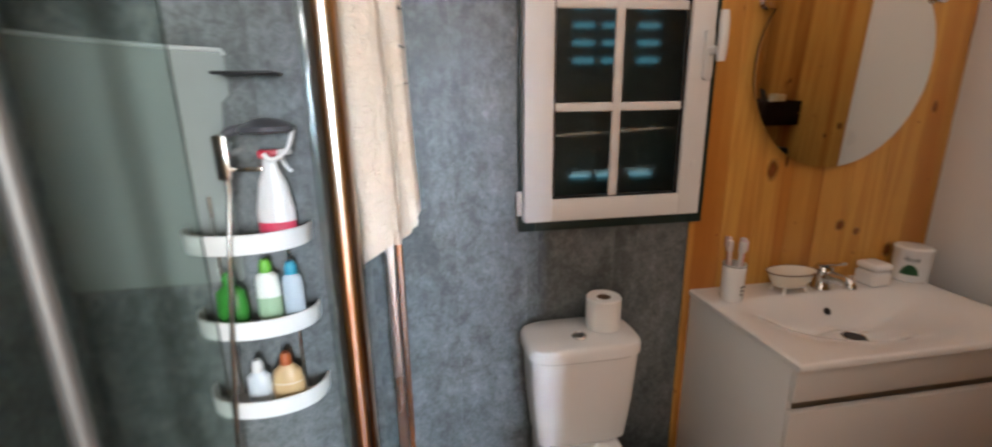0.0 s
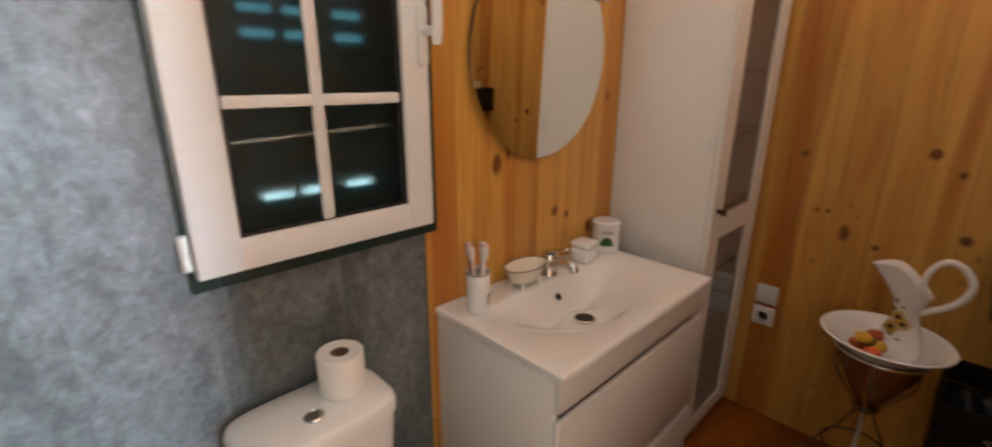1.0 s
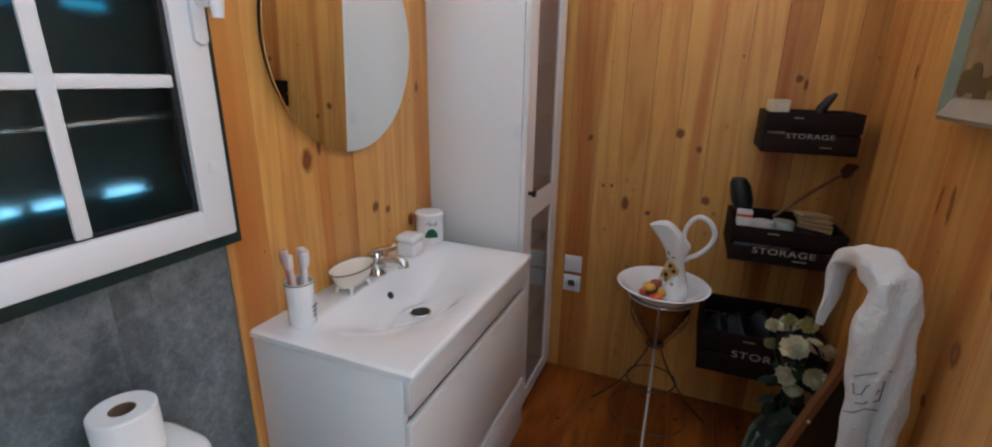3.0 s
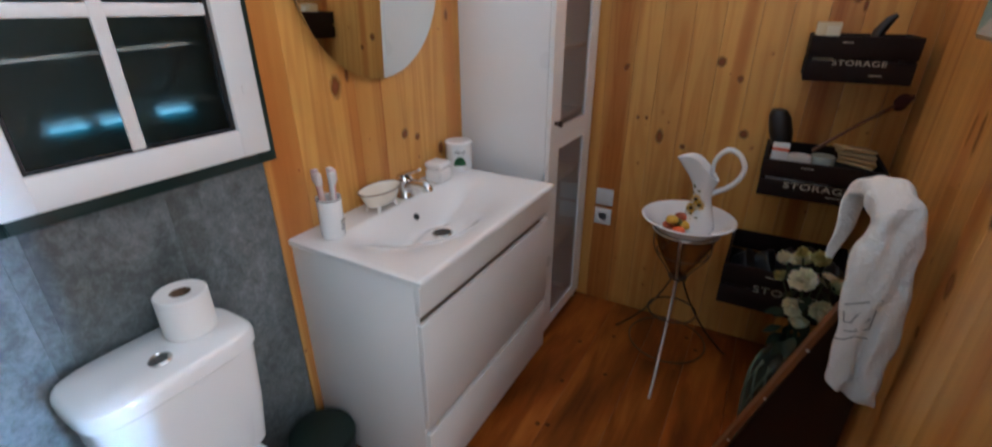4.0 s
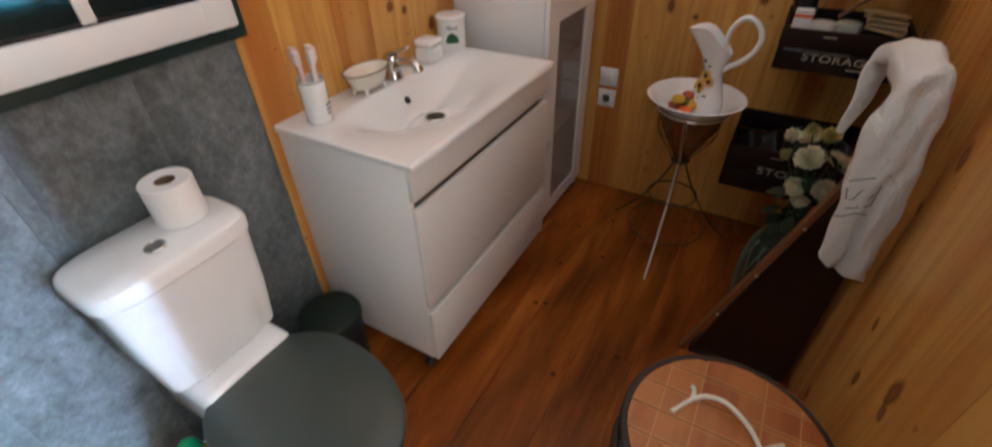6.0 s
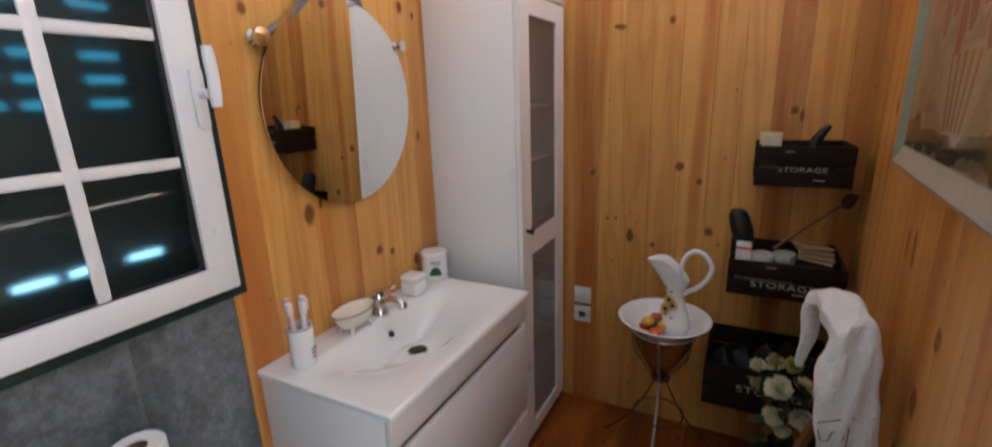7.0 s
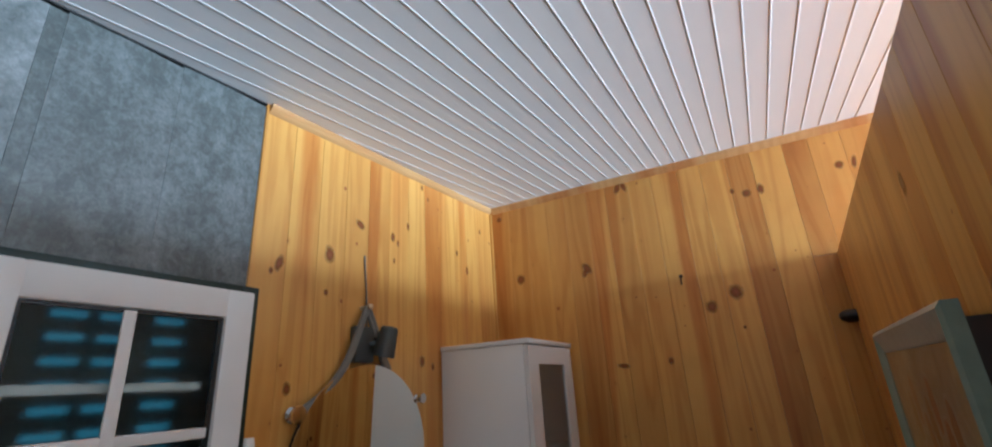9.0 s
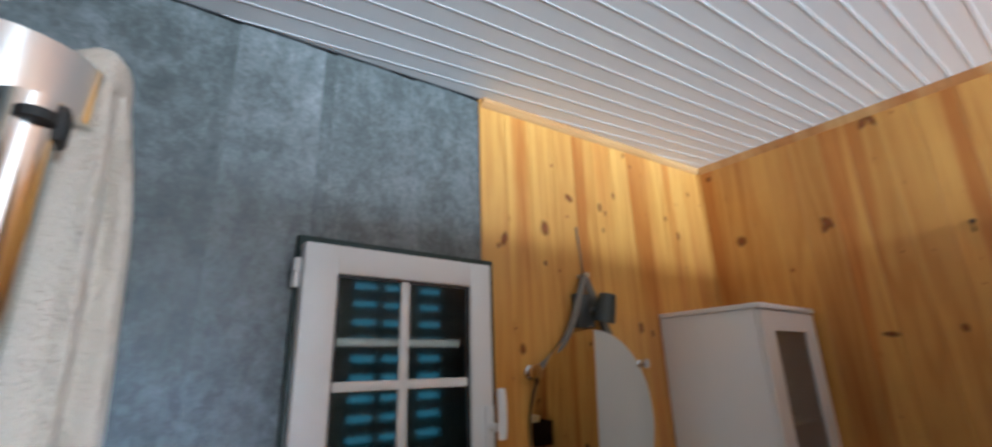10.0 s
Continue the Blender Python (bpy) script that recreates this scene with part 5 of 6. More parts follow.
def pitcher():
    s = thing("pitcher", (BX, BY - 0.035, BZ + 0.0155), "white ceramic pitcher with curled handle and painted fruit", "pitcher", rz=0)
    prof = [(0.0, 0.044), (0.010, 0.056), (0.03, 0.063), (0.055, 0.060), (0.09, 0.050), (0.13, 0.041), (0.165, 0.036), (0.190, 0.037), (0.212, 0.041), (0.234, 0.046), (0.252, 0.049)]
    rows = []
    for z, r in prof:
        ring = []
        lip = max(0.0, (z - 0.165) / 0.087)
        z, r = z - 0.028 * lip, r * (1 - 0.12 * max(0.0, 1 - abs(z - 0.17) / 0.08))
        for i in range(40):
            a = i * math.tau / 40
            front = 0.5 + 0.5 * math.sin(a)
            k = max(0.0, math.sin(a)) ** 5
            rr = r + 0.064 * lip ** 1.5 * k
            zz = z + 0.098 * lip * front - 0.028 * lip * k ** 2
            ring.append((rr * math.cos(a) * (1 - 0.35 * lip * k), rr * math.sin(a), zz))
        rows.append(ring)
    inner = [[(x * 0.92, y * 0.92, z - 0.003) for x, y, z in r] for r in reversed(rows[4:])]
    part("jug", loft(bmesh.new(), [rows[0]] + rows + inner, cap=True), CERAMIC, s, sharp=60)
    pts = curve_pts([(0, y, z) for y, z in ((-0.038, 0.236), (-0.022, 0.252), (-0.020, 0.292), (-0.038, 0.330), (-0.066, 0.346), (-0.100, 0.330), (-0.122, 0.288), (-0.110, 0.240), (-0.078, 0.203), (-0.048, 0.184), (-0.030, 0.168))], 7)
    part("handle", tube(bmesh.new(), pts, [0.0065 + 0.0035 * min(1.0, 3 * k / len(pts)) for k in range(len(pts))], 12), CERAMIC, s)
    # painted relief of sunflowers and fruit on the side that faces the door
    rnd = random.Random(11)
    for z, a_deg, kind in ((0.118, 148, "sun"), (0.155, 160, "sun"), (0.135, 178, "sun"), (0.095, 135, "leaf"), (0.085, 160, "leaf"), (0.19, 150, "leaf")):
        a = math.radians(a_deg)
        r = 0.05 if z < 0.13 else 0.043
        m = Matrix.Translation((r * math.cos(a), r * math.sin(a), z)) @ pose(0, 0, 0, 0, 0, a_deg + 90) @ pose(0, 0, 0, 90, 0, 0)
        b = bmesh.new()
        n = 10 if kind == "sun" else 3
        for k in range(n):
            t = k * math.tau / n
            ring = [(0.006 * math.cos(t), 0.006 * math.sin(t)), (0.016 * math.cos(t - 0.2), 0.016 * math.sin(t - 0.2)), (0.023 * math.cos(t), 0.023 * math.sin(t)), (0.016 * math.cos(t + 0.2), 0.016 * math.sin(t + 0.2))]
            loft(b, [[(x, y, 0.0) for x, y in ring], [(x, y, 0.004) for x, y in ring]])
        p = part("flower" if kind == "sun" else "leaf", b, YELLOW if kind == "sun" else LEAFG, s, "painted yellow sunflower" if kind == "sun" else "")
        p.matrix_basis = m
        if kind == "sun":
            c = part("flower_centre", turned(bmesh.new(), [(0, 0.0), (0.008, 0), (0.007, 0.006), (0, 0.007)], (0, 0, 0), 14), BROWN, p)
    for k in range(9):
        a, r = math.radians(104 + 17 * (k % 3) + 8 * (k // 3)), 0.062 + 0.026 * (k // 3) + 0.006 * (k % 2)
        z = 0.012 + 0.9 * max(0, r - 0.10) + 0.030 * (k % 3 == 1) + 0.014 * (k // 3 == 0)
        rad = rnd.uniform(0.019, 0.028)
        b = loft(bmesh.new(), [oval(0, 0, rad * math.sin(q) * 0.7, max(1e-4, rad * math.cos(q)), max(1e-4, rad * math.cos(q)), 16) for q in [math.pi * (i / 8 - 0.5) for i in range(9)]])
        p = part("fruit", b, (ORANGE, RUST, YELLOW, ORANGE, LEAFG)[k % 5], s, "glazed painted fruit")
        p.matrix_basis = Matrix.Translation((r * math.cos(a), r * math.sin(a), z + rad * 0.6))
    return s


pitcher()


# ---- crates on the wall ----
def crate(name, xf, y0, y1, z0, z1, label, word, wy, wz, size):
    w, d, h = y1 - y0, EX - xf - 0.002, z1 - z0
    s = thing(name, (xf, (y0 + y1) / 2, z0), label, "crate", "dark storage crates on the pine wall")
    t = 0.011
    n = 2
    slat = (h - 0.008) / n
    for k in range(n):
        a, b_ = k * (slat + 0.008), k * (slat + 0.008) + slat
        part("front_slat", box(0, t, -w / 2, w / 2, a, b_, bevel=0.002), CRATE, s)
        part("back_slat", box(d - t, d, -w / 2, w / 2, a, b_ + 0.0, bevel=0.002), CRATE, s)
    for yy in (-w / 2 + 0.002, w / 2 - 0.014):
        part("side", box(t, d - t, yy, yy + 0.012, 0.0, h, bevel=0.002), CRATE, s)
    part("bottom", box(t, d - t, -w / 2 + 0.014, w / 2 - 0.014, 0.002, 0.012), CRATE, s)
    m = pose(-0.0015, wy - (y0 + y1) / 2, wz - z0, 90, 0, -90) @ Matrix.Diagonal((1.05, 0.78, 1, 1))
    lettering(word, size, m, CREAM, s, label="worn cream stencilled word")
    for yy, zz, l in ((0.045, 0.86, 0.05), (-0.05, 0.17, 0.06)):
        part("print", box(-0.0016, 0.0002, yy - l * w, yy + l * w, h * zz, h * zz + 0.003), CREAM, s, "small worn line of print")
    return s


crate("storage_crate", 2.275, -0.155, 0.136, 1.230, 1.370, "small dark wooden storage crate with cream lettering, fixed to the wall", "STORAGE", -0.008, 1.290, 0.030)
crate("storage_crate", 2.200, -0.170, 0.190, 0.836, 0.968, "middle dark wooden storage crate holding toiletries", "STORAGE", 0.014, 0.884, 0.041)
crate("storage_crate", 2.150, -0.185, 0.240, 0.385, 0.560, "largest dark wooden storage crate low on the wall", "STORAGE", 0.004, 0.478, 0.050)

e = thing("match_box", (2.38, 0.092, 1.243), "small cream box standing in the top crate", "box")
part("pack", box(-0.03, 0.03, -0.035, 0.035, 0, 0.166, bevel=0.002), plain("cream_card", (0.62, 0.52, 0.32), 0.6), e)
part("panel", box(-0.0312, -0.0302, -0.03, 0.005, 0.12, 0.155), plain("pale_card", (0.7, 0.66, 0.52), 0.6), e)
e = thing("hair_clip", (2.41, -0.052, 1.312), "black plastic hair clip in the top crate", "hair clip")
part("grip", tube(bmesh.new(), [(0, 0.01, 0.0), (0, 0.0, 0.07), (0, -0.02, 0.105), (0, -0.035, 0.12)], [0.02, 0.018, 0.014, 0.008], 12), BLACK, e)
e = thing("hairbrush", (2.40, 0.138, 0.868), "black round hairbrush standing in the middle crate", "hairbrush")
part("head", loft(bmesh.new(), [oval(0, 0.25 * (z - 0.09), z, r, r * 0.9, 20) for z, r in ((0.0, 0.018), (0.09, 0.020), (0.11, 0.038), (0.16, 0.046), (0.215, 0.042), (0.238, 0.028), (0.242, 0.01))]), BLACK, e)
e = thing("soap_box", (2.33, 0.143, 0.849), "small white and orange packet in the crate", "packet")
part("pack", box(-0.018, 0.018, -0.027, 0.027, 0.0, 0.150, bevel=0.003), WHITE_PVC, e)
part("band", box(-0.0185, 0.0185, -0.0275, 0.0275, 0.126, 0.136), ORANGE, e)
for yy, c, l in ((0.005, (0.36, 0.40, 0.35), "pale green round tub in the crate"), (0.078, (0.5, 0.5, 0.46), "pale round tub in the crate")):
    e = thing("cream_tub", (2.36 - 0.03 * (yy > 0.05), yy, 0.849), l, "tub")
    part("tub", turned(bmesh.new(), [(0, 0), (0.036, 0), (0.038, 0.085), (0, 0.085)], (0, 0, 0), 28), plain("tub_plastic", c, 0.4), e)
    part("lid", turned(bmesh.new(), [(0, 0.086), (0.04, 0.086), (0.04, 0.108), (0.036, 0.115), (0, 0.116)], (0, 0, 0), 28), plain("tub_lid", tuple(min(1, q * 1.15) for q in c), 0.35), e)
e = thing("wash_bag", (2.36, -0.090, 0.849), "black wash bag in the middle crate", "bag")
part("bag", loft(bmesh.new(), [oval(0, 0, z, 0.10 * w, 0.062 * w, 24, 3.0) for z, w in ((0.0, 0.92), (0.02, 1.0), (0.07, 1.0), (0.095, 0.9), (0.10, 0.6))]), BLACK, e)
e = thing("comb_bundle", (2.34, -0.095, 0.950), "bundle of tan wooden combs in the crate", "combs")
for k in range(4):
    p = part("comb", box(-0.04, 0.04, -0.055, 0.055, 0, 0.012, bevel=0.004), plain("tan_comb", (0.42, 0.30, 0.14), 0.5), e)
    p.matrix_basis = pose(0, 0.006 * k, 0.016 * k, 6, 4, 12 * k - 16)
e = thing("back_brush", (2.33, 0.045, 0.985), "long-handled dark brush leaning into the corner", "brush")
part("handle", tube(bmesh.new(), [(0, 0, 0), (0.05, -0.12, 0.10), (0.08, -0.21, 0.170)], 0.006, 10), BROWNWOOD, e)
part("head", loft(bmesh.new(), [[(0.08 + 0.020 * u + p[0], -0.20 - 0.050 * u + p[1] * 0.3, 0.165 + 0.03 * u + p[1]) for p in oval(0, 0, 0, 0.012, 0.008 + 0.018 * math.sin(min(1, u + 0.12) * math.pi), 14)] for u in [k / 8 for k in range(9)]]), plain("dark_red_brush", (0.07, 0.014, 0.012), 0.6), e)
rnd = random.Random(7)
for k in range(5):
    e = thing("dark_pouch", (2.29 + 0.05 * (k % 2), -0.125 + 0.075 * k, 0.398), "black pouch in the lowest crate", "pouch", "black pouches in the lowest crate")
    hgt = rnd.uniform(0.15, 0.24)
    q = rnd.uniform(0, 6)
    part("pouch", loft(bmesh.new(), [[(x + 0.010 * math.sin(50 * y + q + 5 * z), y + 0.009 * math.sin(60 * x + q), zz + 0.014 * z * math.sin(70 * y + q)) for x, y, zz in oval(0.012 * math.sin(4 * z + k), 0.01 * math.sin(5 * z + q), z * hgt, 0.052 * w, 0.040 * w, 24, 3.0)] for z, w in ((0, 0.8), (0.1, 1), (0.35, 1.08), (0.6, 0.95), (0.8, 0.85), (0.93, 0.7), (1, 0.35))]), BLACK, e)


# ---- vase with flowers ----
def vase():
    VX, VY = 1.765, 0.0
    s = thing("flower_vase", (VX, VY, 0.0), "round dark green woven-glass vase on the floor", "vase")
    prof = [(0.0, 0.0), (0.060, 0.0), (0.076, 0.02), (0.088, 0.14), (0.097, 0.27), (0.099, 0.36), (0.090, 0.43), (0.070, 0.48), (0.060, 0.505), (0.064, 0.525), (0.058, 0.525), (0.052, 0.505), (0.0, 0.47)]
    part("body", turned(bmesh.new(), [(r * 0.97, z) for r, z in prof], (0, 0, 0), 40), plain("dark_green_glass", (0.010, 0.020, 0.013), 0.3, vary=0.4, scale=50), s)
    b = bmesh.new()
    for d in (-1, 1):
        for k in range(14):
            pts = []
            for i in range(15):
                z = 0.015 + 0.45 * i / 14
                r = np.interp(z, [p[1] for p in prof[1:9]], [p[0] for p in prof[1:9]]) * 0.985
                a = k * math.tau / 14 + d * i * 0.085
                pts.append((r * math.cos(a), r * math.sin(a), z))
            tube(b, pts, 0.003, 5)
    part("netting", b, plain("sage_netting", (0.12, 0.15, 0.10), 0.75, vary=0.4), s, "pale green net round the vase")
    f = thing("flower_bunch", (VX, VY, 0.49), "bunch of cream fabric flowers with dark leaves", "flowers")
    rnd = random.Random(3)
    PET = plain("cream_petals", (0.96, 0.87, 0.60), 0.85, vary=0.08, scale=40)
    PET.node_tree.nodes["Principled BSDF"].inputs["Subsurface Weight"].default_value = 0.35
    PET.node_tree.nodes["Principled BSDF"].inputs["Subsurface Scale"].default_value = 0.01
    PET2 = plain("yellow_green_petals", (0.62, 0.56, 0.22), 0.8, vary=0.2, scale=40)
    LEAF = plain("dark_leaf", (0.018, 0.034, 0.012), 0.6, vary=0.3)
    STEM = plain("stem_green", (0.03, 0.06, 0.02), 0.7)
    blooms = [(-0.050, 0.030, 0.280, 0.036), (-0.020, 0.082, 0.318, 0.023), (-0.010, 0.004, 0.330, 0.026), (-0.010, -0.046, 0.262, 0.025), (-0.045, 0.034, 0.196, 0.030), (-0.050, -0.022, 0.208, 0.033), (-0.040, 0.012, 0.158, 0.026), (-0.005, 0.044, 0.336, 0.019), (-0.015, 0.080, 0.262, 0.018), (0.045, 0.035, 0.290, 0.030), (0.050, -0.030, 0.235, 0.030)]
    for k, (x, y, z, R) in enumerate(blooms):
        c = Vector((x, y, z))
        out = Vector((x - 0.03, y, (z - 0.25) * 0.9 + 0.055)).normalized()
        q = out.to_track_quat("Z", "Y").to_matrix().to_4x4()
        b = bmesh.new()
        for layer, (count, tilt, ln) in enumerate(((10, 96, 1.0), (10, 74, 0.95), (9, 50, 0.85), (7, 28, 0.72), (4, 10, 0.6))):
            for i in range(count):
                a = i * math.tau / count + layer * 0.4 + rnd.uniform(-0.15, 0.15)
                L, W = R * ln * rnd.uniform(0.85, 1.12), R * 0.36 * rnd.uniform(0.85, 1.25)
                th = math.radians(tilt + rnd.uniform(-10, 10))
                mm = Matrix.Translation(c) @ q @ pose(0, 0, 0.004 * layer, 0, 0, math.degrees(a))

                def petal(u, v, L=L, W=W, th=th, mm=mm, w2=rnd.uniform(0, 6)):
                    s_ = u
                    wd = W * math.sin(min(1, s_ * 1.05 + 0.12) * math.pi * 0.62) * (v - 0.5) * 2
                    bend = th - 0.5 * s_
                    xx, zz = L * s_ * math.sin(bend), L * s_ * math.cos(bend)
                    zz += 0.25 * abs(v - 0.5) * W + 0.003 * math.sin(w2 + v * 9) * s_
                    return mm @ Vector((xx, wd, zz))
                lattice(b, petal, 3, 4, 0.0008)
        fl = part("bloom", b, PET2 if k in (2, 7, 8) else PET, f, sharp=80)
        part("stem", tube(bmesh.new(), curve_pts([(0.004 * math.cos(k), 0.004 * math.sin(k), -0.1), (x * 0.4, y * 0.4, z * 0.5), (x, y, z)], 5), 0.0022, 6), STEM, f)
    for k in range(34):
        a = rnd.uniform(0, math.tau)
        r, z = rnd.uniform(0.01, 0.05), rnd.uniform(0.06, 0.33)
        b = bmesh.new()
        mm = Matrix.Translation((r * math.cos(a) - 0.01, r * math.sin(a), z)) @ pose(0, 0, 0, rnd.uniform(-25, 25), rnd.uniform(10, 70), math.degrees(a))

        def leaf(u, v, mm=mm):
            return mm @ Vector((0.06 * u, 0.017 * math.sin(u * math.pi) * (v - 0.5) * 2, -0.012 * u * u + 0.004 * abs(v - 0.5)))
        lattice(b, leaf, 6, 2, 0.0006)
        part("leaf", b, LEAF, f)


vase()


# ---- leaning rack with a towel ----
def rack():
    s = thing("leaning_rack", (1.615, 0.187, 0.0), "dark wooden stand with slanted brown rail against the pine partition", "rack")
    top = Vector((0.0, -0.309, 1.030))
    n = Vector((0, top.z, -top.y)).normalized()
    a, d = Vector((0, 0, 0.0)), top
    ring = []
    for p in (a, d):
        ring.append([p + Vector((0.0, 0, 0)), p + Vector((0.034, 0, 0)), p + Vector((0.034, 0, 0)) - n * 0.016 + Vector((0, 0, 0.004)), p - n * 0.016 + Vector((0, 0, 0.004))])
    # rail in the lighter brown wood, side board beside it much darker
    part("slanted_rail", loft(bmesh.new(), ring), BROWNWOOD, s, "brown slanted rail")
    out = [(-0.036, 0.004), (-0.336, 0.004), (-0.335, 0.60), (-0.322, 0.985), (-0.304, 0.985)]
    part("side_board", loft(bmesh.new(), [[(x, y, z) for y, z in out] for x in (0.012, 0.028)]), DARKWOOD, s, "dark side board")
    part("foot_bar", box(0.0, 0.09, -0.30, -0.03, 0.0, 0.02, bevel=0.003), DARKWOOD, s)
    for z in (0.22, 0.42, 0.62):
        y = top.y * z / top.z
        part("screw", turned(bmesh.new(), [(0, 0), (0.005, 0), (0.004, 0.002), (0, 0.0025)], (0.0, y - 0.012, z), 12, pose(0, 0, 0, 0, -90, 0)), STEEL, s)
    return s


rack()


def hand_towel():
    OX, OY = 1.56, -0.07
    e = thing("hand_towel", (OX, OY, 0.63), "white towel with grey stitched motif folded over the rack", "towel")
    # stations from the tip of the short flap over the rack's top to the two tails: x, z, one edge, other edge, half thickness
    keys = [(1.672, 0.876, 0.008, -0.004, 0.006), (1.676, 0.960, 0.012, -0.024, 0.009), (1.678, 1.035, 0.009, -0.042, 0.012), (1.662, 1.066, 0.002, -0.058, 0.020), (1.610, 1.088, -0.003, -0.078, 0.027),
            (1.550, 1.096, -0.006, -0.088, 0.031), (1.512, 1.078, -0.012, -0.096, 0.034), (1.486, 1.050, -0.020, -0.106, 0.028), (1.476, 1.000, -0.006, -0.114, 0.032), (1.472, 0.920, -0.009, -0.122, 0.034), (1.470, 0.830, -0.015, -0.128, 0.034),
            (1.472, 0.750, -0.028, -0.133, 0.032), (1.476, 0.665, -0.038, -0.138, 0.028), (1.478, 0.640, -0.042, -0.138, 0.020)]
    per = 7
    spine = curve_pts([(k[0], 0, k[1]) for k in keys], per)
    m_ = len(spine)
    n = 84
    rows = []
    for i, p in enumerate(spine):
        t = (spine[min(i + 1, m_ - 1)] - spine[max(i - 1, 0)]).normalized()
        nrm = Vector((t.z, 0, -t.x))
        u = i / (m_ - 1)
        at = u * (len(keys) - 1)
        y0, y1, th = (float(np.interp(at, range(len(keys)), [k[j] for k in keys])) for j in (2, 3, 4))
        split = min(1.0, max(0.0, (0.93 - p.z) / 0.22)) if u > 0.55 else 0.0
        gap = -0.078 - 0.03 * max(0.0, 0.72 - p.z)
        ring = []
        for k in range(n):
            a = k * math.tau / n
            c, s = math.cos(a), math.sin(a)
            Y = (y0 + y1) / 2 + (y0 - y1) / 2 * math.copysign(abs(s) ** 0.7, s)
            N = th * math.copysign(abs(c) ** 0.6, c)
            groove = math.exp(-((Y - gap) / 0.008) ** 2)
            N *= 1 - 0.93 * split * groove
            # a rolled collar where the cloth turns over, soft creases below it
            N += 0.012 * math.exp(-((u - 0.50 - 1.1 * (Y + 0.06)) / 0.035) ** 2) * max(0.0, c) * (u > 0.3)
            N += min(1.0, u * 2) * (0.0040 * math.sin(60 * Y + 16 * u) + 0.0030 * math.sin(140 * Y - 22 * u + 1)) * max(0.0, c)
            Y += 0.0035 * math.sin(26 * u + 3 * s) + 0.002 * math.sin(61 * u)
            q = p + nrm * N + Vector((0, Y, 0))
            if u > 0.93:
                q.z -= (u - 0.93) / 0.07 * (0.020 * (Y < gap) + 0.004 * math.sin(4 * a))
            ring.append(q - Vector((OX, OY, 0.63)))
        rows.append(ring)
    part("cloth", loft(bmesh.new(), rows), TOWEL, e, sharp=80)
    b = bmesh.new()

    def face(dy, dz):
        y = -0.042 - 1.5 * dy
        return Vector((1.4335 + 0.12 * abs(y + 0.07) ** 1.6 - OX, y - OY, 0.900 - dz - 0.5 * (y + 0.063) - 0.63))
    for path in ([(-0.018, 0.0), (0.022, 0.0)], [(-0.016, 0.018), (-0.012, 0.045), (-0.004, 0.05), (0.0, 0.03), (0.006, 0.026), (0.008, 0.06), (0.003, 0.075), (-0.008, 0.07)], [(0.004, 0.024), (0.018, 0.024), (0.018, 0.07), (0.006, 0.074)], [(-0.018, 0.088), (-0.006, 0.094), (0.006, 0.088), (0.02, 0.096)], [(0.010, 0.036), (0.015, 0.044), (0.011, 0.056)]):
        tube(b, [face(u, w) for u, w in path], 0.0013, 5)
    part("motif", b, THREAD, e, "grey stitched motif")


hand_towel()


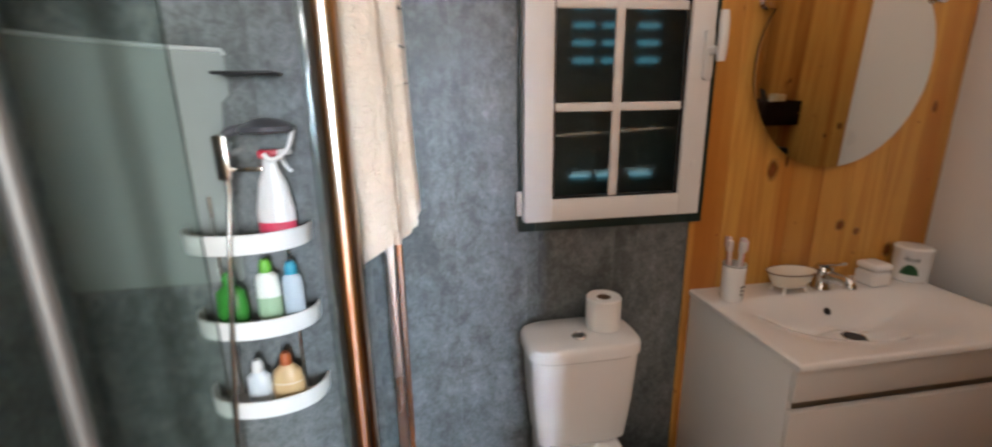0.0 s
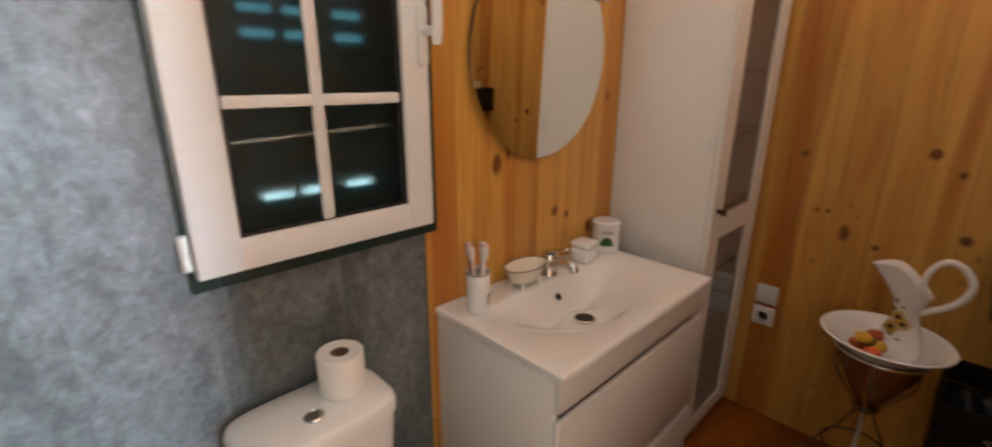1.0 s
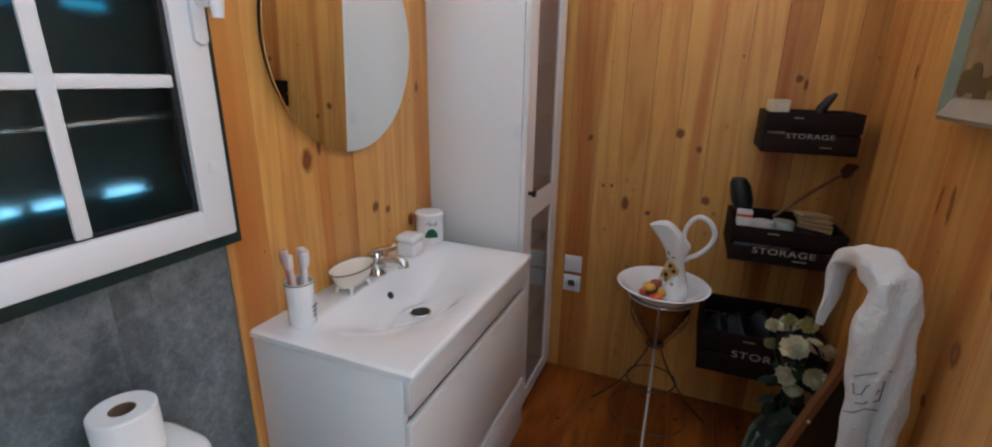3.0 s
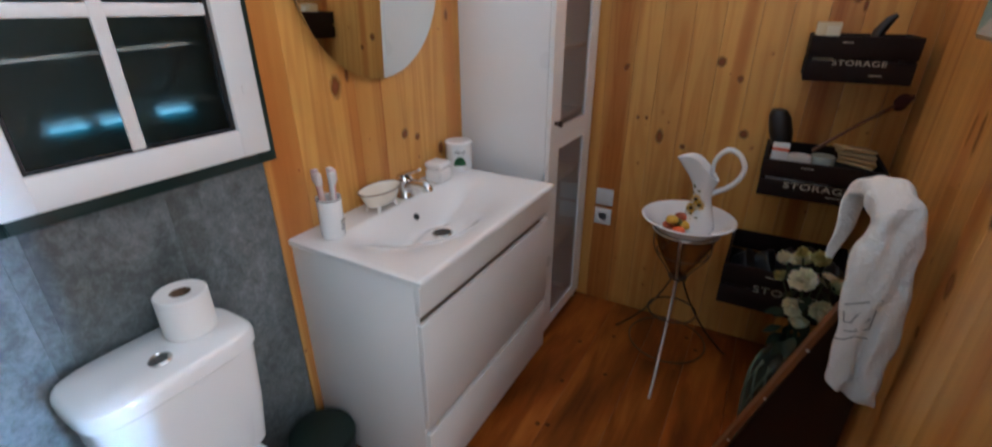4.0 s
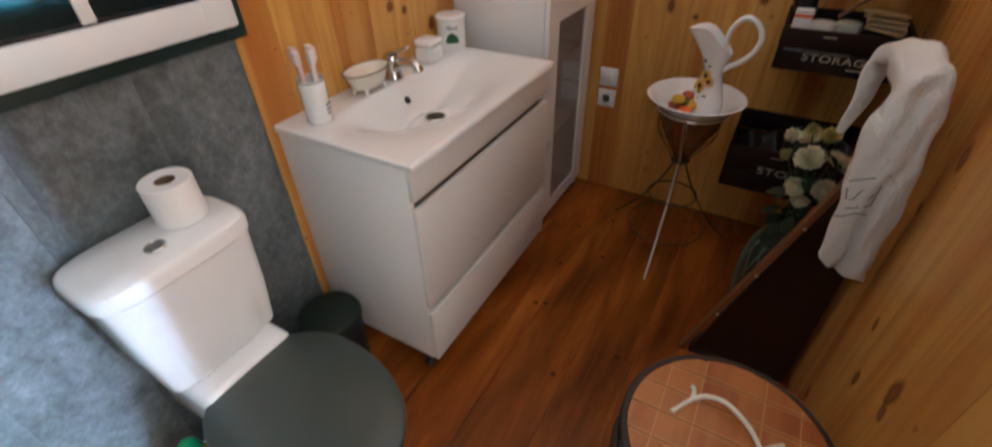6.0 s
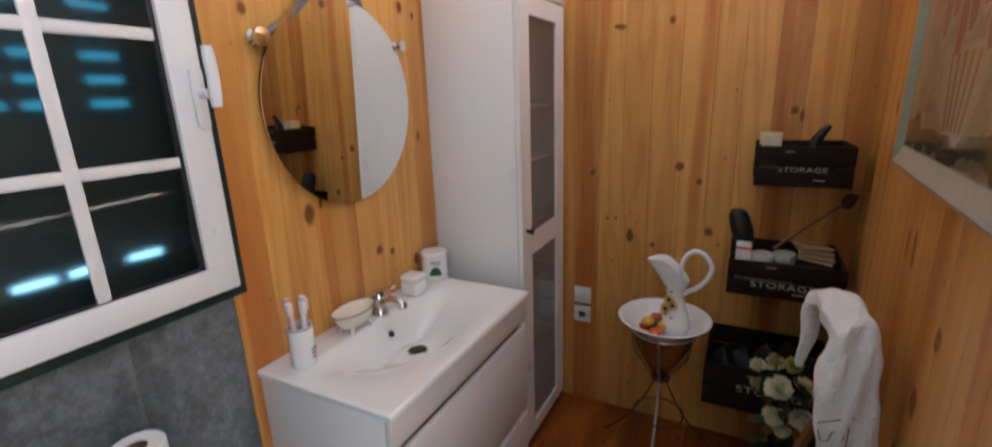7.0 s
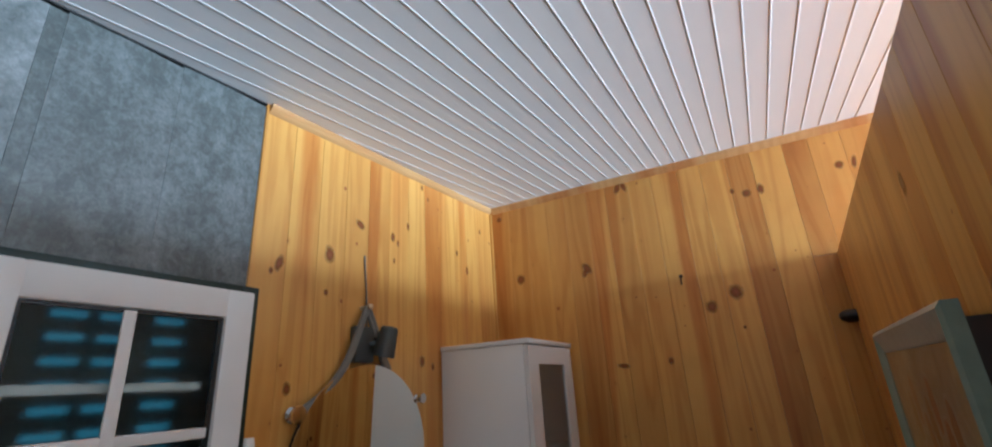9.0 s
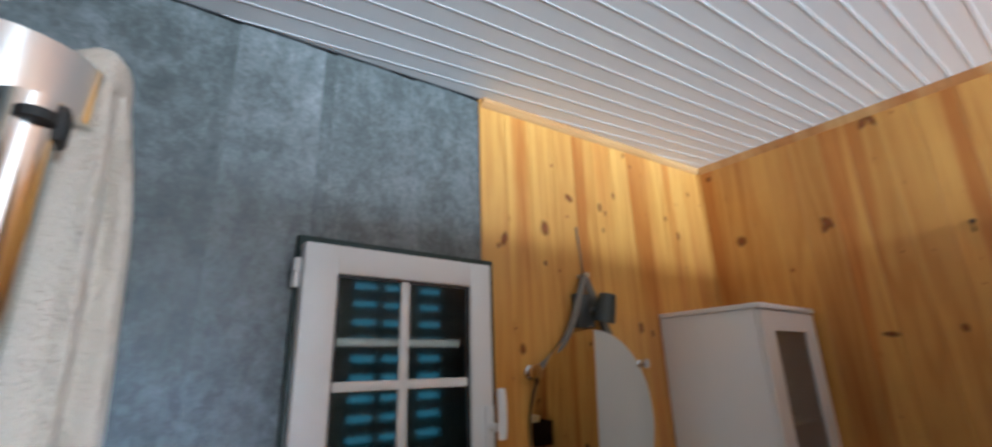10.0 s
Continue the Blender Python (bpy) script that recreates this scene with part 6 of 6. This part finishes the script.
# ---- laundry basket ----
def basket():
    s = thing("laundry_basket", (0.942, 0.068, 0.0), "round dark wicker laundry basket with bamboo lid", "laundry basket")
    R, H = 0.176, 0.535
    part("lining", turned(bmesh.new(), [(0, 0.004), (R - 0.008, 0.004), (R + 0.003, H - 0.03), (R + 0.0035, H + 0.012), (R - 0.004, H + 0.014), (0, H + 0.01)], (0, 0, 0), 56), TOWEL, s, "white cloth lining folded over the edge")
    for k in range(44):
        z = 0.006 + k * 0.0112
        if z > H - 0.045:
            break
        r = R + 0.004 + 0.009 * z / H
        pts = [((r + 0.0022 * math.cos(i * math.pi + k * math.pi)) * math.cos(i * math.tau / 48), (r + 0.0022 * math.cos(i * math.pi + k * math.pi)) * math.sin(i * math.tau / 48), z + 0.004) for i in range(48)]
        part("strand", tube(bmesh.new(), pts, 0.0058, 6, closed=True), WICKER, s)
    rim = R + 0.014
    z = H + 0.018
    part("lid_rim", turned(bmesh.new(), [(0, z), (rim - 0.004, z), (rim, z + 0.003), (rim, z + 0.016), (rim - 0.003, z + 0.020), (rim - 0.013, z + 0.020), (rim - 0.014, z + 0.016), (0, z + 0.016)], (0, 0, 0), 72), WICKER, s, "dark lid edge")
    n, rr, zz = 6, rim - 0.0145, z + 0.0165
    wdt = 2 * rr / n
    cuts = (-1.0, -0.30, 0.34, 1.0)

    def chord(x):
        return math.sqrt(max(0.0, rr * rr - x * x))

    for k in range(n):
        a, c = -rr + k * wdt + 0.0007, -rr + (k + 1) * wdt - 0.0007
        xs = [a + (c - a) * i / 7 for i in range(8)]
        for u0, u1 in zip(cuts, cuts[1:]):
            top_e = [(x, min(u1 * rr - 0.0006, chord(x))) for x in xs]
            bot_e = [(x, max(u0 * rr + 0.0006, -chord(x))) for x in xs]
            ok = [i for i in range(8) if top_e[i][1] > bot_e[i][1] + 0.0005]
            if len(ok) < 3:
                continue
            pts = [top_e[i] for i in ok] + [bot_e[i] for i in reversed(ok)]
            part("slat", loft(bmesh.new(), [[(x, y, q) for x, y in pts] for q in (zz, zz + 0.003)]), BAMBOO, s)
    # pale lines inlaid along the joints
    for k in range(1, n):
        x = -rr + k * wdt
        for o in (-0.004, 0.004):
            c = chord(x + o) - 0.002
            part("inlay", box(x + o - 0.0009, x + o + 0.0009, -c, c, zz + 0.0028, zz + 0.0034), INLAY, s)
    for u in (*cuts[1:-1], -0.66, 0.70):
        c = chord(u * rr) - 0.002
        part("inlay", box(-c, c, u * rr - 0.0010, u * rr + 0.0010, zz + 0.0029, zz + 0.0036), INLAY, s)
    zt2 = zz + 0.004
    knots = [(0.052, 0.073), (0.059, 0.014), (0.007, -0.057)]
    pts = curve_pts([(knots[0][0], knots[0][1], zt2), (0.064, 0.050, zt2 + 0.012), (knots[1][0], knots[1][1], zt2 + 0.022), (0.036, -0.028, zt2 + 0.014), (knots[2][0], knots[2][1], zt2)], 7)
    part("rope_handle", tube(bmesh.new(), pts, 0.0046, 8), CORD, s, "white cord handle")
    for (px, py), ends in ((knots[0], ((0.007, 0.101), (0.081, 0.077))), (knots[2], ((0.036, -0.089), (-0.053, -0.045)))):
        for ex, ey in ends:
            mid = ((px + ex) / 2 + 0.004, (py + ey) / 2 - 0.003, zt2 + 0.003)
            part("cord_end", tube(bmesh.new(), curve_pts([(px, py, zt2), mid, (ex, ey, zt2)], 4), [0.0044] * 7 + [0.0055] * 2, 8), CORD, s)
    for a in (200, 232):
        a = math.radians(a)
        r = R + 0.0135
        part("tie", tube(bmesh.new(), [(r * math.cos(a), r * math.sin(a), H + 0.01), ((r + 0.003) * math.cos(a), (r + 0.003) * math.sin(a), H - 0.06)], 0.0025, 6), CORD, s)


basket()


# ---- picture on the partition ----
def picture():
    s = thing("framed_picture", (0, 0, 0), "framed faded still life print on the partition", "picture")
    # local: x along the wall, -y into the room
    s.matrix_basis = FRONT @ pose(1.187, -0.036, 1.622)
    w, h, f, t = 0.341, 0.223, 0.046, 0.022

    def rail(x0, x1, z0, z1, horizontal, mt, inner):
        b = bmesh.new()
        if horizontal:
            sg = 1 if z0 > 0 else -1
            zo, zi = (z1, z0) if sg > 0 else (z0, z1)
            prof = [(zo, 0.0), (zo, -t * 0.8), (zo - sg * 0.008, -t), (zo - sg * 0.024, -t * 0.72), (zi + sg * 0.006, -t * 0.62), (zi, -t * 0.45), (zi, 0.0)]
            A = [(-w + abs(zo - p[0]), p[1], p[0]) for p in prof]
            B = [(w - abs(zo - p[0]), p[1], p[0]) for p in prof]
        else:
            sg = 1 if x0 > 0 else -1
            xo, xi = (x1, x0) if sg > 0 else (x0, x1)
            prof = [(xo, 0.0), (xo, -t * 0.8), (xo - sg * 0.008, -t), (xo - sg * 0.024, -t * 0.72), (xi + sg * 0.006, -t * 0.62), (xi, -t * 0.45), (xi, 0.0)]
            A = [(p[0], p[1], -h + abs(xo - p[0])) for p in prof]
            B = [(p[0], p[1], h - abs(xo - p[0])) for p in prof]
        loft(b, [A, B])
        part("frame_rail", b, mt, s, sharp=25)

    rail(-w, w, h - f, h, True, SILVERFRAME, 0)
    rail(-w, w, -h, -h + f, True, SILVERFRAME, 0)
    rail(-w, -w + f, -h, h, False, PICFRAME, 0)
    rail(w - f, w, -h, h, False, PICFRAME, 0)
    # backing coloured dark to draw the shadow line behind the frame
    part("backing", box(-w + 0.02, w - 0.02, 0.0, 0.034, -h + 0.02, h - 0.02), DARKWOOD, s, "dark backing that holds the frame off the wall and draws its shadow line")
    cm, cnt, cb = mat("faded_print")
    v = coords(cnt)
    n = noise_at(cnt, v, 9.0, 4.0, 0.6, 0.5)
    n2 = noise_at(cnt, v, 40.0, 3.0)
    cc = ramp(cnt, calc(cnt, "ADD", calc(cnt, "MULTIPLY", n, 0.7), calc(cnt, "MULTIPLY", n2, 0.3)), [(0.3, (0.17, 0.135, 0.075)), (0.5, (0.34, 0.27, 0.165)), (0.68, (0.50, 0.43, 0.30))])
    cnt.links.new(cc, cb.inputs["Base Color"])
    cb.inputs["Roughness"].default_value = 0.6
    part("print", box(-w + f - 0.002, w - f + 0.002, -0.008, -0.002, -h + f - 0.002, h - f + 0.002), cm, s, "brown faded print")
    pale = plain("pale_ink", (0.44, 0.385, 0.28), 0.6, vary=0.3, scale=40)
    ochre = plain("ochre_ink", (0.26, 0.115, 0.04), 0.6, vary=0.4, scale=40)
    dk = plain("dark_ink", (0.05, 0.045, 0.02), 0.6, vary=0.4, scale=40)
    rose = plain("rose_ink", (0.30, 0.085, 0.035), 0.6, vary=0.4, scale=40)

    def flat_shape(name, pts, k, ink, label=""):
        part(name, loft(bmesh.new(), [[(x, yy, z) for x, z in pts] for yy in (-0.0082, -0.0084 - 0.0002 * k)]), ink, s, label)

    # a pale striped vase of tulips over dark foliage
    left = [(-0.035, -0.155), (-0.075, -0.12), (-0.105, -0.06), (-0.115, 0.0)]
    flat_shape("drawn_vase", left + [(-x, z) for x, z in reversed(left)], 1, pale, "pale drawn vase")
    for k in range(5):
        x = -0.07 + 0.035 * k
        flat_shape("drawn_stripe", [(x * 0.6 - 0.004, -0.13), (x * 0.6 + 0.004, -0.13), (x + 0.005, -0.012), (x - 0.005, -0.012)], 3, ochre)
    for k in range(7):
        x, z = -0.15 + 0.05 * k, 0.055 + 0.035 * math.sin(k * 2.1)
        ow, oh = 0.027, 0.055
        flat_shape("drawn_outline", [(x + p[0], z + p[1]) for p in oval(0, 0, 0, ow, oh, 20)], 2 + (k % 2), pale)
        flat_shape("drawn_tulip", [(x + p[0], z + p[1]) for p in oval(0, 0.004, 0, ow * 0.72, oh * 0.8, 20)], 5 + (k % 2), rose if k % 3 else ochre)
    rnd = random.Random(5)
    for k in range(14):
        x, z = -0.27 + 0.042 * k, -0.168 + rnd.uniform(0, 0.03)
        if abs(x) > 0.28:
            continue
        flat_shape("drawn_leaf", [(x + p[0], z + p[1]) for p in oval(0, 0, 0, rnd.uniform(0.02, 0.035), rnd.uniform(0.012, 0.03), 14)], 6 + k % 4, dk)
    g = part("picture_glass", box(-w + f, w - f, -0.0145, -0.0125, -h + f, h - f), DULLGLASS, s)
    g.visible_shadow = False


picture()

# small things on the pine walls
e = thing("wall_hook", (EX, 0.372, 2.189), "small dark hook screwed into the pine wall", "hook")
b = tube(bmesh.new(), curve_pts([(0, 0, 0.018), (-0.012, 0, 0.016), (-0.018, 0, 0.0), (-0.02, 0, -0.02), (-0.03, 0, -0.024), (-0.036, 0, -0.012)]), 0.003, 8)
turned(b, [(0, 0), (0.009, 0), (0.008, 0.003), (0, 0.004)], (0, 0, 0.016), 14, pose(0, 0, 0, 0, -90, 0))
part("hook", b, BROWN, e)
e = thing("wall_bracket", (2.475, -0.221, 1.955), "short black bracket on the partition near the corner", "bracket")
part("stub", loft(bmesh.new(), [[(p[0], yy, p[1]) for p in oval(0, 0, 0, r * 1.4, r, 16)] for yy, r in ((0.0, 0.024), (0.03, 0.024), (0.045, 0.018), (0.055, 0.008))]), BLACK, e)

# ---- boards, panels and planks ----
_mesh = {}


def slab(key, w, d, h, chamfer):
    """A board that stands on its origin, its face at y = 0, with chamfered long edges."""
    if key not in _mesh:
        b = bmesh.new()
        c = chamfer
        prof = [(-w / 2, c * 0.9), (-w / 2 + c, 0), (w / 2 - c, 0), (w / 2, c * 0.9), (w / 2, d), (-w / 2, d)]
        loft(b, [[(x, y, z) for x, y in prof] for z in (0, h)])
        bmesh.ops.recalc_face_normals(b, faces=b.faces)
        me = bpy.data.meshes.new(key)
        b.to_mesh(me)
        b.free()
        _mesh[key] = me
    return _mesh[key]


def lay(name, key, w, d, h, ch, m, material, parent):
    me = slab(key, w, d, h, ch)
    if not me.materials:
        me.materials.append(material)
    ob = new(name, me)
    ob.parent = parent
    ob.matrix_basis = parent.matrix_basis.inverted() @ m
    return ob


rnd = random.Random(21)


def seam_boards(seams, tones, face, heights, parent, tag):
    """Boards between seams along a wall: face(s, z) gives a board's pose, heights(s) its foot and top, tones its shade (0 pale, 1 red heartwood)."""
    for n, (a, b_) in enumerate(zip(seams, seams[1:])):
        w = b_ - a
        for z0, z1 in heights((a + b_) / 2):
            ob = lay("board", "%s_%d_%d" % (tag, round(w * 1000), round((z1 - z0) * 1000)), w - 0.0008, 0.012, z1 - z0, 0.0008, face((a + b_) / 2, z0), PINE, parent)
            t = tones[n % len(tones)]
            ob.color = (1.12 - 0.42 * t, 1.12 - 0.58 * t, 1.10 - 0.66 * t, 1.0)


# window wall: pine from the grey edge to the corner
seam_boards([1.073, 1.183, 1.300, 1.419, 1.535, 1.653, 1.771, 1.892, 2.012, 2.127, 2.240, 2.365, EX], [0.30, 0.15, 0.25, 0.45, 0.30, 0.12, 0.20, 0.30, 0.10, 0.15, 0.22, 0.30],
            lambda s, z: pose(s, NY, z), lambda s: [(0.0, round(ceiling_z(s) - 0.01, 3))], wall_north, "north")
# crate wall, with a joint behind the partition's end
EAST = [NY, 1.216, 1.108, 0.990, 0.885, 0.764, 0.660, 0.543, 0.430, 0.304, 0.203, 0.091, -0.012, -0.142, -0.238, -0.355, -0.470, -0.590, -0.710, -0.830, -0.950, -1.080, -1.200, -1.320, -1.440, -1.560]
seam_boards([-y for y in EAST], [0.40, 0.45, 0.30, 0.35, 0.55, 0.12, 0.38, 0.22, 0.10, 0.15, 0.05, 0.75, 0.10, 0.70, 0.20, 0.35, 0.1, 0.5],
            lambda s, z: pose(EX, -s, z, 0, 0, -90), lambda s: [(0.0, 2.203), (2.206, 2.752)] if 0.14 < s < 0.24 else [(0.0, 2.752)], wall_east, "east")
# partition, room side
seam_boards([0.0, 0.105, 0.225, 0.340, 0.455, 0.570, 0.690, 0.805, 0.925, 1.040, 1.155, 1.275, 1.390, 1.505, 1.625, 1.740, FRONT_LONG], [0.5, 0.3, 0.15, 0.3, 0.2, 0.1, 0.25, 0.15, 0.2, 0.35, 0.12, 0.2, 0.3, 0.55, 0.2, 0.3],
            lambda s, z: FRONT @ pose(s, 0, z), lambda s: [(0.0, FRONT_TOP)], wall_front, "front")

# knots in the boards: along the wall, height, half width, half height, all in centimetres but for the heights
_knot = bmesh.new()
turned(_knot, [(0.0, -0.0006), (0.35, -0.0006), (0.8, -0.0005), (1.0, -0.0003)], (0, 0, 0), 28, pose(0, 0, 0, 90, 0, 0))
for v in _knot.verts:
    v.co.y = -abs(v.co.y)
_knot_mesh = bpy.data.meshes.new("knot")
_knot.to_mesh(_knot_mesh)
_knot.free()
_knot_mesh.materials.append(KNOT)


def knots_on(parent, face, rows):
    for s, z, rx, rz, turn in rows:
        ob = new("knot", _knot_mesh)
        ob.parent = parent
        ob.matrix_basis = parent.matrix_basis.inverted() @ face(s, z) @ pose(0, 0, 0, 0, turn, 0) @ Matrix.Diagonal((rx * 0.02, 1.0, rz * 0.02, 1.0))


knots_on(wall_north, lambda s, z: pose(s, NY, z), [
    (1.352, 2.236, 1.4, 2.0, 0), (1.160, 2.168, 0.9, 1.8, 20), (1.135, 2.142, 0.5, 0.7, 0), (1.491, 2.381, 1.6, 1.0, 25),
    (1.673, 2.377, 0.8, 1.3, 0), (1.705, 2.358, 0.5, 0.9, 0), (1.770, 2.449, 0.6, 1.2, 0), (1.914, 2.619, 0.5, 0.7, 0),
    (2.149, 2.413, 0.7, 0.9, 0), (2.238, 2.340, 0.8, 1.5, 0), (2.386, 2.583, 0.6, 1.0, 0), (1.345, 2.106, 0.6, 0.7, 0),
    (1.861, 1.897, 1.1, 1.6, 0), (1.935, 1.875, 0.7, 1.0, 0), (1.683, 2.281, 0.4, 0.8, 0), (1.222, 1.810, 0.9, 1.2, 0)])
knots_on(wall_north, lambda s, z: pose(s, NY, z), [
    (1.341, 1.243, 1.4, 2.3, 5), (1.631, 1.041, 1.2, 1.3, 30), (1.700, 1.015, 0.9, 1.0, 0), (1.916, 1.430, 0.8, 1.4, 0),
    (1.389, 1.271, 0.5, 1.4, 0), (1.844, 0.938, 1.2, 1.8, 0), (1.871, 2.664, 0.6, 0.9, 0)])
knots_on(wall_east, lambda s, z: pose(EX, s, z, 0, 0, -90), [
    (0.270, 2.055, 1.5, 1.7, 15), (0.164, 2.103, 1.8, 2.2, -10), (0.802, 2.315, 1.2, 2.2, -35), (0.815, 2.291, 0.9, 1.4, 20), (1.277, 2.677, 1.0, 1.0, 0), (1.170, 2.315, 1.6, 1.8, 0),
    (0.595, 2.697, 1.0, 2.0, 20), (0.562, 2.698, 0.8, 2.0, -20), (0.034, 2.530, 1.2, 1.2, 0), (0.089, 2.553, 0.6, 0.9, 0), (-0.023, 2.537, 0.9, 1.6, 0), (-0.321, 2.568, 1.0, 1.2, 0), (-0.373, 2.567, 0.6, 1.8, 10)])
knots_on(wall_east, lambda s, z: pose(EX, s, z, 0, 0, -90), [
    (0.685, 1.837, 1.9, 0.7, 8), (0.476, 1.844, 0.8, 1.0, 0), (0.160, 1.955, 0.4, 0.5, 0), (0.414, 1.254, 1.2, 1.4, 0), (0.333, 1.192, 0.8, 1.0, 0), (0.794, 1.214, 0.7, 1.1, 30),
    (0.720, 1.000, 0.5, 0.6, 0), (0.681, 1.002, 0.5, 0.6, 0), (0.614, 0.925, 1.1, 2.2, 0), (0.280, 0.975, 1.2, 1.3, 0), (0.511, 0.892, 0.8, 0.8, 0), (0.019, 1.482, 0.9, 1.0, 0), (-0.007, 1.460, 0.5, 1.4, 0)])
knots_on(wall_front, lambda s, z: FRONT @ pose(s, 0, z), [
    (0.830, 1.220, 0.6, 2.4, 5), (0.893, 1.222, 0.8, 3.0, -5), (1.164, 1.138, 1.1, 1.5, 0), (1.105, 0.978, 1.3, 2.0, 0), (1.044, 0.830, 0.8, 1.0, 0), (1.224, 0.645, 0.9, 1.2, 0),
    (1.308, 0.564, 0.9, 1.6, 10), (1.468, 0.722, 1.3, 2.4, 20), (1.480, 0.680, 0.9, 1.2, 0), (1.579, 0.662, 0.8, 2.6, 0), (1.103, 0.240, 0.9, 1.4, 0), (0.423, 1.501, 0.8, 1.4, 0), (1.300, 2.060, 1.0, 1.4, 0)])

# grey panels round the window and in the shower
PW = 0.25
x1 = 1.063
while x1 > WX:
    x0 = max(x1 - PW, WX)
    top = round(ceiling_z((x0 + x1) / 2) - 0.012, 3)
    spans = [(x0, x1, 0.0, top)]
    if x1 > 0.53 and x0 < 1.06:
        l, r = max(x0, 0.53), min(x1, 1.06)
        spans = [(l, r, 0.0, 1.11), (l, r, 2.05, top)]
        if x0 < 0.53:
            spans.append((x0, 0.53, 0.0, top))
        if x1 > 1.06:
            spans.append((1.06, x1, 0.0, top))
    for a, b_, z0, z1 in spans:
        lay("panel", "grey_%d_%d" % (round((b_ - a) * 1000), round((z1 - z0) * 1000)), b_ - a - 0.0002, 0.011, z1 - z0, 0.0005, pose((a + b_) / 2, NY, z0), GREY, wall_north)
    x1 = x0
wall_west = bpy.data.objects["wall_west"]
yy = NY
while yy > 0.2:
    lay("panel", "grey_w", PW - 0.0002, 0.011, 2.57, 0.0005, pose(WX + 0.008, yy - PW / 2, 0, 0, 0, 90), GREY, wall_west)
    yy -= PW

# floor planks along the room
yy = NY
while yy > -1.6:
    w = rnd.choice((0.19, 0.215))
    xs = WX
    first = True
    while xs < EX - 0.01:
        ln = rnd.uniform(0.5, 1.7) if first else 1.75
        first = False
        ln = min(ln, EX - xs)
        key = "plank_%d_%d" % (round(w * 1000), round(ln * 1000))
        # the plank's face looks up, its length lies along x
        ob = lay("plank", key, w - 0.0008, 0.02, ln - 0.0006, 0.0006, pose(xs, yy - w / 2, 0.0) @ Matrix(((0, 0, 1, 0), (1, 0, 0, 0), (0, 1, 0, 0), (0, 0, 0, 1))) @ pose(0, 0, 0, 0, 0, 180), FLOORW_B, floor)
        xs += ln
    yy -= w
